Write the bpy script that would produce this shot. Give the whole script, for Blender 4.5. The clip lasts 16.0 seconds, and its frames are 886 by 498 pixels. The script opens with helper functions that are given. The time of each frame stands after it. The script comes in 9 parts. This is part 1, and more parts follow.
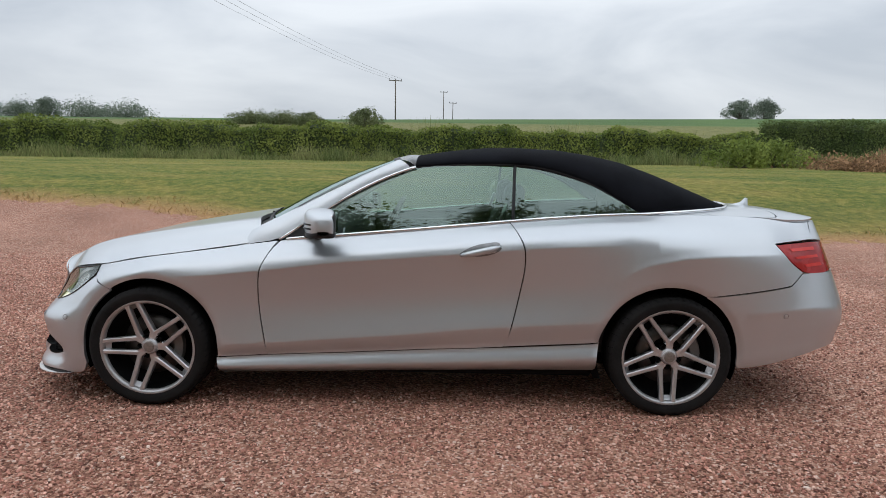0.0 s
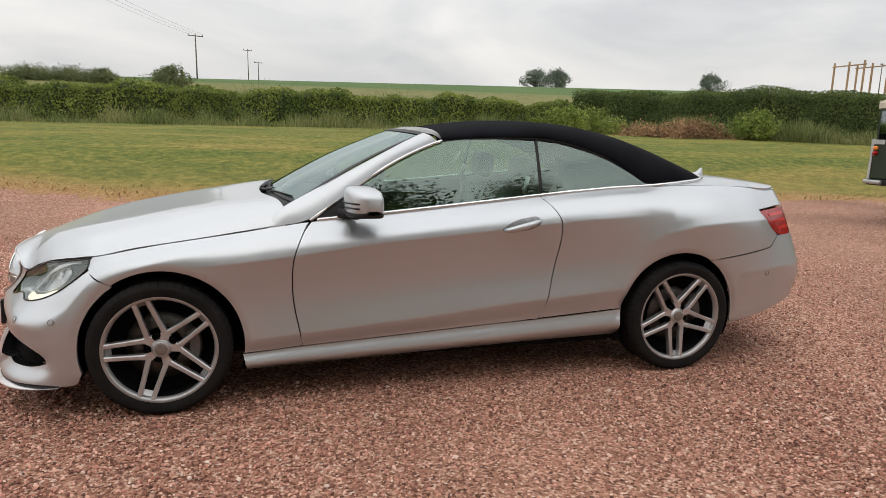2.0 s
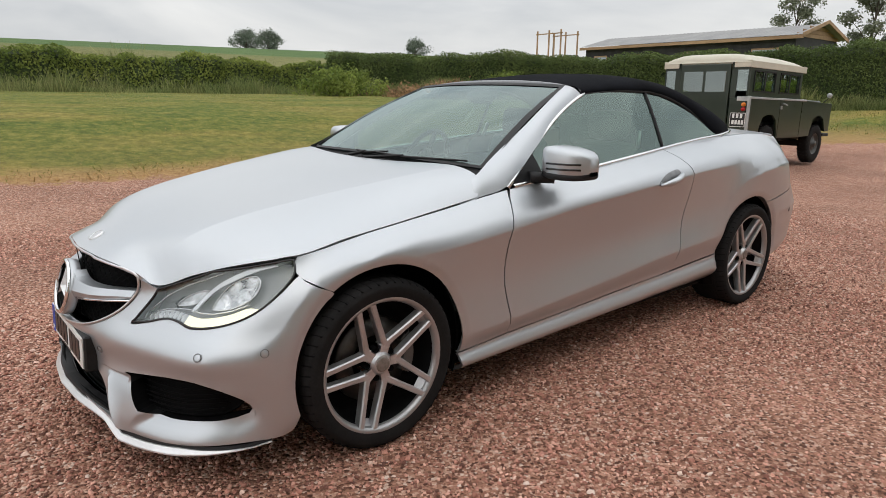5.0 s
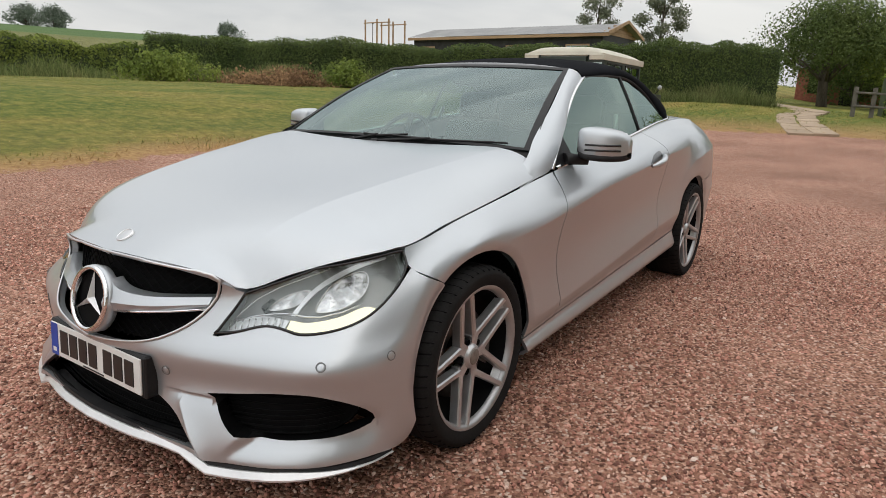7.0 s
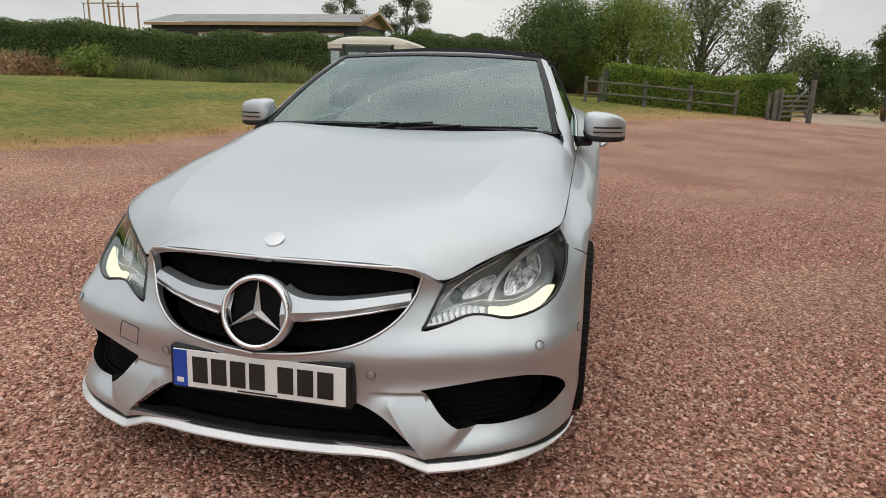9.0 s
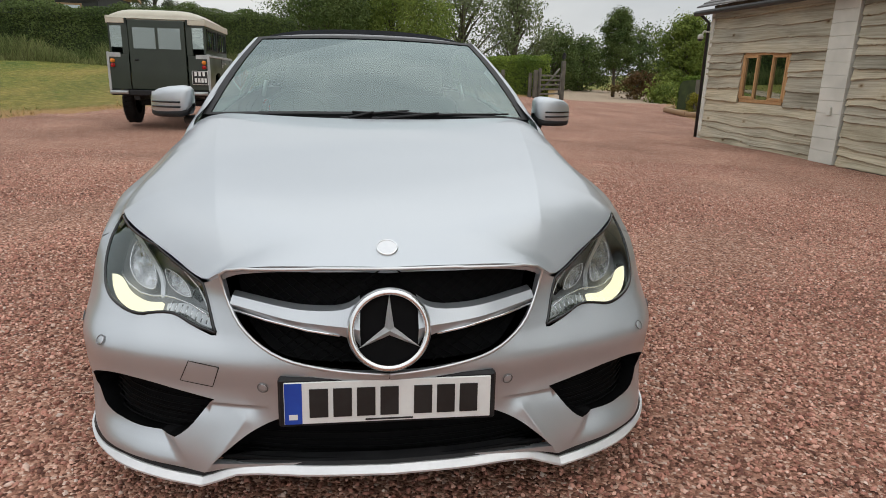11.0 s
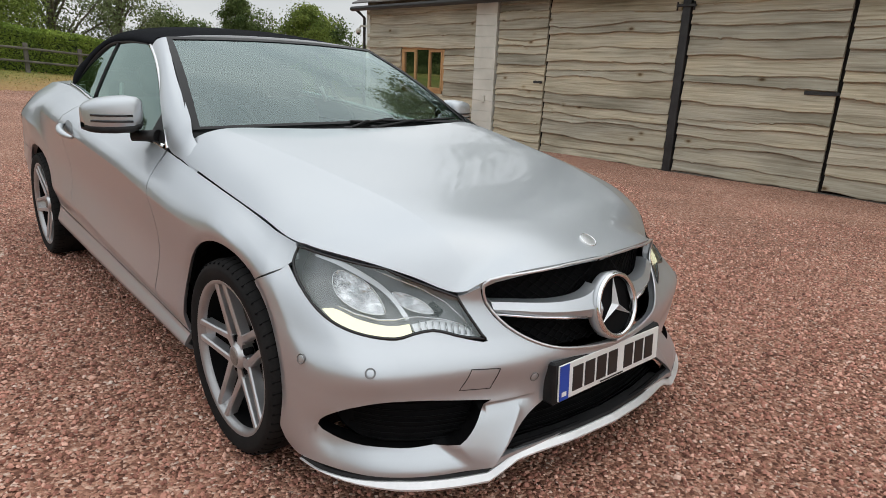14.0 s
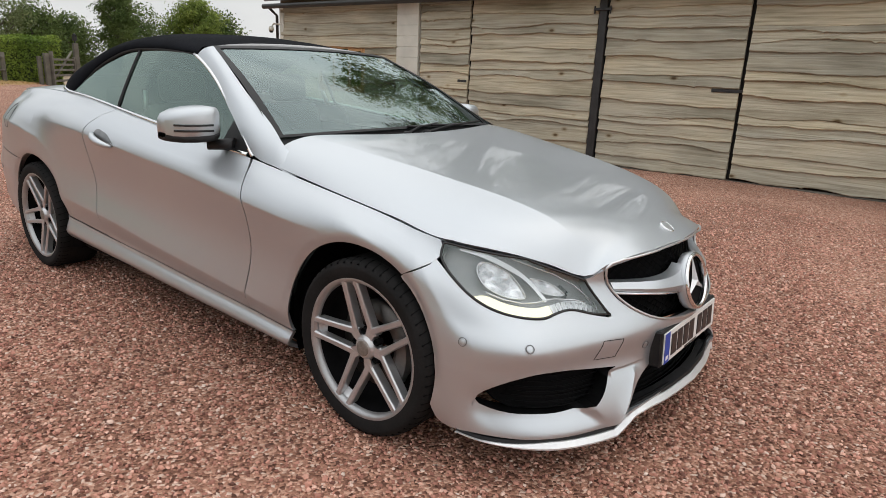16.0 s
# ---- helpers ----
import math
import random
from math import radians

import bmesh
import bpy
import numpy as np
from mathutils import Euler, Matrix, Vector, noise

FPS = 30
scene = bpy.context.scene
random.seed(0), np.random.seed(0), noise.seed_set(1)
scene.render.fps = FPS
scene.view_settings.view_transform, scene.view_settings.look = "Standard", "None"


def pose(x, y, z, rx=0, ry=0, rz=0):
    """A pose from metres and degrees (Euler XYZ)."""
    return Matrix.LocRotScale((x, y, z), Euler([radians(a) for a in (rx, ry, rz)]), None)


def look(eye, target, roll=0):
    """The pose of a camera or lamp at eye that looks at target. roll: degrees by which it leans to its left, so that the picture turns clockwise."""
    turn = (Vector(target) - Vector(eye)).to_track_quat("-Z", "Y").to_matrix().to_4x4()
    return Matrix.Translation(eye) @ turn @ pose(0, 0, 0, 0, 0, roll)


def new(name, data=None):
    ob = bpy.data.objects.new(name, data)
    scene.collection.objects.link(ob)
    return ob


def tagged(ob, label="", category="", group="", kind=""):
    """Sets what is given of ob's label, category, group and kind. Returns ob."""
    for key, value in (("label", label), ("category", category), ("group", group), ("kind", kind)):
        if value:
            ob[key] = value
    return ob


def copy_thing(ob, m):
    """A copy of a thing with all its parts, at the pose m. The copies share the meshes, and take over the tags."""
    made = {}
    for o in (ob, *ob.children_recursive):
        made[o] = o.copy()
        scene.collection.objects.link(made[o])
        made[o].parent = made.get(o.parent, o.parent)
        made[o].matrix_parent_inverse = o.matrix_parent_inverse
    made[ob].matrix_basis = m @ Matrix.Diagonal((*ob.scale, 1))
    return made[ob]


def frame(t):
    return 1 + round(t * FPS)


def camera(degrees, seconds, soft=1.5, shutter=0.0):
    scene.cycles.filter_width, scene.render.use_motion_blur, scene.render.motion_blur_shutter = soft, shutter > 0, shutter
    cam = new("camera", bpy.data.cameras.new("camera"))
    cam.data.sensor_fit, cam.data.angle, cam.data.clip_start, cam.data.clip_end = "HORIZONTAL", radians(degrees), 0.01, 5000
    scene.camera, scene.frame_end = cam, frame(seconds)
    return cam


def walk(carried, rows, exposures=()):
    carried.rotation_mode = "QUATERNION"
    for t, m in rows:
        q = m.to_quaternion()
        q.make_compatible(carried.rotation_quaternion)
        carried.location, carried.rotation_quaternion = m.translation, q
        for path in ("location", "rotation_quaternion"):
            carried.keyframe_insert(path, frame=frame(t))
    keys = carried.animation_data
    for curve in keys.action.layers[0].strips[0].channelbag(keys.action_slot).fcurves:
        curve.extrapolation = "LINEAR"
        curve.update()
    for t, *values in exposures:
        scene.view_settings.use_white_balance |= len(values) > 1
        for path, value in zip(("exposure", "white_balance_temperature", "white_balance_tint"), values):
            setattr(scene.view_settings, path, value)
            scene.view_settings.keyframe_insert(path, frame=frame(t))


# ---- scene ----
cam = camera(68.7, 16.0, soft=0.4)
PATH = [
    (0, (0.26, -4.168, 1.316), (0.218, -2.187, 1.047), 0.8),
    (0.5, (0.069, -4.067, 1.368), (0.168, -2.103, 1.001), 0.9),
    (1, (-0.176, -4.055, 1.363), (0.037, -2.098, 1.007), 1.1),
    (1.5, (-0.506, -4.059, 1.362), (-0.133, -2.127, 1.004), 1.2),
    (2, (-0.881, -3.956, 1.348), (-0.356, -2.061, 0.981), 1.2),
    (2.5, (-1.265, -3.845, 1.356), (-0.615, -1.988, 0.993), 1.1),
    (3, (-1.638, -3.717, 1.348), (-0.838, -1.921, 0.979), 1.0),
    (3.5, (-1.93, -3.489, 1.345), (-0.978, -1.771, 0.967), 0.8),
    (4, (-2.219, -3.266, 1.337), (-1.153, -1.617, 0.955), 0.8),
    (4.5, (-2.464, -3.002, 1.313), (-1.295, -1.427, 0.924), 0.6),
    (4.7, (-2.525, -2.863, 1.29), (-1.327, -1.318, 0.867), 0.6),
    (6.8, (-3.073, -2.015, 1.216), (-1.493, -0.888, 0.733), 1.5),
    (7, (-3.142, -1.941, 1.209), (-1.54, -0.845, 0.729), 1.5),
    (7.5, (-3.364, -1.731, 1.195), (-1.667, -0.786, 0.717), 1.5),
    (8, (-3.505, -1.463, 1.174), (-1.728, -0.685, 0.686), 1.6),
    (8.5, (-3.613, -1.164, 1.178), (-1.772, -0.552, 0.692), 1.5),
    (9, (-3.714, -0.848, 1.175), (-1.821, -0.433, 0.683), 1.4),
    (9.5, (-3.719, -0.551, 1.158), (-1.791, -0.355, 0.664), 1.4),
    (9.7, (-3.707, -0.432, 1.156), (-1.773, -0.318, 0.66), 1.4),
    (11.8, (-3.68, 0.372, 1.2), (-1.826, -0.147, 0.658), 1.7),
    (12, (-3.676, 0.466, 1.201), (-1.845, -0.131, 0.662), 1.7),
    (12.5, (-3.644, 0.777, 1.213), (-1.908, -0.057, 0.675), 2.1),
    (13, (-3.523, 1.058, 1.207), (-1.891, 0.038, 0.666), 2.2),
    (13.5, (-3.367, 1.33, 1.23), (-1.851, 0.143, 0.69), 2.5),
    (14, (-3.238, 1.643, 1.234), (-1.8, 0.361, 0.699), 2.5),
    (14.5, (-3.102, 1.854, 1.233), (-1.724, 0.509, 0.693), 2.5),
    (15, (-2.978, 1.997, 1.243), (-1.678, 0.575, 0.706), 2.4),
    (15.5, (-2.927, 2.144, 1.254), (-1.687, 0.667, 0.723), 2.4),
    (16, (-2.883, 2.316, 1.257), (-1.678, 0.811, 0.725), 2.4),
]
walk(cam, [(t, look(eye, target, roll)) for t, eye, target, roll in PATH], exposures=((0.0, 0.42, 6130, 9), (0.4, 0.57, 6750, 11), (2.5, 0.57, 6800, 11), (4.5, 0.53, 6600, 10), (8.5, 0.39, 6700, 9), (12.5, 0.35, 6420, 8), (14.5, 0.46, 6500, 8), (16.0, 0.52, 6600, 9)))

# ---- light ----
def nodes_of(m):
    m.use_nodes = True
    t = m.node_tree
    t.nodes.clear()
    return t


SUN_DIR = (-0.35, -0.55, 0.95)
world = bpy.data.worlds.new("overcast_sky")
scene.world = world
wt = nodes_of(world)
w_out = wt.nodes.new("ShaderNodeOutputWorld")
w_bg = wt.nodes.new("ShaderNodeBackground")
w_sky = wt.nodes.new("ShaderNodeTexSky")
w_sky.sky_type, w_sky.sun_disc = "NISHITA", False
w_sky.sun_elevation, w_sky.sun_rotation = radians(55), radians(212)
w_sky.air_density, w_sky.dust_density = 1.5, 3.0
w_co = wt.nodes.new("ShaderNodeTexCoord")
w_map = wt.nodes.new("ShaderNodeMapping")
w_map.inputs["Scale"].default_value = (1.0, 1.0, 3.2)
w_n = wt.nodes.new("ShaderNodeTexNoise")
w_n.inputs["Scale"].default_value, w_n.inputs["Detail"].default_value = 2.3, 6.0
w_n.inputs["Distortion"].default_value = 0.6
w_r = wt.nodes.new("ShaderNodeValToRGB")
w_r.color_ramp.elements[0].position, w_r.color_ramp.elements[0].color = 0.34, (4.4, 4.6, 4.9, 1)
w_r.color_ramp.elements[1].position, w_r.color_ramp.elements[1].color = 0.66, (6.6, 6.65, 6.7, 1)
w_mix = wt.nodes.new("ShaderNodeMix")
w_mix.data_type = "RGBA"
w_mix.inputs[0].default_value = 0.93
wt.links.new(w_co.outputs["Generated"], w_map.inputs[0])
wt.links.new(w_map.outputs[0], w_n.inputs["Vector"])
wt.links.new(w_n.outputs["Fac"], w_r.inputs[0])
wt.links.new(w_sky.outputs[0], w_mix.inputs[6])
wt.links.new(w_r.outputs[0], w_mix.inputs[7])
# an overcast sky grows brighter towards the zenith
w_sep = wt.nodes.new("ShaderNodeSeparateXYZ")
w_up = wt.nodes.new("ShaderNodeMapRange")
w_up.inputs[1].default_value, w_up.inputs[2].default_value = 0.1, 1.0
w_up.inputs[3].default_value, w_up.inputs[4].default_value = 0.95, 1.75
w_mul = wt.nodes.new("ShaderNodeVectorMath")
w_mul.operation = "SCALE"
wt.links.new(w_co.outputs["Generated"], w_sep.inputs[0])
wt.links.new(w_sep.outputs[2], w_up.inputs[0])
wt.links.new(w_mix.outputs[2], w_mul.inputs[0])
wt.links.new(w_up.outputs[0], w_mul.inputs["Scale"])
wt.links.new(w_mul.outputs[0], w_bg.inputs["Color"])
w_bg.inputs["Strength"].default_value = 0.10
wt.links.new(w_bg.outputs[0], w_out.inputs[0])

sun = new("sun", bpy.data.lights.new("sun", "SUN"))
sun.data.energy, sun.data.angle, sun.data.color = 0.6, radians(150), (1.0, 0.97, 0.92)
sun.matrix_world = look(Vector(SUN_DIR) * 30, (0, 0, 0))


# ---- materials ----
def surf(name, c1, c2, scale=4.0, rough=0.6, metal=0.0, bump=0.2, fine=60.0, bump_dist=0.01, rand=0.0, island=False,
         spec=0.5, coat=0.0, stretch=(1, 1, 1), detail_mix=0.35, rough_var=0.12):
    """A surface of two colours mixed by a coarse and a fine noise, with relief and uneven gloss."""
    m = bpy.data.materials.new(name)
    t = nodes_of(m)
    N, L = t.nodes, t.links
    out = N.new("ShaderNodeOutputMaterial")
    b = N.new("ShaderNodeBsdfPrincipled")
    L.new(b.outputs[0], out.inputs[0])
    co = N.new("ShaderNodeTexCoord")
    mp = N.new("ShaderNodeMapping")
    mp.inputs["Scale"].default_value = stretch
    L.new(co.outputs["Object"], mp.inputs[0])
    n1 = N.new("ShaderNodeTexNoise")
    n1.inputs["Scale"].default_value, n1.inputs["Detail"].default_value = scale, 5
    n2 = N.new("ShaderNodeTexNoise")
    n2.inputs["Scale"].default_value, n2.inputs["Detail"].default_value = fine, 3
    L.new(mp.outputs[0], n1.inputs["Vector"])
    L.new(mp.outputs[0], n2.inputs["Vector"])
    mx = N.new("ShaderNodeMath")
    mx.operation = "MULTIPLY_ADD"
    L.new(n2.outputs["Fac"], mx.inputs[0])
    mx.inputs[1].default_value = detail_mix
    L.new(n1.outputs["Fac"], mx.inputs[2])
    rp = N.new("ShaderNodeMapRange")
    rp.inputs[1].default_value, rp.inputs[2].default_value = 0.3 + detail_mix * 0.5, 0.7 + detail_mix * 0.5
    L.new(mx.outputs[0], rp.inputs[0])
    cm = N.new("ShaderNodeMix")
    cm.data_type = "RGBA"
    cm.inputs[6].default_value, cm.inputs[7].default_value = (*c1, 1), (*c2, 1)
    L.new(rp.outputs[0], cm.inputs[0])
    col = cm.outputs[2]
    if rand:
        hsv = N.new("ShaderNodeHueSaturation")
        mr = N.new("ShaderNodeMapRange")
        mr.inputs[3].default_value, mr.inputs[4].default_value = 1 - rand, 1 + rand
        if island:
            g = N.new("ShaderNodeNewGeometry")
            L.new(g.outputs["Random Per Island"], mr.inputs[0])
        else:
            g = N.new("ShaderNodeObjectInfo")
            L.new(g.outputs["Random"], mr.inputs[0])
        L.new(mr.outputs[0], hsv.inputs["Value"])
        L.new(col, hsv.inputs["Color"])
        col = hsv.outputs[0]
    L.new(col, b.inputs["Base Color"])
    b.inputs["Metallic"].default_value = metal
    b.inputs["Specular IOR Level"].default_value = spec
    b.inputs["Coat Weight"].default_value = coat
    b.inputs["Coat Roughness"].default_value = 0.05
    rr = N.new("ShaderNodeMapRange")
    rr.inputs[3].default_value, rr.inputs[4].default_value = max(0, rough - rough_var), min(1, rough + rough_var)
    L.new(n1.outputs["Fac"], rr.inputs[0])
    L.new(rr.outputs[0], b.inputs["Roughness"])
    if bump:
        bp = N.new("ShaderNodeBump")
        bp.inputs["Strength"].default_value, bp.inputs["Distance"].default_value = bump, bump_dist
        L.new(mx.outputs[0], bp.inputs["Height"])
        L.new(bp.outputs[0], b.inputs["Normal"])
    return m


def leaf_mat(name, c1, c2, rand=0.35):
    """Foliage: island-varied green with light shining through."""
    m = surf(name, c1, c2, scale=0.7, fine=9.0, rough=0.7, bump=0, rand=rand, island=True, spec=0.15)
    b = next(n for n in m.node_tree.nodes if n.type == "BSDF_PRINCIPLED")
    b.inputs["Transmission Weight"].default_value = 0.0
    b.inputs["Subsurface Weight"].default_value = 0.0
    N, L = m.node_tree.nodes, m.node_tree.links
    out = next(n for n in N if n.type == "OUTPUT_MATERIAL")
    thin, mix = N.new("ShaderNodeBsdfTranslucent"), N.new("ShaderNodeMixShader")
    L.new(b.inputs["Base Color"].links[0].from_socket, thin.inputs[0])
    mix.inputs[0].default_value = 0.38
    L.new(b.outputs[0], mix.inputs[1])
    L.new(thin.outputs[0], mix.inputs[2])
    L.new(mix.outputs[0], out.inputs[0])
    return m


def glass_mat(name, tint, rough=0.0, spec=0.5, sheen=(0.84, 0.93, 0.91)):
    m = bpy.data.materials.new(name)
    t = nodes_of(m)
    out = t.nodes.new("ShaderNodeOutputMaterial")
    mix = t.nodes.new("ShaderNodeMixShader")
    tr = t.nodes.new("ShaderNodeBsdfTransparent")
    tr.inputs[0].default_value = (*tint, 1)
    gl = t.nodes.new("ShaderNodeBsdfGlossy")
    gl.inputs["Roughness"].default_value = rough
    gl.inputs[0].default_value = (*sheen, 1)
    # gloss: spec head-on, rising to full at a glancing view, the same from both sides of the pane
    fr = t.nodes.new("ShaderNodeLayerWeight")
    fr.inputs[0].default_value = 0.5
    pw = t.nodes.new("ShaderNodeMath")
    pw.operation = "POWER"
    pw.inputs[1].default_value = 4.0
    rg = t.nodes.new("ShaderNodeMapRange")
    rg.inputs[3].default_value, rg.inputs[4].default_value = spec, 1.0
    t.links.new(fr.outputs["Facing"], pw.inputs[0])
    t.links.new(pw.outputs[0], rg.inputs[0])
    t.links.new(rg.outputs[0], mix.inputs[0])
    t.links.new(tr.outputs[0], mix.inputs[1])
    t.links.new(gl.outputs[0], mix.inputs[2])
    t.links.new(mix.outputs[0], out.inputs[0])
    return m


M_bark = surf("bark", (0.05, 0.04, 0.03), (0.13, 0.11, 0.085), 3, 0.9, bump=0.8, fine=25, stretch=(1, 1, 0.25), bump_dist=0.03)
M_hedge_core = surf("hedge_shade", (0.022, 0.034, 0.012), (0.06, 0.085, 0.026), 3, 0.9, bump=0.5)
M_leaf_hedge = leaf_mat("hedge_leaf", (0.095, 0.14, 0.03), (0.25, 0.29, 0.068))
M_leaf_laurel = leaf_mat("laurel_leaf", (0.105, 0.17, 0.028), (0.27, 0.35, 0.065))
M_leaf_tree = leaf_mat("tree_leaf", (0.115, 0.168, 0.036), (0.265, 0.312, 0.075))
M_leaf_dark = leaf_mat("dark_tree_leaf", (0.062, 0.098, 0.03), (0.15, 0.19, 0.062))
# distance haze is put into this grey-green leaf colour
M_leaf_pale = leaf_mat("pale_hazed_leaf", (0.13, 0.15, 0.10), (0.24, 0.26, 0.18))
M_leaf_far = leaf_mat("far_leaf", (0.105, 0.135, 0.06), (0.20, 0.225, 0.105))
# blue-green leaves, with the far haze mixed into their colour
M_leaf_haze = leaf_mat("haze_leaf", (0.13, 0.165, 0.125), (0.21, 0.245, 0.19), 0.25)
M_leaf_yellow = leaf_mat("yellow_leaf", (0.2, 0.2, 0.03), (0.3, 0.26, 0.04))
M_leaf_rust = leaf_mat("rust_leaf", (0.12, 0.06, 0.03), (0.16, 0.12, 0.05))
M_tallgrass = leaf_mat("tall_grass", (0.12, 0.165, 0.055), (0.28, 0.285, 0.12), 0.4)
M_lawnblade = leaf_mat("lawn_blade", (0.10, 0.125, 0.028), (0.24, 0.225, 0.065), 0.5)
M_straw = leaf_mat("dry_grass", (0.34, 0.2, 0.08), (0.5, 0.34, 0.16), 0.35)
M_twig = leaf_mat("dead_twig", (0.20, 0.115, 0.062), (0.42, 0.27, 0.155), 0.6)


def plank_mat():
    """Silvered board: fine grain along its length, paler and darker boards, brown knots, weather stains."""
    m = bpy.data.materials.new("weathered_board")
    t = nodes_of(m)
    N, L = t.nodes, t.links
    out, b = N.new("ShaderNodeOutputMaterial"), N.new("ShaderNodeBsdfPrincipled")
    L.new(b.outputs[0], out.inputs[0])
    co, info = N.new("ShaderNodeTexCoord"), N.new("ShaderNodeObjectInfo")
    add = N.new("ShaderNodeVectorMath")
    sh = N.new("ShaderNodeCombineXYZ")
    off = N.new("ShaderNodeMath")
    off.operation = "MULTIPLY"
    off.inputs[1].default_value = 37.0
    L.new(info.outputs["Random"], off.inputs[0])
    for k in (0, 1, 2):
        L.new(off.outputs[0], sh.inputs[k])
    L.new(co.outputs["Object"], add.inputs[0])
    L.new(sh.outputs[0], add.inputs[1])

    def stretched(scale, st, detail, dist=0.0):
        mp, n = N.new("ShaderNodeMapping"), N.new("ShaderNodeTexNoise")
        mp.inputs["Scale"].default_value = st
        L.new(add.outputs[0], mp.inputs[0])
        L.new(mp.outputs[0], n.inputs["Vector"])
        n.inputs["Scale"].default_value, n.inputs["Detail"].default_value, n.inputs["Distortion"].default_value = scale, detail, dist
        return n.outputs["Fac"]

    def ramp(fac, stops):
        r = N.new("ShaderNodeValToRGB")
        e = r.color_ramp.elements
        while len(e) < len(stops):
            e.new(0.5)
        for el, (q, c) in zip(e, stops):
            el.position, el.color = q, (*c, 1)
        L.new(fac, r.inputs[0])
        return r.outputs[0]

    def times(a, c):
        x = N.new("ShaderNodeMix")
        x.data_type, x.blend_type = "RGBA", "MULTIPLY"
        x.inputs[0].default_value = 1
        L.new(a, x.inputs[6])
        L.new(c, x.inputs[7])
        return x.outputs[2]

    grain = stretched(34, (0.035, 1, 1), 5, 0.6)
    col = ramp(grain, [(0.25, (0.30, 0.265, 0.19)), (0.45, (0.46, 0.42, 0.325)), (0.62, (0.56, 0.52, 0.41)), (0.8, (0.65, 0.61, 0.50))])
    col = times(col, ramp(stretched(1.1, (0.5, 1, 1.6), 5), [(0.28, (0.55, 0.55, 0.52)), (0.5, (0.95, 0.95, 0.95)), (0.75, (1.12, 1.07, 0.98))]))
    col = times(col, ramp(info.outputs["Random"], [(0.0, (0.76, 0.78, 0.80)), (0.5, (0.95, 0.95, 0.95)), (1.0, (1.10, 1.07, 1.0))]))
    vo, vm = N.new("ShaderNodeTexVoronoi"), N.new("ShaderNodeMapping")
    vm.inputs["Scale"].default_value = (0.55, 1, 1)
    vo.inputs["Scale"].default_value = 2.6
    L.new(add.outputs[0], vm.inputs[0])
    L.new(vm.outputs[0], vo.inputs["Vector"])
    col = times(col, ramp(vo.outputs["Distance"], [(0.035, (0.28, 0.2, 0.13)), (0.075, (0.8, 0.74, 0.66)), (0.12, (1, 1, 1))]))
    L.new(col, b.inputs["Base Color"])
    b.inputs["Roughness"].default_value, b.inputs["Specular IOR Level"].default_value = 0.88, 0.25
    bp = N.new("ShaderNodeBump")
    bp.inputs["Strength"].default_value, bp.inputs["Distance"].default_value = 0.9, 0.012
    L.new(grain, bp.inputs["Height"])
    L.new(bp.outputs[0], b.inputs["Normal"])
    return m


M_plank = plank_mat()
M_wood_dark = surf("dark_board", (0.02, 0.02, 0.022), (0.05, 0.05, 0.05), 2, 0.8, bump=0.3)
M_wood_new = surf("new_timber", (0.28, 0.17, 0.09), (0.42, 0.28, 0.16), 2.5, 0.7, bump=0.3, fine=30, stretch=(1, 0.2, 1))
M_wood_fence = surf("fence_timber", (0.091, 0.084, 0.070), (0.175, 0.161, 0.133), 3, 0.9, bump=0.4, fine=40)
M_gap = surf("dark_gap", (0.008, 0.007, 0.006), (0.02, 0.018, 0.015), 3, 0.95, bump=0)
M_white_block = surf("painted_block", (0.55, 0.55, 0.49), (0.68, 0.67, 0.6), 3, 0.8, bump=0.4, fine=80)
M_black_metal = surf("black_metal", (0.012, 0.012, 0.013), (0.03, 0.03, 0.03), 8, 0.5, metal=0.0, bump=0.1)
M_oak = surf("oak_frame", (0.38, 0.2, 0.08), (0.52, 0.31, 0.14), 4, 0.55, bump=0.2, fine=50, stretch=(1, 1, 0.2))
M_slate = surf("slate_roof", (0.1, 0.1, 0.105), (0.2, 0.19, 0.18), 3, 0.8, bump=0.5, fine=20)
M_tin = surf("ribbed_roof_sheet", (0.2, 0.2, 0.2), (0.3, 0.3, 0.295), 1, 0.6, bump=0.1)
M_brick = surf("red_brick_wall", (0.22, 0.07, 0.045), (0.34, 0.13, 0.08), 6, 0.9, bump=0.4, fine=30)
M_path = surf("path_stone", (0.30, 0.22, 0.15), (0.42, 0.32, 0.225), 2, 0.9, bump=0.4, fine=25, rand=0.12)
M_pane = glass_mat("window_glass", (0.05, 0.055, 0.055))
M_pole = surf("creosote_pole", (0.09, 0.075, 0.06), (0.16, 0.14, 0.12), 3, 0.9, bump=0.2)


# ---- mesh helpers ----
def mesh_of(name, verts, faces, mat, smooth=False):
    me = bpy.data.meshes.new(name)
    me.from_pydata([tuple(v) for v in verts], [], [tuple(f) for f in faces])
    if smooth:
        me.polygons.foreach_set("use_smooth", [True] * len(me.polygons))
    for m in (mat if isinstance(mat, (list, tuple)) else [mat]):
        me.materials.append(m)
    me.update()
    return me


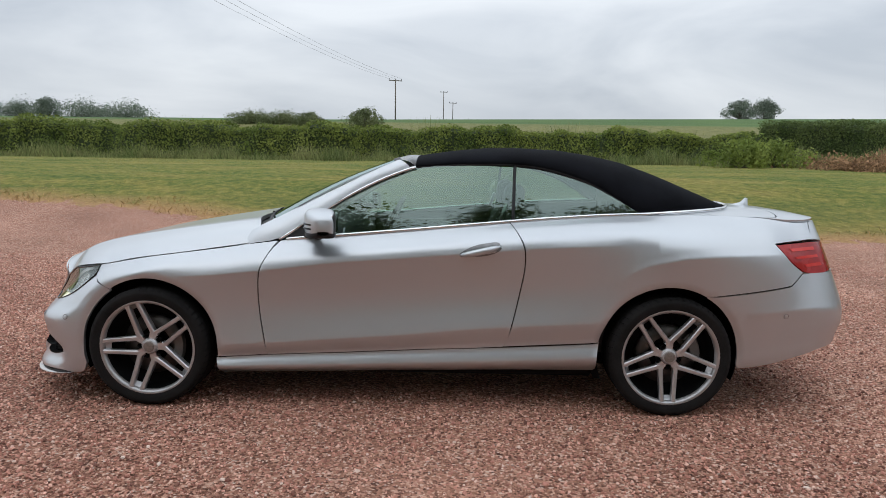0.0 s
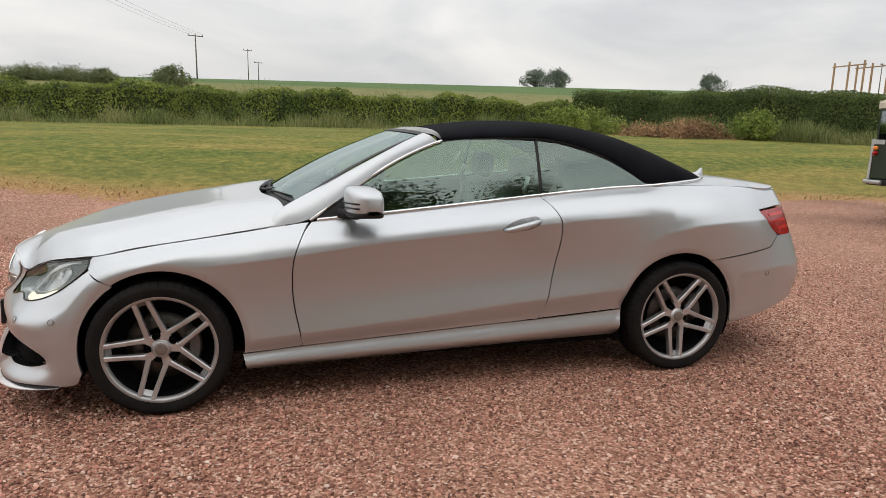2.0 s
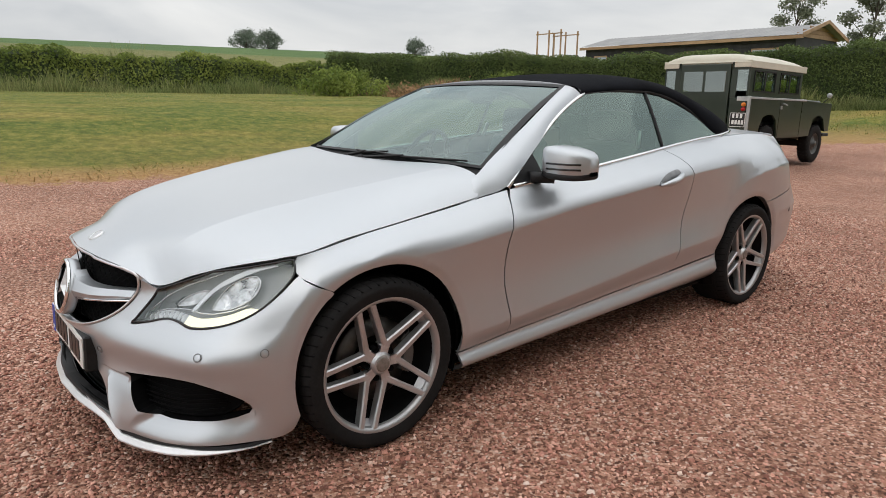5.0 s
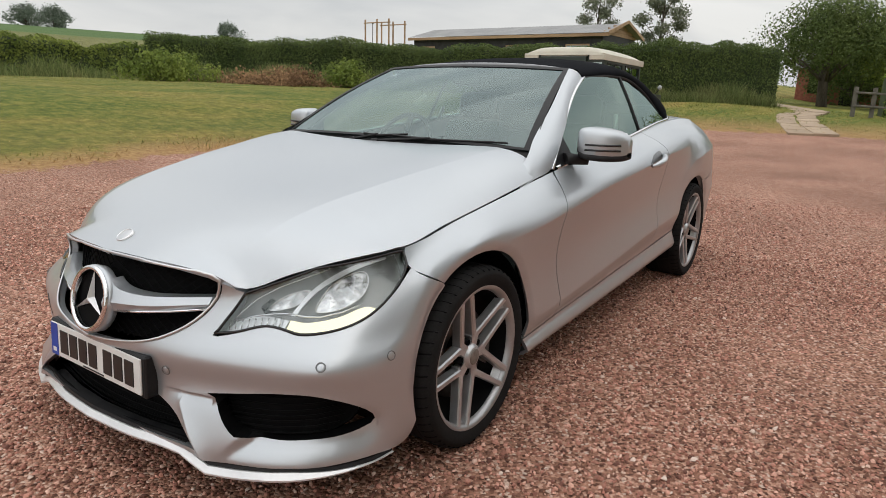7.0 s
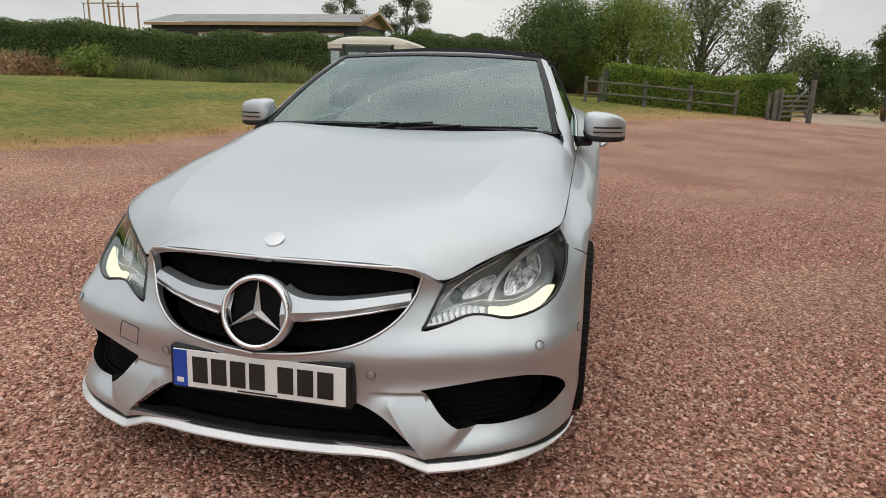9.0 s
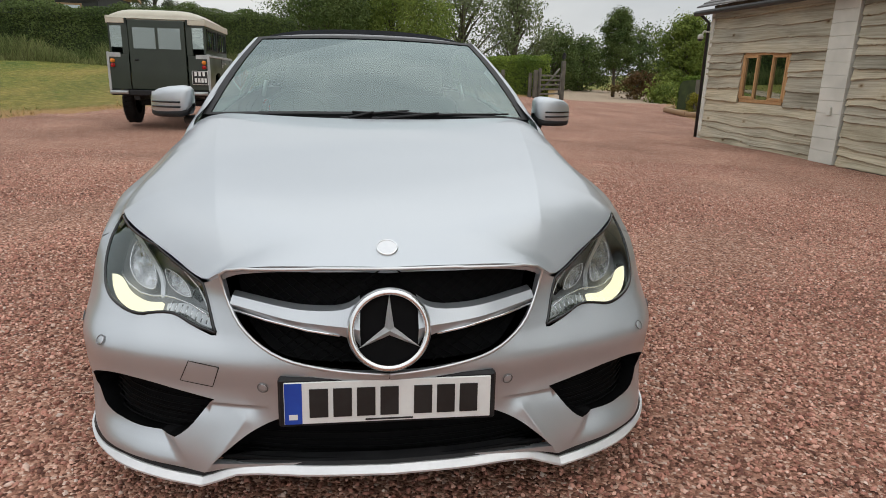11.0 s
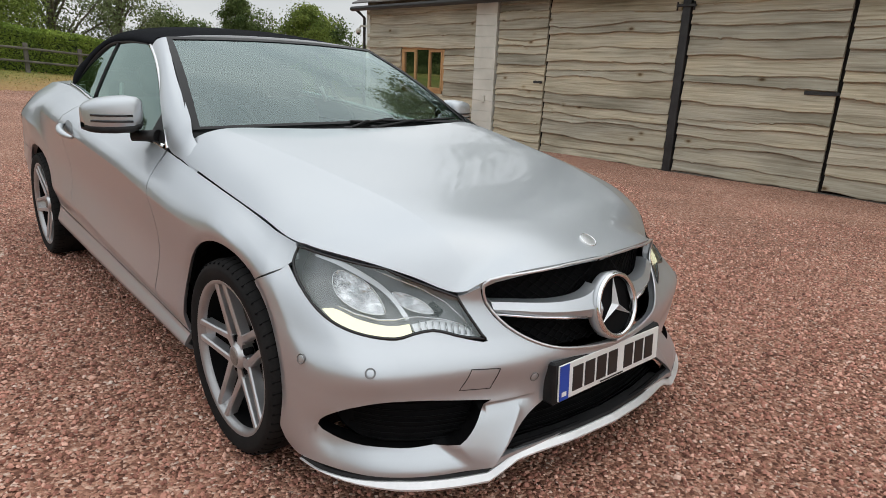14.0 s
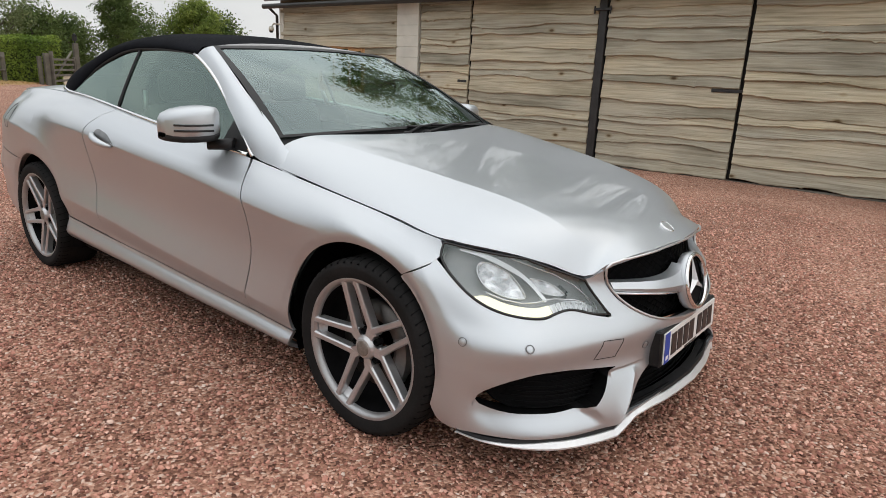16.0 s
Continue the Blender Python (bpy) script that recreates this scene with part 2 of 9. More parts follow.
def fast_mesh(name, V, n, mat, mat_index=None):
    """A mesh from an array of vertices that come in runs of n to a face."""
    me = bpy.data.meshes.new(name)
    k = len(V) // n
    me.vertices.add(len(V))
    me.vertices.foreach_set("co", np.asarray(V, "f").ravel())
    me.loops.add(k * n)
    me.loops.foreach_set("vertex_index", np.arange(k * n, dtype="i"))
    me.polygons.add(k)
    me.polygons.foreach_set("loop_start", np.arange(0, k * n, n, dtype="i"))
    me.polygons.foreach_set("loop_total", np.full(k, n, "i"))
    for m in (mat if isinstance(mat, (list, tuple)) else [mat]):
        me.materials.append(m)
    if mat_index is not None:
        me.polygons.foreach_set("material_index", np.asarray(mat_index, "i"))
    me.update(calc_edges=True)
    return me


def under(name, me, parent, label="", m=None):
    ob = new(name, me)
    if parent:
        ob.parent = parent
    if m is not None:
        ob.matrix_basis = m
    if label:
        ob["label"] = label
    return ob


def part(name, bm, material, parent, label="", smooth=False, m=None):
    """Links a bmesh as one mesh object under a thing or a part."""
    me = bpy.data.meshes.new(name)
    if smooth:
        for f in bm.faces:
            f.smooth = True
    bm.to_mesh(me)
    bm.free()
    for mm in (material if isinstance(material, (list, tuple)) else [material]):
        me.materials.append(mm)
    return under(name, me, parent, label, m)


def thing(name, at=None, label="", category="", group="", kind=""):
    e = new(name)
    e.empty_display_size = 0.2
    if at is not None:
        e.matrix_basis = at
    return tagged(e, label, category, group, kind)


def box_bm(x0, x1, y0, y1, z0, z1, bevel=0.0, bm=None, seg=1):
    own = bmesh.new()
    bmesh.ops.create_cube(own, size=1)
    for v in own.verts:
        v.co = Vector((x0 + (v.co.x + 0.5) * (x1 - x0), y0 + (v.co.y + 0.5) * (y1 - y0), z0 + (v.co.z + 0.5) * (z1 - z0)))
    if bevel:
        bmesh.ops.bevel(own, geom=own.edges[:], offset=bevel, segments=seg, affect="EDGES", profile=0.5)
    if bm is None:
        return own
    me = bpy.data.meshes.new("tmp")
    own.to_mesh(me)
    own.free()
    bm.from_mesh(me)
    bpy.data.meshes.remove(me)
    return bm


def tube_bm(points, radii, sides=8, bm=None, cap=True):
    """A tube along points; radii one number or one a point."""
    bm = bm or bmesh.new()
    pts = [Vector(p) for p in points]
    if not isinstance(radii, (list, tuple)):
        radii = [radii] * len(pts)
    rings = []
    side = None
    for i, p in enumerate(pts):
        d = (pts[min(i + 1, len(pts) - 1)] - pts[max(i - 1, 0)]).normalized()
        if side is None:
            side = d.orthogonal().normalized()
        side = (side - d * side.dot(d)).normalized()
        up = d.cross(side)
        rings.append([bm.verts.new(p + (side * math.cos(a) + up * math.sin(a)) * radii[i]) for a in (2 * math.pi * k / sides for k in range(sides))])
    for a, b in zip(rings, rings[1:]):
        for k in range(sides):
            f = bm.faces.new((a[k], a[(k + 1) % sides], b[(k + 1) % sides], b[k]))
            f.smooth = True
    if cap:
        bm.faces.new(rings[0][::-1])
        bm.faces.new(rings[-1])
    return bm


def lathe_bm(profile, sides=32, axis="y", bm=None):
    """Turns (radius, along) pairs about an axis."""
    bm = bm or bmesh.new()
    rings = []
    for r, h in profile:
        ring = []
        for k in range(sides):
            a = 2 * math.pi * k / sides
            c, s = r * math.cos(a), r * math.sin(a)
            ring.append(bm.verts.new({"y": (c, h, s), "z": (c, s, h), "x": (h, c, s)}[axis]))
        rings.append(ring)
    for a, b in zip(rings, rings[1:]):
        for k in range(sides):
            f = bm.faces.new((a[k], a[(k + 1) % sides], b[(k + 1) % sides], b[k]))
            f.smooth = True
    return bm


rng = np.random.default_rng(7)


def leaves(centres, normals, size, squash=0.55, tilt=0.8):
    """Diamond leaves, two triangles folded each, as quads in runs of four."""
    n = len(centres)
    d = rng.normal(size=(n, 3))
    nn = normals + tilt * rng.normal(size=(n, 3))
    nn /= np.linalg.norm(nn, axis=1, keepdims=True) + 1e-9
    a = np.cross(nn, d)
    a /= np.linalg.norm(a, axis=1, keepdims=True) + 1e-9
    b = np.cross(nn, a)
    s = (size * rng.uniform(0.6, 1.35, size=(n, 1))) * 0.5
    V = np.stack([centres - a * s, centres + b * s * squash - nn * s * 0.15, centres + a * s, centres - b * s * squash - nn * s * 0.15], 1)
    return V.reshape(-1, 3)


def blades(base, height, width, lean=0.35):
    """Grass blades as tapering quads."""
    n = len(base)
    ang = rng.uniform(0, 2 * np.pi, n)
    side = np.stack([np.cos(ang), np.sin(ang), np.zeros(n)], 1) * (width * rng.uniform(0.6, 1.3, (n, 1))) * 0.5
    h = height * rng.uniform(0.55, 1.3, (n, 1))
    off = rng.normal(size=(n, 3)) * lean * h
    off[:, 2] = 0
    up = np.array([[0, 0, 1.0]]) * h
    V = np.stack([base - side, base + side, base + side * 0.25 + off + up, base - side * 0.25 + off + up], 1)
    return V.reshape(-1, 3)

# ---- ground ----
YK = (-60, -30, -7.9, -1.6, 1.6, 6.8, 8.5, 10.8, 14, 18, 26, 30, 60, 205, 240, 420, 900)
ZK = (-0.9, -0.6, -0.17, 0.0, 0.0, 0.10, 0.38, 0.80, 1.02, 1.15, 1.25, 1.5, 4.9, 14.4, 15.0, 11.0, 4.0)
_ys = np.linspace(-60, 900, 3841)
_zs = np.interp(_ys, YK, ZK)
_k = np.ones(5) / 5
_zs = np.convolve(np.pad(_zs, 2, mode="edge"), _k, "valid")


def smooth01(v):
    v = np.clip(v, 0, 1)
    return v * v * (3 - 2 * v)


def zg(x, y):
    x, y = np.asarray(x, float), np.asarray(y, float)
    z = np.interp(y, _ys, _zs)
    z = z + smooth01((x - 11) / 15) * np.clip(0.2 + 0.05 * (y + 9), 0.08, 0.85) * (1 - smooth01((y - 6) / 9))
    z = z + 0.05 * np.clip(x - 31, 0, 30) * smooth01((y - 2) / 10) * (1 - smooth01((y - 40) / 40))
    z = z + 0.013 * np.clip(x, -40, 180) * smooth01((y - 60) / 140)
    return z


GRAVEL = [(-70, 14), (-12, 9.5), (-8.9, 8.75), (-5.9, 8.2), (-3.2, 7.1), (-0.5, 6.75), (1.0, 6.75), (2.8, 7.05), (4.3, 7.0), (6, 6.35), (8, 6.5), (10, 6.4), (12, 5.6), (14.5, 4.4),
          (16.3, 2.6), (17, 0.5), (17.4, -1.9), (20, -4.2), (23, -6.3), (27.4, -9.2), (33, -11.3), (60, -20), (60, -30), (32, -17.5), (21, -12.6), (17.5, -11.4), (14, -10.2),
          (10.6, -9.8), (10.6, -24), (-70, -24)]


def inside_distance(x, y, poly):
    """Signed distance to a polygon's edge, positive inside."""
    P = np.array(poly, float)
    Q = np.roll(P, -1, 0)
    best = np.full(x.shape, 1e9)
    odd = np.zeros(x.shape, bool)
    for (ax, ay), (bx, by) in zip(P, Q):
        dx, dy = bx - ax, by - ay
        t = np.clip(((x - ax) * dx + (y - ay) * dy) / (dx * dx + dy * dy), 0, 1)
        best = np.minimum(best, np.hypot(x - ax - t * dx, y - ay - t * dy))
        cross = (ay > y) != (by > y)
        with np.errstate(divide="ignore", invalid="ignore"):
            odd ^= cross & (x < (bx - ax) * (y - ay) / (by - ay + 1e-12) + ax)
    return np.where(odd, best, -best)


def axis_steps(breaks):
    out = []
    for a, b, s in breaks:
        out += list(np.arange(a, b, s))
    return np.array(out + [breaks[-1][1]])


def ground_material():
    m = bpy.data.materials.new("ground_cover")
    t = nodes_of(m)
    N, L = t.nodes, t.links
    out = N.new("ShaderNodeOutputMaterial")
    b = N.new("ShaderNodeBsdfPrincipled")
    L.new(b.outputs[0], out.inputs[0])
    co = N.new("ShaderNodeTexCoord")

    def noise_at(scale, detail=4, rough=0.5):
        n = N.new("ShaderNodeTexNoise")
        n.inputs["Scale"].default_value, n.inputs["Detail"].default_value, n.inputs["Roughness"].default_value = scale, detail, rough
        L.new(co.outputs["Object"], n.inputs["Vector"])
        return n.outputs["Fac"]

    def ramp(fac, stops):
        r = N.new("ShaderNodeValToRGB")
        e = r.color_ramp.elements
        while len(e) < len(stops):
            e.new(0.5)
        for el, (p, c) in zip(e, stops):
            el.position, el.color = p, (*c, 1)
        L.new(fac, r.inputs[0])
        return r.outputs[0]

    def mixc(fac, a, c):
        x = N.new("ShaderNodeMix")
        x.data_type = "RGBA"
        L.new(fac, x.inputs[0])
        L.new(a, x.inputs[6])
        L.new(c, x.inputs[7])
        return x.outputs[2]

    def attr(name):
        a = N.new("ShaderNodeAttribute")
        a.attribute_name = name
        return a.outputs["Fac"]

    def math2(op, a, c):
        x = N.new("ShaderNodeMath")
        x.operation = op
        for i, v in enumerate((a, c)):
            if isinstance(v, (int, float)):
                x.inputs[i].default_value = v
            else:
                L.new(v, x.inputs[i])
        return x.outputs[0]

    # crushed red stone
    vo = N.new("ShaderNodeTexVoronoi")
    vo.inputs["Scale"].default_value = 88
    L.new(co.outputs["Object"], vo.inputs["Vector"])
    sep = N.new("ShaderNodeSeparateColor")
    L.new(vo.outputs["Color"], sep.inputs[0])
    stone = ramp(sep.outputs[0], [(0.0, (0.10, 0.044, 0.030)), (0.3, (0.30, 0.152, 0.105)), (0.7, (0.49, 0.268, 0.19)), (0.92, (0.66, 0.44, 0.34)), (1.0, (0.72, 0.58, 0.49))])
    damp = ramp(noise_at(0.55), [(0.3, (0.72, 0.67, 0.65)), (0.7, (1.12, 1.08, 1.06))])
    mul = N.new("ShaderNodeMix")
    mul.data_type, mul.blend_type = "RGBA", "MULTIPLY"
    mul.inputs[0].default_value = 1
    L.new(stone, mul.inputs[6])
    L.new(damp, mul.inputs[7])
    stone = mul.outputs[2]
    # mown lawn, with dry patches
    stre = N.new("ShaderNodeMapping")
    stre.inputs["Scale"].default_value = (0.3, 1.0, 1.0)
    L.new(co.outputs["Object"], stre.inputs[0])
    band = N.new("ShaderNodeTexNoise")
    band.inputs["Scale"].default_value, band.inputs["Detail"].default_value, band.inputs["Roughness"].default_value = 0.9, 7, 0.62
    L.new(stre.outputs[0], band.inputs["Vector"])
    lawn = ramp(band.outputs["Fac"], [(0.32, (0.060, 0.110, 0.014)), (0.45, (0.125, 0.160, 0.024)), (0.53, (0.225, 0.205, 0.042)), (0.65, (0.38, 0.275, 0.078))])
    lawn2 = ramp(noise_at(5.5, 9, 0.78), [(0.38, (0.020, 0.046, 0.006)), (0.5, (0.125, 0.150, 0.024)), (0.62, (0.32, 0.27, 0.070))])
    half = N.new("ShaderNodeValue")
    half.outputs[0].default_value = 0.58
    lawn = mixc(half.outputs[0], lawn, lawn2)
    straw = ramp(noise_at(18, 6, 0.7), [(0.3, (0.24, 0.13, 0.05)), (0.7, (0.52, 0.33, 0.15))])
    dry = math2("MULTIPLY", attr("dry"), ramp(noise_at(2.2, 5), [(0.2, (0, 0, 0)), (0.42, (1, 1, 1))]))
    lawn = mixc(dry, lawn, straw)
    # the crop field
    field = ramp(noise_at(0.05, 5), [(0.3, (0.055, 0.105, 0.03)), (0.7, (0.09, 0.15, 0.04))])
    olive = ramp(noise_at(1.6, 6, 0.7), [(0.3, (0.10, 0.115, 0.035)), (0.7, (0.24, 0.22, 0.085))])
    field = mixc(attr("olive"), field, olive)
    lawn = mixc(attr("field"), lawn, field)
    tan = ramp(noise_at(5, 5), [(0.3, (0.36, 0.27, 0.19)), (0.7, (0.48, 0.38, 0.28))])
    stone = mixc(attr("tan"), stone, tan)
    edge = math2("ADD", attr("gravel"), math2("MULTIPLY", math2("SUBTRACT", noise_at(3.5, 5, 0.7), 0.5), 1.1))
    sharp = N.new("ShaderNodeMapRange")
    sharp.inputs[1].default_value, sharp.inputs[2].default_value = -0.06, 0.10
    L.new(edge, sharp.inputs[0])
    L.new(mixc(sharp.outputs[0], lawn, stone), b.inputs["Base Color"])
    b.inputs["Roughness"].default_value = 0.9
    b.inputs["Specular IOR Level"].default_value = 0.25
    bp = N.new("ShaderNodeBump")
    bp.inputs["Strength"].default_value, bp.inputs["Distance"].default_value = 1.0, 0.010
    inv = math2("SUBTRACT", 1.0, vo.outputs["Distance"])
    L.new(math2("ADD", inv, math2("MULTIPLY", noise_at(24, 4), 0.8)), bp.inputs["Height"])
    L.new(bp.outputs[0], b.inputs["Normal"])
    return m


def make_ground():
    xs = axis_steps([(-900, -100, 100), (-100, -20, 8), (-20, -9, 0.5), (-9, 18, 0.14), (18, 34, 0.4), (34, 100, 4), (100, 900, 80)])
    ys = axis_steps([(-400, -60, 40), (-60, -26, 4), (-26, -8, 0.5), (-8, 8.2, 0.14), (8.2, 30, 0.5), (30, 100, 3), (100, 420, 8), (420, 900, 60)])
    X, Y = np.meshgrid(xs, ys)
    d = inside_distance(X, Y, GRAVEL)
    Z = zg(X, Y)
    Z = Z + 0.012 * np.sin(X * 1.7 + Y) * np.cos(Y * 1.3) * (np.abs(Y) > 1.4)
    Z = Z + np.where(d < 0, np.minimum(0.05, -d * 0.2), 0)
    V = np.stack([X, Y, Z], -1).reshape(-1, 3)
    ny, nx = X.shape
    I = np.arange(ny * nx).reshape(ny, nx)
    Fq = np.stack([I[:-1, :-1], I[:-1, 1:], I[1:, 1:], I[1:, :-1]], -1).reshape(-1, 4)
    me = bpy.data.meshes.new("ground")
    me.vertices.add(len(V))
    me.vertices.foreach_set("co", V.astype("f").ravel())
    me.loops.add(Fq.size)
    me.loops.foreach_set("vertex_index", Fq.astype("i").ravel())
    me.polygons.add(len(Fq))
    me.polygons.foreach_set("loop_start", np.arange(0, Fq.size, 4, dtype="i"))
    me.polygons.foreach_set("loop_total", np.full(len(Fq), 4, "i"))
    me.polygons.foreach_set("use_smooth", np.ones(len(Fq), bool))
    x, y, dd = X.ravel(), Y.ravel(), d.ravel()
    cover = {"gravel": np.clip(dd / 0.9, -1, 1), "dry": np.clip(1.0 + dd / (0.75 + 2.8 * smooth01((x - 13) / 4)), 0, 1) * 0.95 + 0.22 * smooth01((11 - y) / 5) * (y > 5),
             "field": smooth01((y - 27.5) / 2), "olive": 1 - smooth01((y - 54) / 16), "tan": smooth01((x - 27.5) / 2)}
    for k, v in cover.items():
        a = me.attributes.new(k, "FLOAT", "POINT")
        a.data.foreach_set("value", v.astype("f"))
    me.materials.append(ground_material())
    me.update(calc_edges=True)
    tagged(new("ground", me), "red gravel yard running into mown lawn and a rising green field", "ground", kind="structure")


make_ground()

# ---- barn ----
BY = -7.85


def waney_board(w, h, seed, t=0.045):
    """A sawn board whose lower edge keeps the wavy line of the trunk. Origin at its lower left; face towards +y."""
    r = random.Random(seed)
    n = max(10, min(70, int(w / 0.04)))
    a1, p1, f1 = r.uniform(0.001, 0.012), r.uniform(0, 6.3), r.uniform(0.6, 1.8)
    V, F = [], []
    drift, pull = 0.0, 0.0
    for i in range(n + 1):
        x = w * i / n
        # the edge wanders: a slow bend, a drifting walk and now and then a nick
        pull = pull * 0.8 + r.gauss(0, 0.0018)
        drift = drift * 0.93 + pull
        low = -0.012 - a1 - a1 * math.sin(f1 * x + p1) + drift - (r.uniform(0.006, 0.02) if r.random() < 0.04 else 0) - r.uniform(0, 0.004)
        V += [(x, t * 0.55, h), (x, t * 1.5, low + 0.010), (x, t * 1.2, low), (x, 0, low)]
    for i in range(n):
        a, b = 4 * i, 4 * i + 4
        F += [(a, a + 1, b + 1, b), (a + 1, a + 2, b + 2, b + 1), (a + 2, a + 3, b + 3, b + 2)]
    F += [(0, 3, 2, 1), (4 * n, 4 * n + 1, 4 * n + 2, 4 * n + 3)]
    return mesh_of("board", V, F, M_plank)


def board_panel(parent, x0, x1, z0, z1, seed, hole=None, name="board"):
    """Rows of boards from z0 to z1 between x0 and x1, each of its own width; hole: (x0, x1, z0, z1) left open."""
    r = random.Random(seed)
    z = z0
    k = 0
    while z < z1 - 0.02:
        h = min(r.choice((0.11, 0.14, 0.16, 0.19, 0.23, 0.27)), z1 - z)
        spans = [(x0, x1)]
        for edge in hole[2:] if hole else ():
            if z + 0.04 < edge < z + h:
                h = edge - z
        if hole and z + h > hole[2] + 0.03 and z < hole[3] - 0.03:
            spans = [(x0, hole[0]), (hole[1], x1)]
        for a, b in spans:
            me = waney_board(b - a - 0.008, h + 0.03, seed * 100 + k)
            under(name, me, parent, m=pose(a + 0.004, BY + r.uniform(0, 0.014), z, 0, 0, r.uniform(-0.25, 0.25)))
            k += 1
        z += h


def make_barn():
    zb = -0.17
    shell = thing("wall_barn", label="weathered grey waney-edged board barn wall beside the gravel", category="barn wall", kind="structure")
    part("backing", box_bm(-12, 10.44, BY - 0.16, BY - 0.01, -0.5, 2.5), M_gap, shell)
    side = thing("wall_barn_end", label="gable end of the weathered board barn", category="barn wall", kind="structure")
    bm = bmesh.new()
    vs = [bm.verts.new(p) for p in ((10.44, BY, -0.5), (10.44, BY - 7, -0.5), (10.44, BY - 7, 2.6), (10.44, BY - 3.5, 4.7), (10.44, BY, 2.6))]
    bm.faces.new(vs)
    r = bmesh.ops.extrude_face_region(bm, geom=bm.faces[:])
    for v in [g for g in r["geom"] if isinstance(g, bmesh.types.BMVert)]:
        v.co.x -= 0.15
    part("panel", bm, M_plank, side)
    # boarding either side of the window, then the doors
    board_panel(shell, 6.63, 10.4, zb - 0.1, 2.53, 11, hole=(7.58, 9.08, 0.71, 1.69))
    part("corner_post", box_bm(10.32, 10.46, BY - 0.02, BY + 0.07, -0.4, 2.53, 0.01), M_white_block, shell)
    part("sill_beam", box_bm(-12, 6.0, BY - 0.02, BY + 0.055, -0.34, zb + 0.02, 0.01), M_wood_fence, shell)
    part("head_board", box_bm(-12, 10.44, BY - 0.02, BY + 0.05, 2.53, 2.69, 0.008), M_wood_fence, shell)
    doors = [(4.78, 6.0, 21, "narrow"), (2.2, 4.74, 22, "wide"), (-0.11, 2.03, 23, "wide"), (-2.5, -0.16, 24, "wide"), (-4.8, -2.66, 25, "wide"), (-7.1, -4.85, 26, "wide"), (-9.6, -7.15, 27, "wide")]
    for i, (a, b, sd, what) in enumerate(doors):
        d = thing(f"door_{i + 1}", label=f"closed {what} barn door of weathered waney-edged boards", category="barn door", kind="structure")
        z_low = zb + 0.02 if i < 2 else zb + 0.045
        board_panel(d, a, b, z_low, 2.52, sd)
        if i < 2:
            # near-black strip coloured as the dark gap beside the door
            part("gap_strip", box_bm(a + 0.002, a + 0.012, BY - 0.005, BY + 0.02, zb, 2.51), M_gap, d)
    # latch plates
    for x, z, w, pr in ((4.93, 1.07, 0.2, 0), (0.07, 1.13, 0.42, 2)):
        bm = box_bm(x - w / 2, x + w / 2, BY + 0.05, BY + 0.062, z - 0.025, z + 0.025, 0.004)
        box_bm(x - w / 2 - 0.02, x - w / 2 + 0.03, BY + 0.055, BY + 0.085, z - 0.02, z + 0.02, 0.004, bm)
        tagged(part("latch", bm, M_black_metal, None), "dark iron latch bar on a barn door", "latch")
    # block pier
    pier = thing("block_pier", label="white-painted concrete block pier between barn boards", category="pier")
    part("core", box_bm(6.06, 6.6, BY - 0.1, BY + 0.075, -0.4, 2.52), M_white_block, pier)
    for k in range(13):
        z = zb + 0.005 + k * 0.205
        part("block", box_bm(6.04, 6.62, BY - 0.05, BY + 0.09, z, z + 0.201, 0.004), M_white_block, pier)
    sw = box_bm(6.25, 6.33, BY + 0.09, BY + 0.125, 0.62, 0.76, 0.008)
    tagged(part("outdoor_socket", sw, M_white_block, None), "small grey weatherproof socket on the block pier", "socket")
    # steel post with its bracket
    post = thing("door_post", label="black steel post between the barn doors", category="post")
    part("post", box_bm(2.05, 2.18, BY - 0.02, BY + 0.1, -0.4, 2.53, 0.008), M_black_metal, post)
    bm = box_bm(1.96, 2.27, BY + 0.1, BY + 0.13, 2.27, 2.31, 0.006)
    tube_bm([(1.98, BY + 0.12, 2.22), (1.98, BY + 0.12, 2.34)], 0.014, 8, bm)
    tube_bm([(2.25, BY + 0.12, 2.22), (2.25, BY + 0.12, 2.34)], 0.014, 8, bm)
    part("bracket", bm, M_black_metal, post)
    # window
    win = thing("window_1", label="oak casement window with three dark panes in the barn", category="window", kind="structure")
    x0, x1, z0, z1 = 7.59, 9.07, 0.71, 1.68
    fr = bmesh.new()
    for a, b, c, d in ((x0, x1, z0, z0 + 0.07), (x0, x1, z1 - 0.06, z1), (x0, x0 + 0.06, z0, z1), (x1 - 0.06, x1, z0, z1)):
        box_bm(a, b, BY - 0.02, BY + 0.045, c, d, 0.006, fr)
    part("window_frame", fr, M_oak, win)
    w3 = (x1 - x0 - 0.12) / 3
    for k in range(3):
        a = x0 + 0.06 + k * w3
        if k != 1:  # the middle light is fixed and has no sash
            sash = bmesh.new()
            for p in ((a, a + w3, z0 + 0.07, z0 + 0.12), (a, a + w3, z1 - 0.11, z1 - 0.06), (a, a + 0.045, z0 + 0.1, z1 - 0.09), (a + w3 - 0.045, a + w3, z0 + 0.1, z1 - 0.09)):
                box_bm(p[0], p[1], BY + 0.0, BY + 0.055, p[2], p[3], 0.005, sash)
            part("sash", sash, M_oak, win)
        part("pane", box_bm(a + (0.04 if k != 1 else 0.002), a + w3 - (0.04 if k != 1 else 0.002), BY + 0.012, BY + 0.018, z0 + (0.11 if k != 1 else 0.06), z1 - (0.1 if k != 1 else 0.05)), M_pane, win)
    # roof, gutter and downpipe
    bm = bmesh.new()
    n = 26
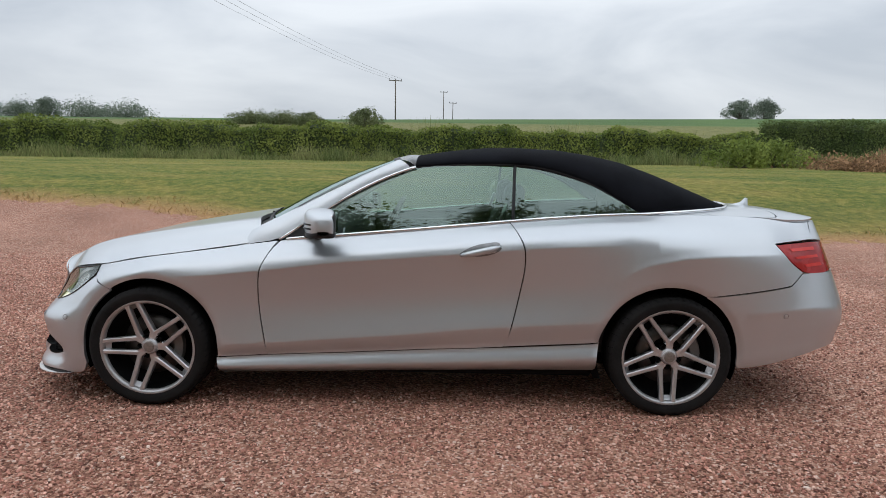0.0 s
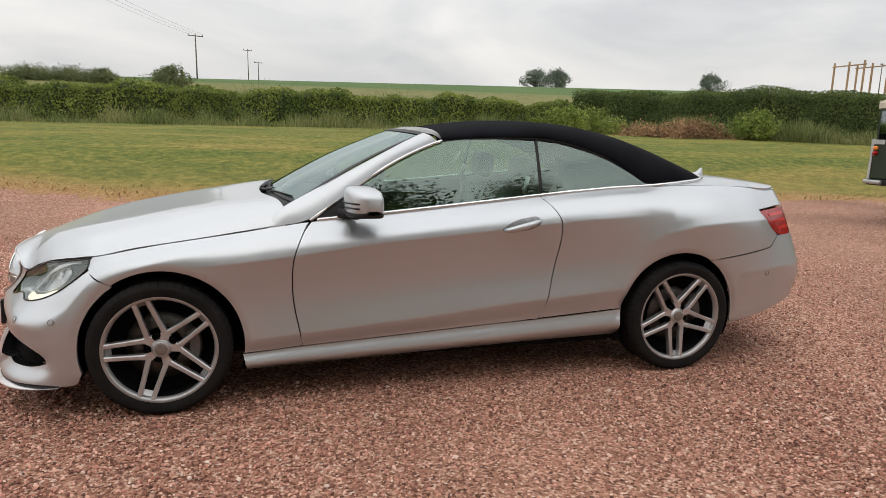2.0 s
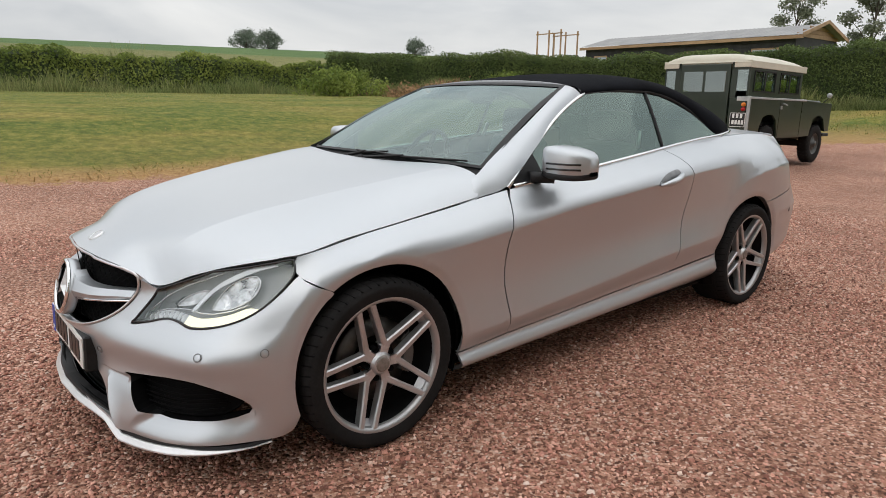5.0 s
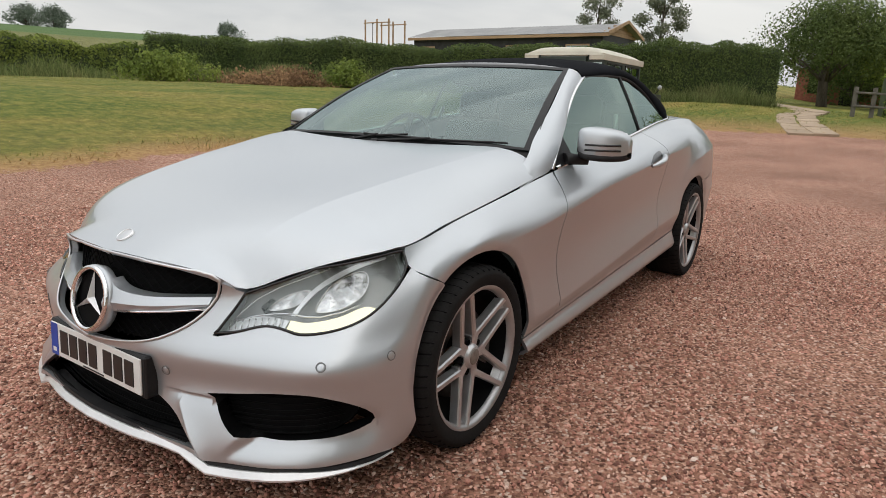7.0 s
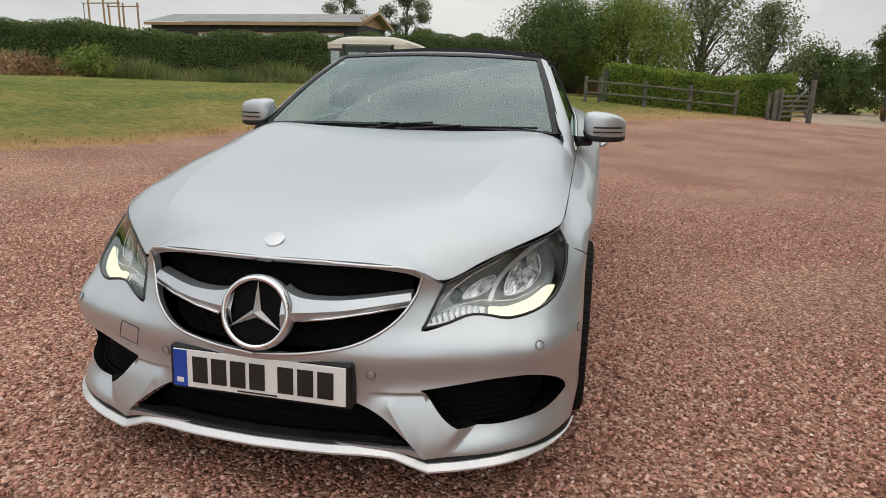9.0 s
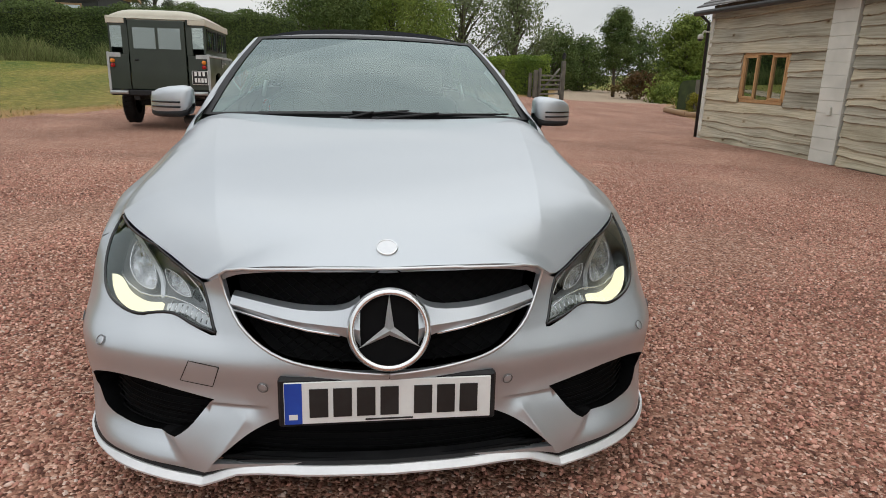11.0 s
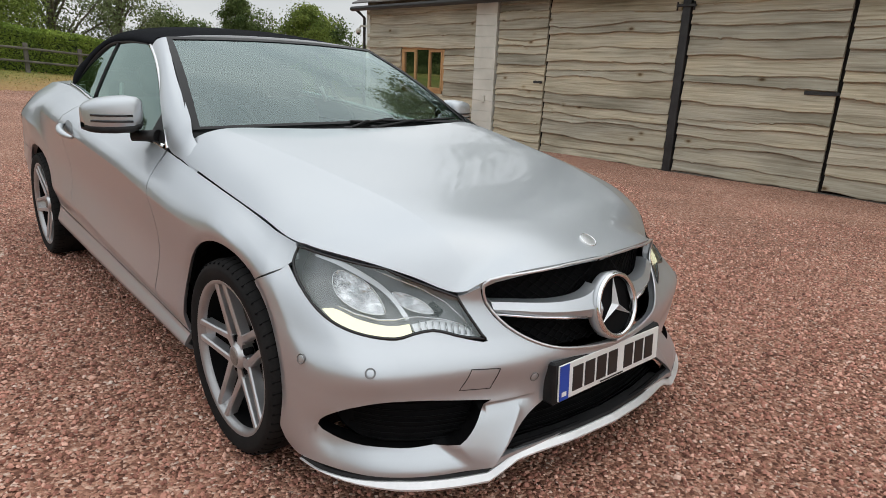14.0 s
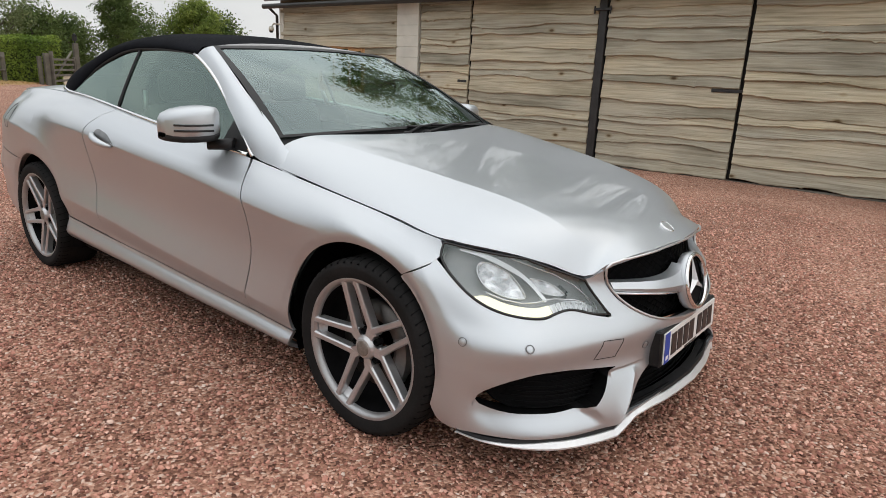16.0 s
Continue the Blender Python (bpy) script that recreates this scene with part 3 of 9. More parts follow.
    for k in range(n):
        f0, f1 = k / n, (k + 1) / n
        y0, y1 = BY + 0.32 - 3.9 * f0, BY + 0.32 - 3.9 * f1
        za, zb2 = 2.65 + 2.2 * f0, 2.65 + 2.2 * f1
        box = [(-12.3, y0, za + 0.02), (10.7, y0, za + 0.02), (10.7, y1, zb2), (-12.3, y1, zb2)]
        top = [bm.verts.new(p) for p in box]
        bm.faces.new(top)
        low = [bm.verts.new((p[0], p[1], p[2] - 0.03)) for p in box]
        bm.faces.new(low[::-1])
        for i in range(4):
            bm.faces.new((top[i], low[i], low[(i + 1) % 4], top[(i + 1) % 4]))
    for y0, y1, za, zb2 in ((BY - 3.58, BY - 7.4, 4.78, 2.5),):
        bm.faces.new([bm.verts.new(p) for p in ((-12.3, y0, za), (10.7, y0, za), (10.7, y1, zb2), (-12.3, y1, zb2))])
    tagged(part("roof_barn", bm, M_slate, None), "grey slate barn roof above the boarded wall", "roof", kind="structure")
    g = thing("rain_gutter", label="black half-round gutter with downpipe along the barn eaves", category="gutter")
    part("gutter", tube_bm([(-12.3, BY + 0.3, 2.53), (10.75, BY + 0.3, 2.53)], 0.055, 10), M_black_metal, g)
    part("downpipe", tube_bm([(10.56, BY + 0.28, 2.5), (10.56, BY + 0.06, 2.34), (10.56, BY + 0.05, -0.3)], 0.035, 10), M_black_metal, g)
    cam_b = thing("security_camera", pose(10.46, BY + 0.12, 2.02), "white dome security camera on the barn corner", "security camera")
    part("bracket", tube_bm([(0, -0.1, 0.12), (0.16, 0.0, 0.14), (0.16, 0.05, 0.06)], 0.022, 8), M_white_block, cam_b)
    part("housing", lathe_bm([(0.0, 0.1), (0.045, 0.095), (0.062, 0.05), (0.062, 0.0), (0.05, -0.005)], 16, "z"), M_white_block, cam_b, m=pose(0.16, 0.07, -0.02))
    part("dome", lathe_bm([(0.05, 0.0), (0.046, -0.025), (0.028, -0.048), (0.0, -0.055)], 16, "z"), M_black_metal, cam_b, m=pose(0.16, 0.07, -0.02))


make_barn()


# ---- hedges and tall grass ----
def hedge(name, path, width, height, n, leaf, mat, label, wild=0.25, rise=(1.0, 1.0)):
    """A hedge along a plan line: a dark core, coloured as the shade inside, clothed with leaves, uneven on top."""
    h = thing(name, label=label, category="hedge")
    P = np.array(path, float)
    seg = np.hypot(*(P[1:] - P[:-1]).T)
    cum = np.concatenate([[0], np.cumsum(seg)])
    tot = cum[-1]

    def at(s):
        return np.interp(s, cum, P[:, 0]), np.interp(s, cum, P[:, 1])

    def normal_at(s):
        i = np.clip(np.searchsorted(cum, s) - 1, 0, len(seg) - 1)
        d = (P[1:] - P[:-1])[i] / seg[i][:, None]
        return np.stack([d[:, 1], -d[:, 0]], 1)

    def bulge(s, v):
        return 1 + wild * (np.sin(s * 0.9 + 2 * v) * 0.4 + np.sin(s * 2.3 + 1.3 * v) * 0.3 + np.sin(s * 5.1 + 4 * v) * 0.18)

    s = rng.uniform(0, tot, n)
    v = rng.uniform(-1.25, 1.25, n)
    side = np.sign(v)
    a = np.abs(v)
    prof_y = np.where(a > 0.35, 0.5, a / 0.35 * 0.5) * side
    prof_z = np.where(a > 0.35, 1 - (a - 0.35) / 0.9, 1.0)
    rnd = rng.uniform(0.8, 1.06, n)
    x, y = at(s)
    nn = normal_at(s)
    b = bulge(s, v)
    grow = np.interp(s, (0, 0.45 * tot, tot), (rise[0], 0.5 * (rise[0] + 1), rise[1])) if rise[0] != 1 else np.interp(s, (0.6 * tot, 0.85 * tot, tot), (1, 0.4 + 0.6 * rise[1], rise[1]))
    off = prof_y * width * rnd * b * (0.86 + 0.14 * np.sqrt(np.clip(prof_z, 0, 1)))
    zz = prof_z * height * grow * (0.5 + 0.5 * b) * np.where(a > 0.35, 1, rng.uniform(0.93, 1.07, n))
    C = np.stack([x + nn[:, 0] * off, y + nn[:, 1] * off, zg(x, y) + zz], 1)
    no = np.stack([nn[:, 0] * side * (a > 0.3), nn[:, 1] * side * (a > 0.3), 0.4 + 0.6 * (a < 0.4)], 1)
    under("foliage", fast_mesh("foliage", leaves(C, no, leaf, tilt=0.55), 4, mat), h)
    m = max(4, int(tot / 0.35))
    ss = np.linspace(0, tot, m)
    x, y = at(ss)
    nn = normal_at(np.clip(ss, 0.01, tot - 0.01))
    grow = np.interp(ss, (0, 0.45 * tot, tot), (rise[0], 0.5 * (rise[0] + 1), rise[1])) if rise[0] != 1 else np.interp(ss, (0.6 * tot, 0.85 * tot, tot), (1, 0.4 + 0.6 * rise[1], rise[1]))
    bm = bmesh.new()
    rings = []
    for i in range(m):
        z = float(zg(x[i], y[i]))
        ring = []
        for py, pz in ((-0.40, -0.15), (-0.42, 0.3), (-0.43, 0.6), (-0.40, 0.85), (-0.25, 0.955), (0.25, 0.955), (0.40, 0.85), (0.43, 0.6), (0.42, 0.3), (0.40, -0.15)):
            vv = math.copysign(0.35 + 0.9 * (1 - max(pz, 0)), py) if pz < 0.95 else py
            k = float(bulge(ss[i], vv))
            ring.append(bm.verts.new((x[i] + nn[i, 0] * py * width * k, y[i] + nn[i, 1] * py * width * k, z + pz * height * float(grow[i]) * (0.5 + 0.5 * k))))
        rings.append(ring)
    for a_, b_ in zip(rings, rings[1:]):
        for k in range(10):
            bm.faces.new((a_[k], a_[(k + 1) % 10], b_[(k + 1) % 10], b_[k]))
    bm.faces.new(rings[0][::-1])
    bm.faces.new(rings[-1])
    part("shade_core", bm, M_hedge_core, h)
    return h


hedge("field_hedge", [(-42, 27.6), (-15, 26.5), (0, 26.2), (14, 27.2), (15.5, 27.6)], 1.6, 1.35, 90000, 0.12, M_leaf_hedge, "long hawthorn hedge between the lawn and the green field", 0.42, (1.3, 1.0))
hedge("boundary_hedge", [(14.6, 26.2), (16.5, 22.5), (19.3, 17.5), (24, 9.5), (28.2, 2.9)], 1.7, 1.8, 110000, 0.09, M_leaf_dark, "tall dark clipped hedge behind the lawn and parked vehicle", 0.26, (1.0, 1.38))
hedge("laurel_hedge", [(25.5, -1.3), (26.0, -4.5), (26.7, -8.8)], 1.5, 1.5, 36000, 0.09, M_leaf_laurel, "bright green clipped laurel hedge behind a timber fence", 0.12, (1.0, 1.2))
hedge("laurel_hedge", [(22.5, -13.8), (23.2, -16.0), (24.2, -19.0)], 1.2, 1.3, 22000, 0.09, M_leaf_laurel, "bright green clipped laurel hedge behind an open gate", 0.12)


def grass_strip(name, path, width, h, n, label, mat=M_tallgrass, w=0.035, low=0.35):
    P = np.array(path, float)
    seg = np.hypot(*(P[1:] - P[:-1]).T)
    cum = np.concatenate([[0], np.cumsum(seg)])
    s = rng.uniform(0, cum[-1], n)
    x, y = np.interp(s, cum, P[:, 0]), np.interp(s, cum, P[:, 1])
    i = np.clip(np.searchsorted(cum, s) - 1, 0, len(seg) - 1)
    d = (P[1:] - P[:-1])[i] / seg[i][:, None]
    o = rng.uniform(-0.5, 0.5, n) * width
    x, y = x + d[:, 1] * o, y - d[:, 0] * o
    clump = 0.6 + 0.5 * np.sin(x * 1.3 + 0.7 * np.sin(y)) * np.sin(y * 1.1 + x * 0.37) + 0.25 * np.sin(x * 3.7)
    hh = h * np.clip(clump, low, 1.2)[:, None]
    B = np.stack([x, y, zg(x, y) - 0.02], 1)
    tagged(new(name, fast_mesh(name, blades(B, hh, w), 4, mat)), label, "tall grass", kind="stuff")


grass_strip("rough_grass", [(-60, 26.0), (-15, 24.4), (0, 24.0), (12, 24.6)], 3.0, 0.62, 26000, "unmown pale green grass along the foot of the hedge")
grass_strip("verge_grass", [(13, 24), (15.2, 19.5), (18.0, 15.6), (22.9, 8.3), (27.0, 2.6)], 2.0, 0.62, 24000, "tall green grass along the foot of the clipped hedge")
grass_strip("hedge_top_grass", [(-60, 29.2), (-15, 28.0), (0, 27.8), (12, 28.6)], 1.6, 1.35, 16000, "pale seeding grass stems standing behind the hedge", w=0.03, low=0.92)


def lawn_tufts():
    n = 110000
    x = rng.uniform(-14, 19, n)
    y = rng.uniform(4.0, 20, n) ** 1.0
    y = 4.5 + (y - 4.0) ** 1.25 * 0.62
    d = inside_distance(x, y, GRAVEL) + 0.55 * (np.sin(x * 2.1) * np.sin(y * 3 + x) * 0.5 + rng.normal(size=n) * 0.12)
    ok = (d < -0.05) & (rng.uniform(size=n) < 1)
    x, y, d = x[ok], y[ok], d[ok]
    dry = (np.exp(d / 0.5) * 1.1 + 0.10 + 0.18 * np.sin(x * 0.8) * np.sin(y * 0.9)) > rng.uniform(size=len(x))
    B = np.stack([x, y, zg(x, y) + 0.02], 1)
    h = np.where(d > -0.7, 0.06, 0.03)[:, None]
    V = blades(B, h, 0.02, 0.7)
    tagged(new("lawn_grass", fast_mesh("lawn_grass", V, 4, [M_lawnblade, M_straw], dry.astype(int))), "mown lawn grass with straw-dry patches along the gravel", "grass", kind="stuff")
    n = 9000
    x = rng.uniform(17, 27, n)
    y = rng.uniform(-9, 6, n)
    d = inside_distance(x, y, GRAVEL)
    ok = d < -0.05
    x, y, d = x[ok], y[ok], d[ok]
    dry = np.exp(d / 2.4) > rng.uniform(size=len(x))
    B = np.stack([x, y, zg(x, y) + 0.02], 1)
    tagged(new("paddock_grass", fast_mesh("paddock_grass", blades(B, 0.06, 0.03, 0.6), 4, [M_lawnblade, M_straw], dry.astype(int))), "short grass beside the stone path, dry at its edge", "grass", kind="stuff")


lawn_tufts()


# ---- trees ----
def tree(name, x, y, height, spread, n, leaf, mat, label, trunk_r=0.18, bare=0.25, seed=0, clumps=16, z=None, gap=0.0):
    """A tapered trunk with limbs and a crown of leaf clumps."""
    r = random.Random(seed)
    z0 = float(zg(x, y)) if z is None else z
    t = thing(name, pose(x, y, z0), label, "tree" if height > 2.2 else "bush")
    bm = tube_bm([(0, 0, -0.2), (0.03 * height * r.uniform(-1, 1), 0.02 * height, height * 0.3), (0.05 * height * r.uniform(-1, 1), 0, height * 0.62), (0, 0, height * 0.88)],
                 [trunk_r * 1.25, trunk_r, trunk_r * 0.6, trunk_r * 0.15], 8)
    cs = []
    for k in range(clumps):
        f = (k + 0.5) / clumps
        a = k * 2.4 + r.uniform(-0.4, 0.4)
        zz = height * (bare + (0.97 - bare) * f ** 0.8)
        prof = math.sin(math.pi * min(1, max(0.06, (zz / height - bare * 0.7) / (1.02 - bare * 0.7))) ** 0.75)
        rad = spread * prof * r.uniform(0.35, 0.8)
        c = Vector((rad * math.cos(a), rad * math.sin(a), zz))
        cs.append((c, spread * r.uniform(0.22, 0.42)))
        zr = max(height * bare * 0.6, zz - rad * 0.9 - 0.1 * height)
        tube_bm([(0, 0, zr), (c.x * 0.5, c.y * 0.5, (zr + c.z) / 2 + 0.03 * height), tuple(c)], [trunk_r * 0.42, trunk_r * 0.25, trunk_r * 0.06], 5, bm)
    part("trunk", bm, M_bark, t)
    per = n // clumps
    C, No = [], []
    for c, rad in cs:
        d = rng.normal(size=(per, 3))
        d /= np.linalg.norm(d, axis=1, keepdims=True)
        k = rng.uniform(0.15 if gap else 0.35, 1.0, (per, 1)) ** 0.6
        lump = 1 + 0.25 * np.sin(d[:, :1] * 5 + c.x) + 0.2 * np.sin(d[:, 1:2] * 7 + c.y)
        C.append(np.array(c) + d * k * rad * lump * np.array([1.15, 1.15, 0.85]))
        No.append(d + np.array([0, 0, 0.5]))
    under("crown", fast_mesh("crown", leaves(np.concatenate(C), np.concatenate(No), leaf), 4, mat), t)
    return t


tree("apple_tree", 37.1, 1.6, 5.0, 3.9, 26000, 0.14, M_leaf_dark, "broad leafy tree with several limbs beyond the path", 0.22, 0.41, 1, 22)
tree("broad_tree", 40, -2.6, 5.7, 4.8, 34000, 0.15, M_leaf_tree, "rounded green tree behind the laurel hedge", 0.25, 0.33, 2, 22)
tree("garden_tree", 47, 0.6, 4.2, 3.8, 16000, 0.17, M_leaf_dark, "green tree beside the brick house", 0.2, 0.2, 3, 18)
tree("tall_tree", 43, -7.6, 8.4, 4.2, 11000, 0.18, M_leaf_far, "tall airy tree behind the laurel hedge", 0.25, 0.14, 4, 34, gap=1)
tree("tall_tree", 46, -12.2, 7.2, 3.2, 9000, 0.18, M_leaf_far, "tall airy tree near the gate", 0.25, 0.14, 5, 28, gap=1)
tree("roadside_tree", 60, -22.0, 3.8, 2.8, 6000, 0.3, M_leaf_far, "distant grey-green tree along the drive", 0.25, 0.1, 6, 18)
tree("young_tree", 38, -16.9, 5.4, 1.7, 14000, 0.13, M_leaf_dark, "young upright tree at the end of the drive", 0.10, 0.32, 7, 18, gap=1)
tree("young_tree", 33, -19.1, 4.7, 2.2, 14000, 0.15, M_leaf_tree, "young upright tree behind the barn", 0.14, 0.2, 8, 18, gap=1)
tree("young_tree", 29, -20.5, 2.4, 2.0, 14000, 0.15, M_leaf_tree, "leafy tree behind the barn", 0.14, 0.15, 9, 16)
tree("shrub", 35, -17.2, 1.5, 1.7, 2500, 0.16, M_leaf_rust, "rust-tinged shrub beside the drive", 0.05, 0.1, 10, 12)
tree("shrub", 30, -16.6, 0.9, 1.6, 2500, 0.16, M_leaf_tree, "low green shrub beside the drive", 0.05, 0.1, 11, 12)
tree("shrub", 26, -16.2, 0.8, 1.5, 2500, 0.16, M_leaf_hedge, "low green shrub beside the drive", 0.05, 0.1, 12, 12)
for i, (x, y, h, sp) in enumerate(((50, -16.5, 4.6, 3.0), (53, -20.0, 4.2, 3.2), (50, -24.0, 5.0, 3.4), (46, -26.5, 5.2, 3.4), (41, -25.5, 4.6, 2.8))):
    tree("boundary_tree", x, y, h, sp, 9000, 0.2, M_leaf_dark, "dark leafy tree closing the end of the drive", 0.16, 0.04, 80 + i, 18)
tree("golden_bush", 19.6, -12.6, 0.75, 0.42, 2200, 0.06, M_leaf_yellow, "small rounded golden bush in a raised bed", 0.03, 0.05, 14, 12)
# behind the camera's way, mirrored in the windows and the bonnet
tree("ash_tree", -5.0, -17.5, 19.0, 6.5, 16000, 0.27, M_leaf_dark, "tall tree behind the barn", 0.35, 0.12, 15, 26)
tree("ash_tree", 2.5, -17.5, 19.0, 6.0, 14000, 0.27, M_leaf_dark, "tall tree behind the barn", 0.35, 0.2, 16, 26, gap=1)
tree("ash_tree", 10.0, -17.5, 18.5, 4.8, 12000, 0.26, M_leaf_dark, "tall tree behind the barn", 0.35, 0.2, 17, 26, gap=1)
tree("ash_tree", -15.0, -13.0, 12.0, 5.0, 6000, 0.3, M_leaf_dark, "tall tree beyond the end of the barn", 0.3, 0.15, 18, 24)
# field trees on the skyline
for i, (x, y, h, sp, lab) in enumerate(((92, 214, 5.6, 6.0, "spreading lone tree on the field's skyline"), (101, 216, 6.2, 5.5, "dense lone tree on the field's skyline"), (168, 220, 6.5, 6.0, "small round tree on the field's skyline"))):
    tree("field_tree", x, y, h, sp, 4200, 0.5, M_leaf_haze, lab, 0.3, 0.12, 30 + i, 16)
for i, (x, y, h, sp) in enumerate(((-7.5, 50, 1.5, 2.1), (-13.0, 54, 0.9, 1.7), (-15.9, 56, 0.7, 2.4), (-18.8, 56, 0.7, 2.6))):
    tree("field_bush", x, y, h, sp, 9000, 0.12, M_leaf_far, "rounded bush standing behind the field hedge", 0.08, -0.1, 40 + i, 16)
for i, (x, y, h, sp) in enumerate(((-62, 118, 1.6, 6.5), (-71, 120, 1.9, 6.0), (-79, 121, 3.2, 3.2), (-85, 122, 2.0, 6.0), (-95, 124, 2.6, 6.5), (-104, 126, 3.4, 6.0), (-113, 128, 3.8, 7.0))):
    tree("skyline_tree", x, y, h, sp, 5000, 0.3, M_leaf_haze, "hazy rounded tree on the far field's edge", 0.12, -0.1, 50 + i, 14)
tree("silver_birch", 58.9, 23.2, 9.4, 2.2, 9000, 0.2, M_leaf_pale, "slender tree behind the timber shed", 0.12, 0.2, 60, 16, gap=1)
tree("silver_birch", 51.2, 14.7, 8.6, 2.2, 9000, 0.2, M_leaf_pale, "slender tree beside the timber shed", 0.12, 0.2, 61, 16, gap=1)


# ---- long shed on the rise ----
def make_shed():
    s = thing("timber_shed", pose(38, 14.3, 1.4), "long low dark-boarded shed with a ribbed roof and pale timber gable", "shed")
    Lg, W, E, R = 15.1, 6.0, 3.5, 4.3
    body = box_bm(0.05, W - 0.05, 0.05, Lg, -1.6, E - 0.02)
    part("wall", body, M_wood_dark, s)
    for k in range(12):
        part("cladding_board", box_bm(0.02, 0.05, 0.1, Lg - 0.05, 0.4 + k * 0.25, 0.4 + k * 0.25 + 0.235, 0.004), M_wood_dark, s)
    bm = bmesh.new()
    n = 110
    for sd in (0, 1):
        prev = None
        for k in range(n + 1):
            y = -0.5 + (Lg + 0.8) * k / n
            rib = 0.035 if k % 2 else 0.0
            a = (-0.35, y, E - 0.02 + rib) if sd == 0 else (W + 0.35, y, E - 0.02 + rib)
            c = (W / 2, y, R + rib)
            row = (bm.verts.new(a), bm.verts.new(c))
            if prev:
                bm.faces.new((prev[0], prev[1], row[1], row[0]))
            prev = row
    part("roof", bm, M_tin, s)
    part("fascia", box_bm(-0.36, -0.32, -0.5, Lg + 0.3, E - 0.22, E - 0.03, 0.005), M_wood_new, s)
    bm = bmesh.new()
    bm.faces.new([bm.verts.new(p) for p in ((0.05, 0.03, E - 0.05), (W - 0.05, 0.03, E - 0.05), (W / 2, 0.03, R - 0.05))])
    part("gable", bm, M_wood_new, s)
    for k in range(3):
        h0 = E - 0.05 + k * 0.24
        f = (h0 - E) / (R - E)
        part("gable_board", box_bm(W / 2 * max(0, f), W - W / 2 * max(0, f), 0.0, 0.03, h0, h0 + 0.2, 0.004), M_wood_new, s)
    for sx in (0, 1):
        a = Vector((-0.4 if sx == 0 else W + 0.4, -0.5, E - 0.12))
        c = Vector((W / 2, -0.5, R + 0.0))
        bm = bmesh.new()
        vs = [bm.verts.new(p) for p in (a, c, c + Vector((0, 0, 0.2)), a + Vector((0, 0, 0.2)))]
        bm.faces.new(vs)
        r = bmesh.ops.extrude_face_region(bm, geom=bm.faces[:])
        for v in [g for g in r["geom"] if isinstance(g, bmesh.types.BMVert)]:
            v.co.y += 0.05
        part("barge_board", bm, M_wood_new, s)
    for y in (1.0, 5.5, 10.4, 13.2):
        w = part("window", box_bm(-0.02, 0.02, y, y + 1.5 if y < 8 else y + 1.0, 1.85, 2.75, 0.004), M_pane, s, "pale-framed window")
        fr = bmesh.new()
        b = y + (1.5 if y < 8 else 1.0)
        for p in ((y - 0.07, b + 0.07, 2.75, 2.85), (y - 0.07, b + 0.07, 1.77, 1.85), (y - 0.07, y, 1.85, 2.75), (b, b + 0.07, 1.85, 2.75)):
            box_bm(-0.04, 0.03, p[0], p[1], p[2], p[3], 0.004, fr)
        part("frame", fr, M_wood_new, w)
    f = thing("climbing_frame", pose(37.7, 31.6, 1.5), "open frame of pale timber posts beside the shed", "timber frame")
    for x, y in ((0, 0), (0, 1.2), (0, 2.4), (2.0, 0), (2.0, 1.2), (2.0, 2.4)):
        part("post", box_bm(x, x + 0.1, y, y + 0.1, -1.5, 4.85, 0.008), M_wood_new, f)
    for x in (0, 2.0):
        part("rail", box_bm(x + 0.02, x + 0.08, -0.1, 2.6, 4.55, 4.63, 0.008), M_wood_new, f)


make_shed()


# ---- house beyond the trees, fence, gate and path ----
def make_house():
    z = float(zg(50, 3)) - 0.2
    h = thing("brick_house", pose(50, -1.4, z), "red brick house half hidden behind trees", "house")
    part("wall", box_bm(0, 7, 0, 5.9, -0.5, 2.7), M_brick, h)
    bm = bmesh.new()
    for x0, x1, za, zb in ((-0.3, 3.5, 2.6, 4.4), (7.3, 3.5, 2.6, 4.4)):
        bm.faces.new([bm.verts.new(p) for p in ((x0, -0.3, za), (x0, 6.1, za), (x1, 6.1, zb), (x1, -0.3, zb))])
    for y in (0, 5.9):
        bm.faces.new([bm.verts.new(p) for p in ((0, y, 2.6), (7, y, 2.6), (3.5, y, 4.3))])
    part("roof", bm, M_slate, h)
    for y, low in ((0.8, 0.9), (2.2, 0.0), (4.2, 0.9)):
        d = part("window" if low else "door", box_bm(-0.03, 0.03, y, y + 0.95, low, 2.1, 0.005), M_pane if low else M_gap, h)
        part("frame", box_bm(-0.05, -0.03, y - 0.06, y, low, 2.16, 0.004), M_white_block, d)


make_house()


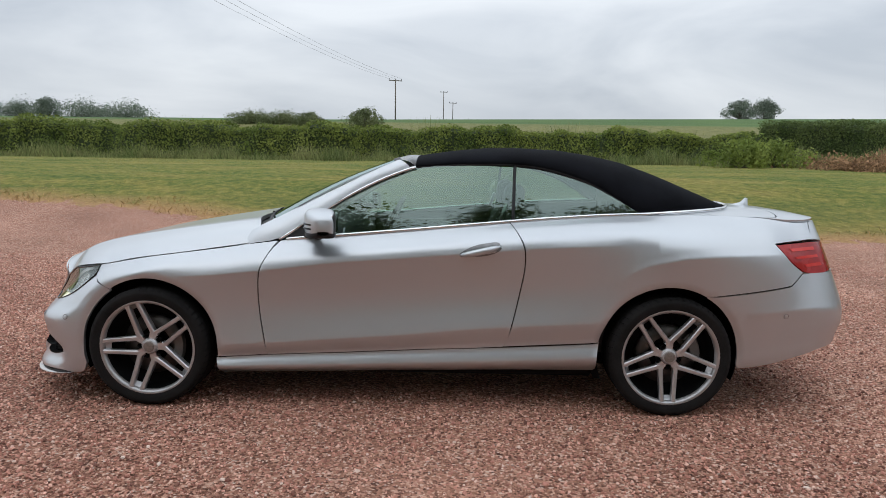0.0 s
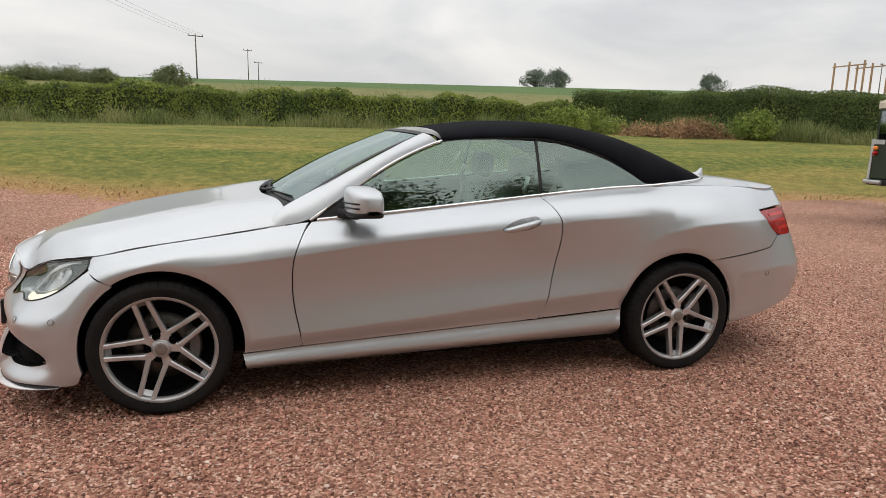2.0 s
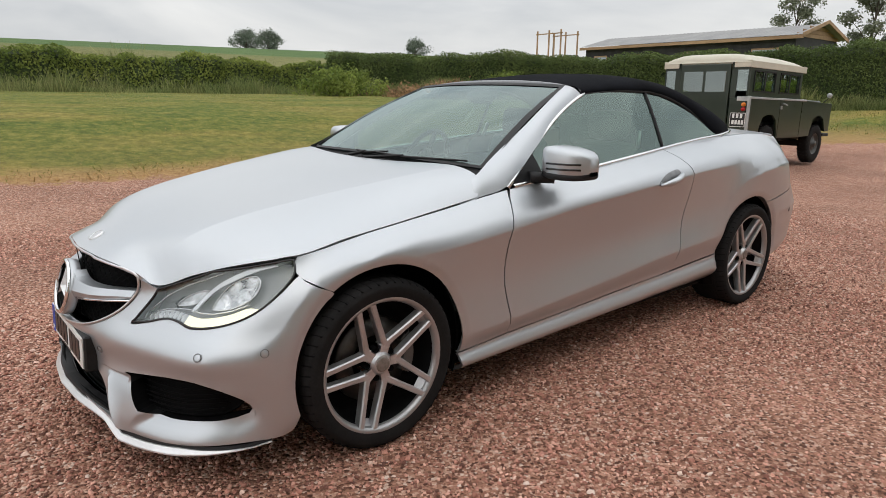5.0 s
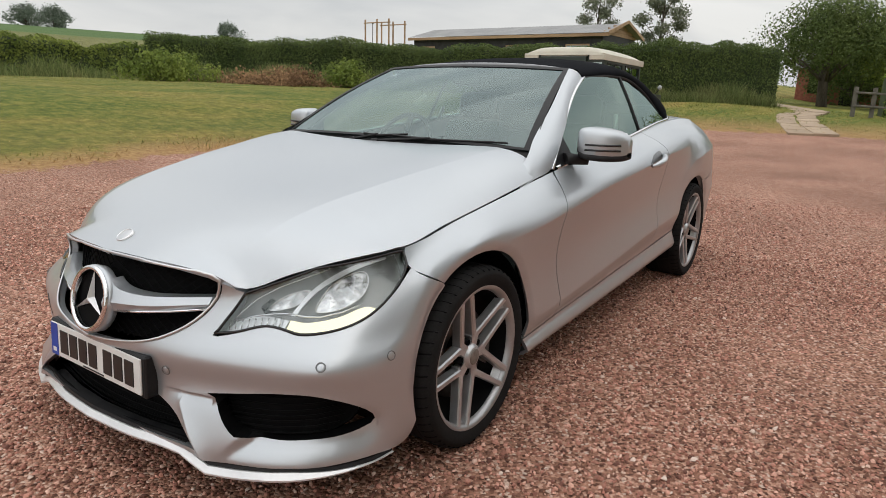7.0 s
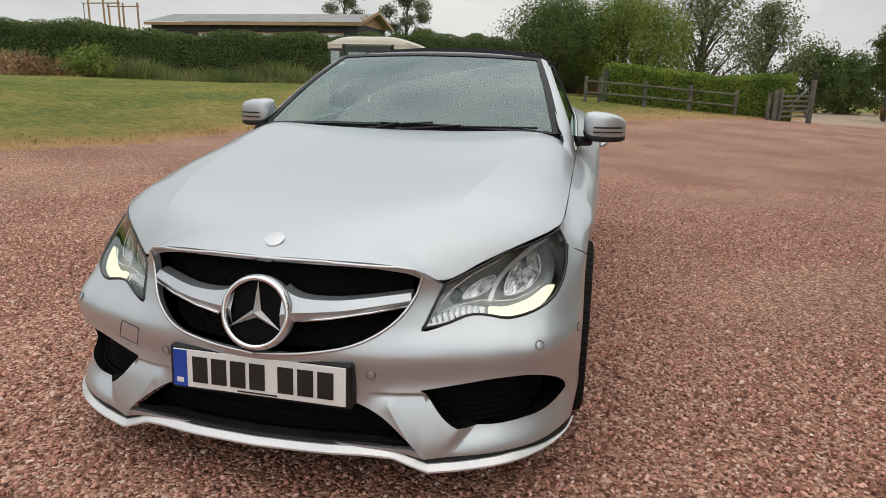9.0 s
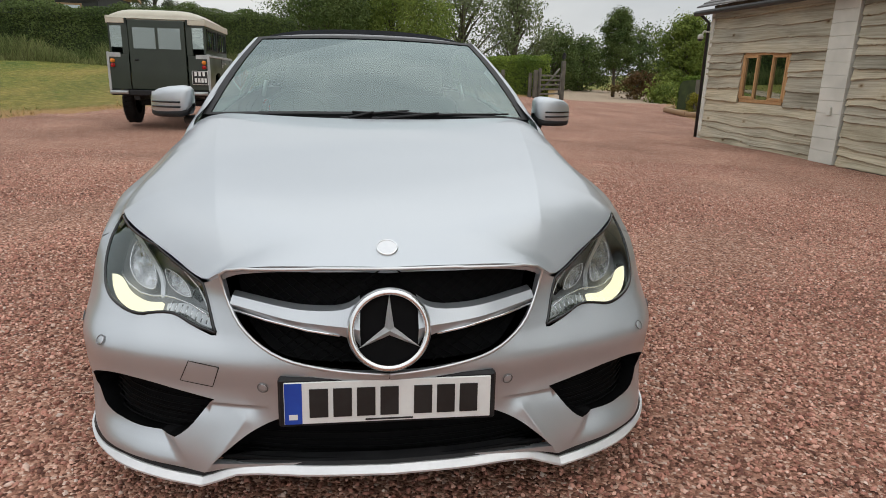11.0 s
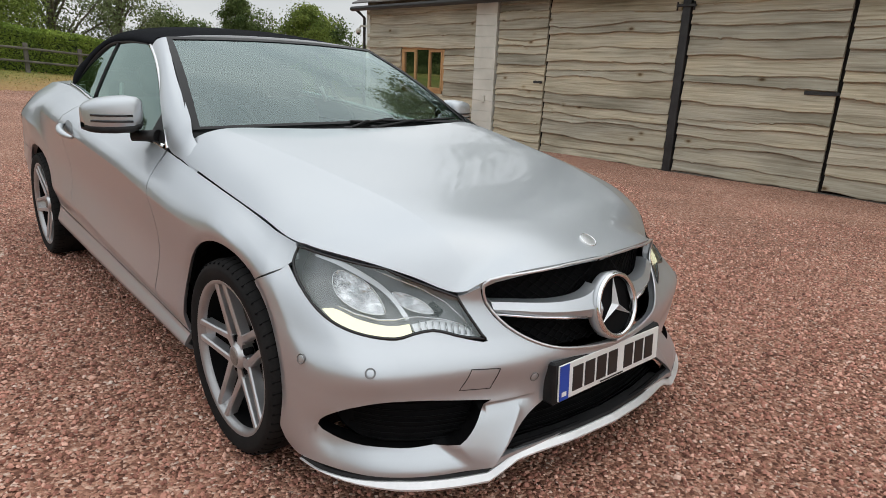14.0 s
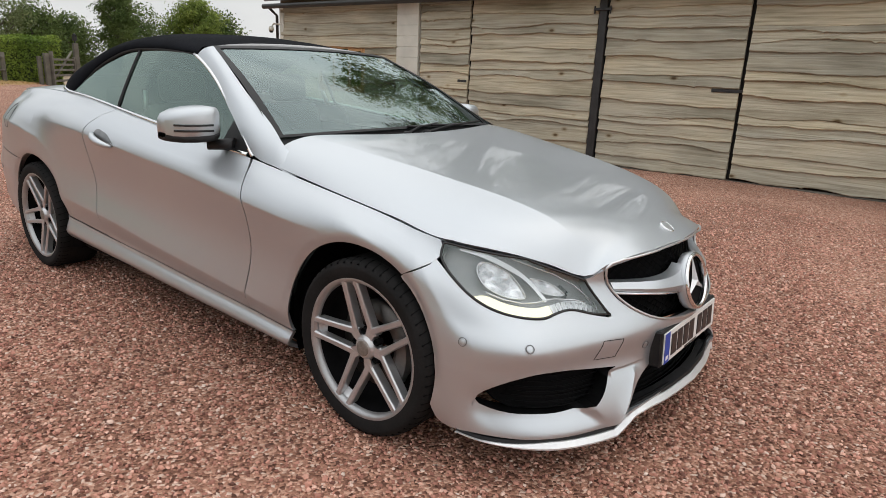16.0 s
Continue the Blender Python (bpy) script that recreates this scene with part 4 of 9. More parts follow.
def make_fence():
    f = thing("post_and_rail_fence", label="weathered timber post and rail fence before the laurel hedge", category="fence")
    pts = [(23.65, -0.55), (23.75, -1.1), (24.1, -2.88), (24.5, -4.66), (24.85, -6.45), (25.1, -7.75)]
    for x, y in pts:
        z = float(zg(x, y))
        part("post", box_bm(x - 0.06, x + 0.06, y - 0.07, y + 0.07, z - 0.2, z + 1.05, 0.012), M_wood_fence, f)
    for (x0, y0), (x1, y1) in zip(pts, pts[1:-1]):
        for h in (0.42, 0.86):
            z0, z1 = float(zg(x0, y0)) + h, float(zg(x1, y1)) + h
            bm = tube_bm([(x0 - 0.08, y0, z0), (x1 - 0.08, y1, z1)], 0.055, 4)
            part("rail", bm, M_wood_fence, f)
    def gate(x, y, turn, label):
        g = thing("field_gate", pose(x, y, float(zg(x, y)), 0, 0, turn), label, "gate")
        part("hanging_stile", box_bm(-0.05, 0.05, -0.06, 0.06, 0.0, 1.28, 0.01), M_wood_fence, g)
        part("closing_stile", box_bm(2.1, 2.2, -0.05, 0.05, 0.1, 1.08, 0.01), M_wood_fence, g)
        for k in range(5):
            part("bar", box_bm(0.03, 2.12, -0.02, 0.02, 0.14 + k * 0.2, 0.22 + k * 0.2, 0.006), M_wood_fence, g)
        return g

    g = gate(25.0, -8.15, -42, "open five-bar timber field gate at the drive")
    part("brace", tube_bm([(0.05, 0.03, 0.2), (2.1, 0.03, 1.3)], 0.045, 4), M_wood_fence, g)
    g = gate(20.7, -13.25, -68, "open five-bar timber field gate before a laurel hedge")
    part("brace", tube_bm([(0.05, 0.03, 1.22), (0.62, 0.03, 0.9)], 0.04, 4), M_wood_fence, g)
    part("brace", tube_bm([(0.05, 0.03, 0.2), (1.3, 0.03, 0.98)], 0.035, 4), M_wood_fence, g)
    p = thing("gate_post", pose(26.7, -9.75, float(zg(26.7, -9.75))), "tall timber gate post with a lantern on top", "gate post")
    part("post", box_bm(-0.09, 0.09, -0.09, 0.09, -0.2, 1.75, 0.015), M_wood_fence, p)
    lan = tube_bm([(0, 0, 1.75), (0, 0, 1.85)], 0.03, 8)
    box_bm(-0.07, 0.07, -0.07, 0.07, 1.85, 2.05, 0.01, lan)
    tube_bm([(0, 0, 2.05), (0, 0, 2.15)], [0.1, 0.01], 8, lan)
    part("lantern", lan, M_black_metal, p)
    q = thing("gate_post", pose(25.0, -8.1, float(zg(25, -8.1))), "timber post on which the field gate hangs", "gate post")
    part("post", box_bm(-0.1, 0.1, 0.06, 0.22, -0.2, 1.2, 0.015), M_wood_fence, q)


make_fence()


def make_path():
    p = thing("garden_path", label="pale stone slab path winding over the grass", category="path", kind="structure")
    line = np.array([(17.0, -0.1), (19.5, 0.6), (22.0, 1.0), (24.5, 0.8), (27, 1.5), (30, 3.0), (34, 4.2)])
    cum = np.concatenate([[0], np.cumsum(np.hypot(*(line[1:] - line[:-1]).T))])
    r = random.Random(5)
    s = 0.0
    while s < cum[-1] - 0.8:
        ln = r.uniform(0.6, 0.95)
        x, y = np.interp(s + ln / 2, cum, line[:, 0]), np.interp(s + ln / 2, cum, line[:, 1])
        x2, y2 = np.interp(s + ln / 2 + 0.1, cum, line[:, 0]), np.interp(s + ln / 2 + 0.1, cum, line[:, 1])
        a = math.degrees(math.atan2(y2 - y, x2 - x))
        rise = math.degrees(math.atan2(float(zg(x2, y2)) - float(zg(x, y)), 0.1))
        for o in (-0.31, 0.31):
            w = 0.6 + r.uniform(-0.1, 0.04)
            z = float(zg(x, y)) + 0.05
            part("slab", box_bm(-ln / 2 + 0.015, ln / 2 - 0.015, o - w / 2, o + w / 2, -0.06, 0.02 + r.uniform(-0.008, 0.008), 0.008), M_path, p, m=pose(x, y, z, r.uniform(-0.4, 0.4), -rise, a + r.uniform(-2, 2)))
        s += ln
    k = thing("bed_edging", label="timber and stone edging of a raised bed by the barn", category="edging")
    for (x0, y0), (x1, y1) in (((18.2, -11.6), (20.6, -12.0)), ((18.2, -11.6), (16.4, -12.4)), ((20.6, -12.0), (22.4, -13.2))):
        z = float(zg(x0, y0))
        part("sleeper", tube_bm([(x0, y0, z + 0.1), (x1, y1, z + 0.12)], 0.12, 4), M_wood_new, k)


make_path()


# ---- brush pile, poles ----
def make_brush():
    n = 1500
    c = np.array([13.8, 17.6])
    x = c[0] + rng.normal(size=n) * 0.75 + 0.2
    y = c[1] + rng.normal(size=n) * 0.55 - 0.35 * (x - c[0])
    h = np.clip(0.62 + 0.22 * np.sin(x * 3.1) - np.abs(x - c[0] - 0.6) * 0.2, 0.1, 1) * rng.uniform(0, 1, n)
    C = np.stack([x, y, zg(x, y) + h * 0.85], 1)
    V = leaves(C, rng.normal(size=(n, 3)), 0.62, 0.035, 1.0)
    C2 = C[rng.integers(0, n, 2600)] + rng.normal(size=(2600, 3)) * np.array([0.25, 0.2, 0.12])
    V2 = leaves(C2, rng.normal(size=(2600, 3)), 0.13, 0.5, 1.0)
    tagged(new("brush_pile", fast_mesh("brush_pile", np.concatenate([V, V2]), 4, M_twig)), "heap of dead brown cut branches on the lawn", "brush pile", kind="stuff")
    for i, (x, y, w) in enumerate(((10.5, 19.6, 1.5), (16.6, 16.4, 1.4), (12.2, 20.8, 1.6))):
        tree("weed_clump", x, y, 0.9, w, 2200, 0.13, M_leaf_tree, "clump of green weeds beside the brush pile", 0.03, 0.0, 70 + i, 12)


make_brush()


def power_pole(x, y, h, label):
    z = float(zg(x, y))
    p = thing("power_pole", pose(x, y, z, 0, 0, 25), label, "power pole", "power poles")
    part("pole", tube_bm([(0, 0, -0.5), (0, 0, h)], [0.14, 0.1], 8), M_pole, p)
    part("crossarm", box_bm(-1.3, 1.3, -0.06, 0.06, h - 0.25, h - 0.1, 0.01), M_pole, p)
    for k in (-1.2, 0, 1.2):
        part("insulator", lathe_bm([(0.0, 0.3), (0.06, 0.28), (0.07, 0.1), (0.04, 0.0)], 8, "z"), M_black_metal, p, m=pose(k, 0, h - 0.1))


POLES = ((-11.7, 120, 7.5), (-4.6, 203, 8.6), (-1.7, 207, 5.4))
for x, y, h in POLES:
    power_pole(x, y, h, "wooden power pole with a crossarm in the green field")
power_pole(150, 130, 9.0, "wooden power pole beyond the hedge")
wires = bmesh.new()
W0 = (-30, 30, 19.5)
for k in (-1.2, 0, 1.2):
    a = Vector((W0[0] + k, W0[1], W0[2]))
    b = Vector((POLES[0][0] + k, POLES[0][1], float(zg(*POLES[0][:2])) + POLES[0][2] + 0.15))
    tube_bm([a.lerp(b, f) - Vector((0, 0, 6 * f * (1 - f))) for f in (i / 10 for i in range(11))], 0.012, 4, wires)
tagged(part("power_line", wires, M_pole, None), "thin power lines running to the wooden pole", "power line")

# ---- car: materials ----
def paint_mat():
    """Silver metallic paint: a bright flake layer under clear lacquer, with faint dust low down in patches."""
    m = bpy.data.materials.new("silver_paint")
    t = nodes_of(m)
    N, L = t.nodes, t.links
    out = N.new("ShaderNodeOutputMaterial")
    b = N.new("ShaderNodeBsdfPrincipled")
    L.new(b.outputs[0], out.inputs[0])
    co = N.new("ShaderNodeTexCoord")
    fl = N.new("ShaderNodeTexNoise")
    fl.inputs["Scale"].default_value, fl.inputs["Detail"].default_value = 900, 2
    L.new(co.outputs["Object"], fl.inputs["Vector"])
    du = N.new("ShaderNodeTexNoise")
    du.inputs["Scale"].default_value, du.inputs["Detail"].default_value = 3.0, 6
    L.new(co.outputs["Object"], du.inputs["Vector"])
    mx = N.new("ShaderNodeMix")
    mx.data_type = "RGBA"
    mx.inputs[6].default_value, mx.inputs[7].default_value = (0.47, 0.497, 0.523, 1), (0.56, 0.588, 0.616, 1)
    L.new(fl.outputs["Fac"], mx.inputs[0])
    L.new(mx.outputs[2], b.inputs["Base Color"])
    b.inputs["Metallic"].default_value = 0.77
    rr = N.new("ShaderNodeMapRange")
    rr.inputs[3].default_value, rr.inputs[4].default_value = 0.36, 0.41
    L.new(du.outputs["Fac"], rr.inputs[0])
    L.new(rr.outputs[0], b.inputs["Roughness"])
    b.inputs["Coat Weight"].default_value = 0.65
    cr = N.new("ShaderNodeMapRange")
    cr.inputs[3].default_value, cr.inputs[4].default_value = 0.015, 0.06
    L.new(du.outputs["Fac"], cr.inputs[0])
    L.new(cr.outputs[0], b.inputs["Coat Roughness"])
    return m


M_paint = paint_mat()
M_chrome = surf("chrome", (0.75, 0.76, 0.77), (0.85, 0.85, 0.86), 6, 0.12, metal=1.0, bump=0, rough_var=0.05)
M_satin = surf("satin_silver", (0.6, 0.61, 0.62), (0.7, 0.7, 0.71), 6, 0.3, metal=0.9, bump=0, rough_var=0.06)
M_alloy = surf("alloy_grey", (0.47, 0.47, 0.48), (0.58, 0.58, 0.59), 9, 0.33, metal=0.7, bump=0.05, fine=200, rough_var=0.08)
M_rim = surf("rim_grey", (0.33, 0.33, 0.335), (0.43, 0.43, 0.435), 9, 0.35, metal=0.65, bump=0.05, fine=200, rough_var=0.08)
# darker than the body paint, for the shade in the handle cups
M_cup_shade = surf("recess_shade_grey", (0.16, 0.165, 0.17), (0.24, 0.245, 0.25), 20, 0.35, metal=0.6, bump=0)
M_cap = surf("centre_cap", (0.2, 0.185, 0.17), (0.3, 0.28, 0.26), 60, 0.45, metal=0.6, bump=0.3, fine=200)
M_alloy_in = surf("alloy_dark", (0.09, 0.09, 0.09), (0.16, 0.155, 0.15), 9, 0.5, metal=0.6, bump=0.1)
M_tyre = surf("tyre_rubber", (0.008, 0.008, 0.008), (0.019, 0.018, 0.018), 7, 0.85, bump=0.25, fine=120, bump_dist=0.003, spec=0.15)
M_blackp = surf("black_plastic", (0.008, 0.008, 0.009), (0.018, 0.018, 0.019), 20, 0.5, bump=0.15, fine=220, bump_dist=0.002, spec=0.3)
M_gloss = surf("gloss_black", (0.006, 0.006, 0.007), (0.01, 0.01, 0.011), 20, 0.12, bump=0)
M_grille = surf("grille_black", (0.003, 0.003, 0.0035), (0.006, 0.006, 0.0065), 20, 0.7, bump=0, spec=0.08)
M_fabric = surf("soft_top_fabric", (0.0045, 0.005, 0.0065), (0.010, 0.011, 0.014), 5, 0.95, bump=0.6, fine=420, bump_dist=0.002, spec=0.05)
M_trimdark = surf("cabin_trim", (0.02, 0.02, 0.021), (0.045, 0.044, 0.043), 6, 0.7, bump=0.2, fine=150)
M_seat = surf("seat_leather", (0.03, 0.03, 0.031), (0.06, 0.058, 0.056), 6, 0.5, bump=0.25, fine=180)
M_glass = glass_mat("side_glass", (0.44, 0.57, 0.50), 0.0, 0.18, (0.70, 0.87, 0.81))
M_screen = glass_mat("windscreen_glass", (0.52, 0.62, 0.59), 0.0, 0.19, (0.72, 0.85, 0.84))
M_lens = glass_mat("lamp_cover", (0.93, 0.94, 0.95), 0.0, 0.10)
M_red = surf("red_lamp", (0.27, 0.003, 0.005), (0.42, 0.010, 0.010), 8, 0.25, bump=0.2, fine=120, coat=0.3, spec=0.3)
M_redlight = surf("bright_red_lamp", (0.62, 0.02, 0.018), (0.72, 0.05, 0.035), 30, 0.2, bump=0.2, fine=200)
M_disc = surf("brake_disc", (0.07, 0.065, 0.06), (0.13, 0.12, 0.115), 10, 0.4, metal=0.8, bump=0.1)
M_plate_w = surf("plate_white", (0.72, 0.72, 0.7), (0.8, 0.8, 0.78), 8, 0.4, bump=0)
M_plate_b = surf("plate_blue", (0.01, 0.05, 0.35), (0.015, 0.07, 0.42), 8, 0.4, bump=0)
M_plate_k = surf("plate_black", (0.01, 0.01, 0.01), (0.02, 0.02, 0.02), 8, 0.4, bump=0)
M_lampin = surf("lamp_housing", (0.15, 0.15, 0.155), (0.24, 0.24, 0.245), 12, 0.35, metal=0.5, bump=0.1)
M_orange = surf("orange_lens", (0.7, 0.2, 0.02), (0.8, 0.28, 0.04), 20, 0.25, bump=0.1)
M_alloy_hi = surf("bright_silver", (0.66, 0.665, 0.67), (0.78, 0.78, 0.785), 8, 0.34, metal=0.5, bump=0, rough_var=0.06)
# bright and dark patches in the colour imitate broken-up reflections
M_bowl = surf("reflector_bowl", (0.12, 0.12, 0.125), (0.85, 0.85, 0.86), 26, 0.16, metal=0.95, bump=0.6, fine=28, bump_dist=0.02)
M_drl = bpy.data.materials.new("daytime_light")
_t = nodes_of(M_drl)
_o, _e = _t.nodes.new("ShaderNodeOutputMaterial"), _t.nodes.new("ShaderNodeEmission")
_e.inputs[0].default_value, _e.inputs[1].default_value = (1.0, 0.94, 0.62, 1), 1.05
_t.links.new(_e.outputs[0], _o.inputs[0])

# ---- car: the body's surface, a net of feature lines ----
# rows from the underside to the bonnet line and belt; front columns by half-width, then by length, then round the tail
FW = (0.0, 0.2, 0.33, 0.44, 0.56, 0.68, 0.78, 0.85)
FRONT = [  # height, then where the nose stands at each half-width
    (0.150, (-2.225, -2.212, -2.190, -2.165, -2.125, -2.065, -1.975, -1.835)),
    (0.210, (-2.222, -2.210, -2.190, -2.165, -2.128, -2.070, -1.980, -1.840)),
    (0.290, (-2.190, -2.182, -2.166, -2.145, -2.105, -2.047, -1.960, -1.832)),
    (0.370, (-2.188, -2.178, -2.155, -2.119, -2.074, -2.021, -1.950, -1.838)),
    (0.455, (-2.213, -2.195, -2.163, -2.125, -2.077, -2.026, -1.965, -1.845)),
    (0.530, (-2.197, -2.172, -2.126, -2.072, -2.015, -1.955, -1.880, -1.765)),
    (0.610, (-2.172, -2.147, -2.090, -2.030, -1.945, -1.862, -1.775, -1.665)),
    (0.695, (-2.140, -2.122, -2.085, -2.035, -1.925, -1.810, -1.680, -1.560)),
]
FRONT_TOP = (0.702, 0.700, 0.692, 0.675, 0.690, 0.712, 0.736, 0.757)
SX = (-1.72, -1.55, -1.38, -1.2, -1.0, -0.7, -0.35, 0.0, 0.35, 0.7, 1.0, 1.2, 1.38, 1.56, 1.72, 1.9)
SIDE = [  # x keys, heights, half-widths of each row
    ((-1.72, -1.0, 0.0, 1.0, 1.72, 1.9), (0.150, 0.165, 0.195, 0.215, 0.215, 0.235), (0.850, 0.800, 0.800, 0.805, 0.845, 0.830)),
    ((-1.72, -1.0, 0.0, 1.0, 1.72, 1.9), (0.210, 0.215, 0.250, 0.290, 0.290, 0.305), (0.868, 0.884, 0.886, 0.886, 0.872, 0.850)),
    ((-1.72, -1.0, -0.7, 0.5, 1.0, 1.72, 1.9), (0.290, 0.272, 0.292, 0.357, 0.385, 0.38, 0.39), (0.872, 0.866, 0.865, 0.866, 0.868, 0.874, 0.855)),
    ((-1.72, -1.0, -0.74, 0.0, 0.48, 1.0, 1.72, 1.9), (0.370, 0.345, 0.36, 0.42, 0.468, 0.495, 0.49, 0.49), (0.872, 0.888, 0.888, 0.888, 0.888, 0.888, 0.880, 0.862)),
    ((-1.72, -1.38, -1.0, -0.4, 0.0, 0.6, 1.0, 1.38, 1.72, 1.9), (0.455, 0.55, 0.53, 0.57, 0.60, 0.64, 0.66, 0.68, 0.62, 0.60), (0.872, 0.892, 0.880, 0.868, 0.866, 0.867, 0.875, 0.893, 0.884, 0.862)),
    ((-1.72, -1.55, -1.38, -1.125, -0.755, -0.34, 0.24, 0.61, 0.9, 1.21, 1.38, 1.6, 1.9), (0.54, 0.635, 0.705, 0.705, 0.744, 0.795, 0.843, 0.879, 0.893, 0.905, 0.885, 0.865, 0.81),
     (0.862, 0.876, 0.887, 0.891, 0.893, 0.894, 0.894, 0.892, 0.882, 0.878, 0.897, 0.890, 0.842)),
    ((-1.72, -1.55, -1.38, -1.0, -0.7, 0.0, 0.6, 1.0, 1.3, 1.6, 1.9), (0.63, 0.69, 0.75, 0.785, 0.820, 0.885, 0.955, 0.985, 0.985, 0.975, 0.945), (0.848, 0.858, 0.860, 0.862, 0.866, 0.862, 0.842, 0.812, 0.818, 0.812, 0.780)),
    ((-1.72, -1.55, -1.38, -1.2, -1.0, -0.7, -0.35, 0.0, 0.35, 0.7, 1.0, 1.25, 1.56, 1.72, 1.9), (0.738, 0.760, 0.790, 0.815, 0.843, 0.886, 0.915, 0.947, 0.980, 1.012, 1.032, 1.042, 1.048, 1.046, 1.036),
     (0.782, 0.787, 0.790, 0.791, 0.792, 0.794, 0.787, 0.775, 0.762, 0.738, 0.706, 0.682, 0.672, 0.670, 0.660)),
]
SKEW = (0.0, 0.0, 0.0, 0.0, 0.0, 0.03, 0.13, 0.24)
REAR = [  # round the tail: height, then x and half-width at five stations
    (0.250, (2.08, 2.22, 2.32, 2.375, 2.39), (0.775, 0.68, 0.52, 0.27, 0.0)),
    (0.330, (2.12, 2.28, 2.38, 2.43, 2.445), (0.800, 0.70, 0.53, 0.27, 0.0)),
    (0.410, (2.13, 2.30, 2.40, 2.455, 2.47), (0.805, 0.71, 0.535, 0.27, 0.0)),
    (0.500, (2.14, 2.32, 2.42, 2.475, 2.49), (0.808, 0.715, 0.54, 0.27, 0.0)),
    (0.590, (2.13, 2.31, 2.41, 2.465, 2.48), (0.806, 0.71, 0.535, 0.27, 0.0)),
    (0.760, (2.09, 2.25, 2.35, 2.41, 2.425), (0.775, 0.695, 0.525, 0.27, 0.0)),
    (0.900, (2.07, 2.20, 2.30, 2.36, 2.375), (0.735, 0.67, 0.51, 0.27, 0.0)),
    (1.015, (2.05, 2.17, 2.26, 2.31, 2.325), (0.645, 0.60, 0.48, 0.26, 0.0)),
]


def body_net():
    rows = []
    for r in range(8):
        z, xs = FRONT[r]
        wide = {5: (0.78, 0.846), 6: (0.775, 0.832), 7: (0.762, 0.786)}.get(r, (0.78, 0.85))
        row = [(xs[k], FW[k] if k < 6 else wide[k - 6], FRONT_TOP[k] if r == 7 else z) for k in range(8)]
        if r == 6:
            row[6], row[7] = (row[6][0], row[6][1], 0.624), (row[7][0], 0.838, 0.648)
        kx, kz, kw = SIDE[r]
        for i, x in enumerate(SX):
            xs2 = x + SKEW[r] * max(0.0, 1 - i / 4.0)
            row.append((xs2, float(np.interp(xs2, kx, kw)), float(np.interp(xs2, kx, kz))))
        z, xs, ws = REAR[r]
        row += [(xs[k], ws[k], z) for k in range(5)]
        row = [(row[1][0], -row[1][1], row[1][2])] + row + [(row[-2][0], -row[-2][1], row[-2][2])]
        rows.append(row)
    A = np.array(rows)
    low, high = 2 * A[0] - A[1], 2 * A[-1] - A[-2]
    return np.concatenate([low[None], A, high[None]], 0)


NET = body_net()
NU, NV = NET.shape[1] - 3, NET.shape[0] - 3


def cr(t):
    t = np.asarray(t)[..., None]
    return np.concatenate([0.5 * (-t**3 + 2 * t**2 - t), 0.5 * (3 * t**3 - 5 * t**2 + 2), 0.5 * (-3 * t**3 + 4 * t**2 + t), 0.5 * (t**3 - t**2)], -1)


HAUNCH_X, HAUNCH_Z = (0.98, 1.03, 1.085, 1.15, 1.24, 1.41, 1.65, 1.9, 2.1), (0.45, 0.58, 0.696, 0.755, 0.803, 0.842, 0.86, 0.862, 0.85)
LEDGE_W, LEDGE_Z = (0.2, 0.33, 0.43, 0.455, 0.55, 0.66, 0.755, 0.80, 0.84, 0.86), (0.348, 0.349, 0.346, 0.344, 0.356, 0.367, 0.360, 0.335, 0.27, 0.24)
BRACE = ((0.335, 0.352), (0.478, 0.160))


def base_body(u, v):
    """The body's smooth skin at net place (u, v), as x, half-width, z."""
    u, v = np.clip(u, 0, NU - 1e-6), np.clip(v, 0, NV - 1e-6)
    i, j = u.astype(int), v.astype(int)
    a, b = cr(u - i), cr(v - j)
    P = np.zeros((*u.shape, 3))
    for p in range(4):
        for q in range(4):
            P += (a[..., p] * b[..., q])[..., None] * NET[j + q, i + p]
    return P


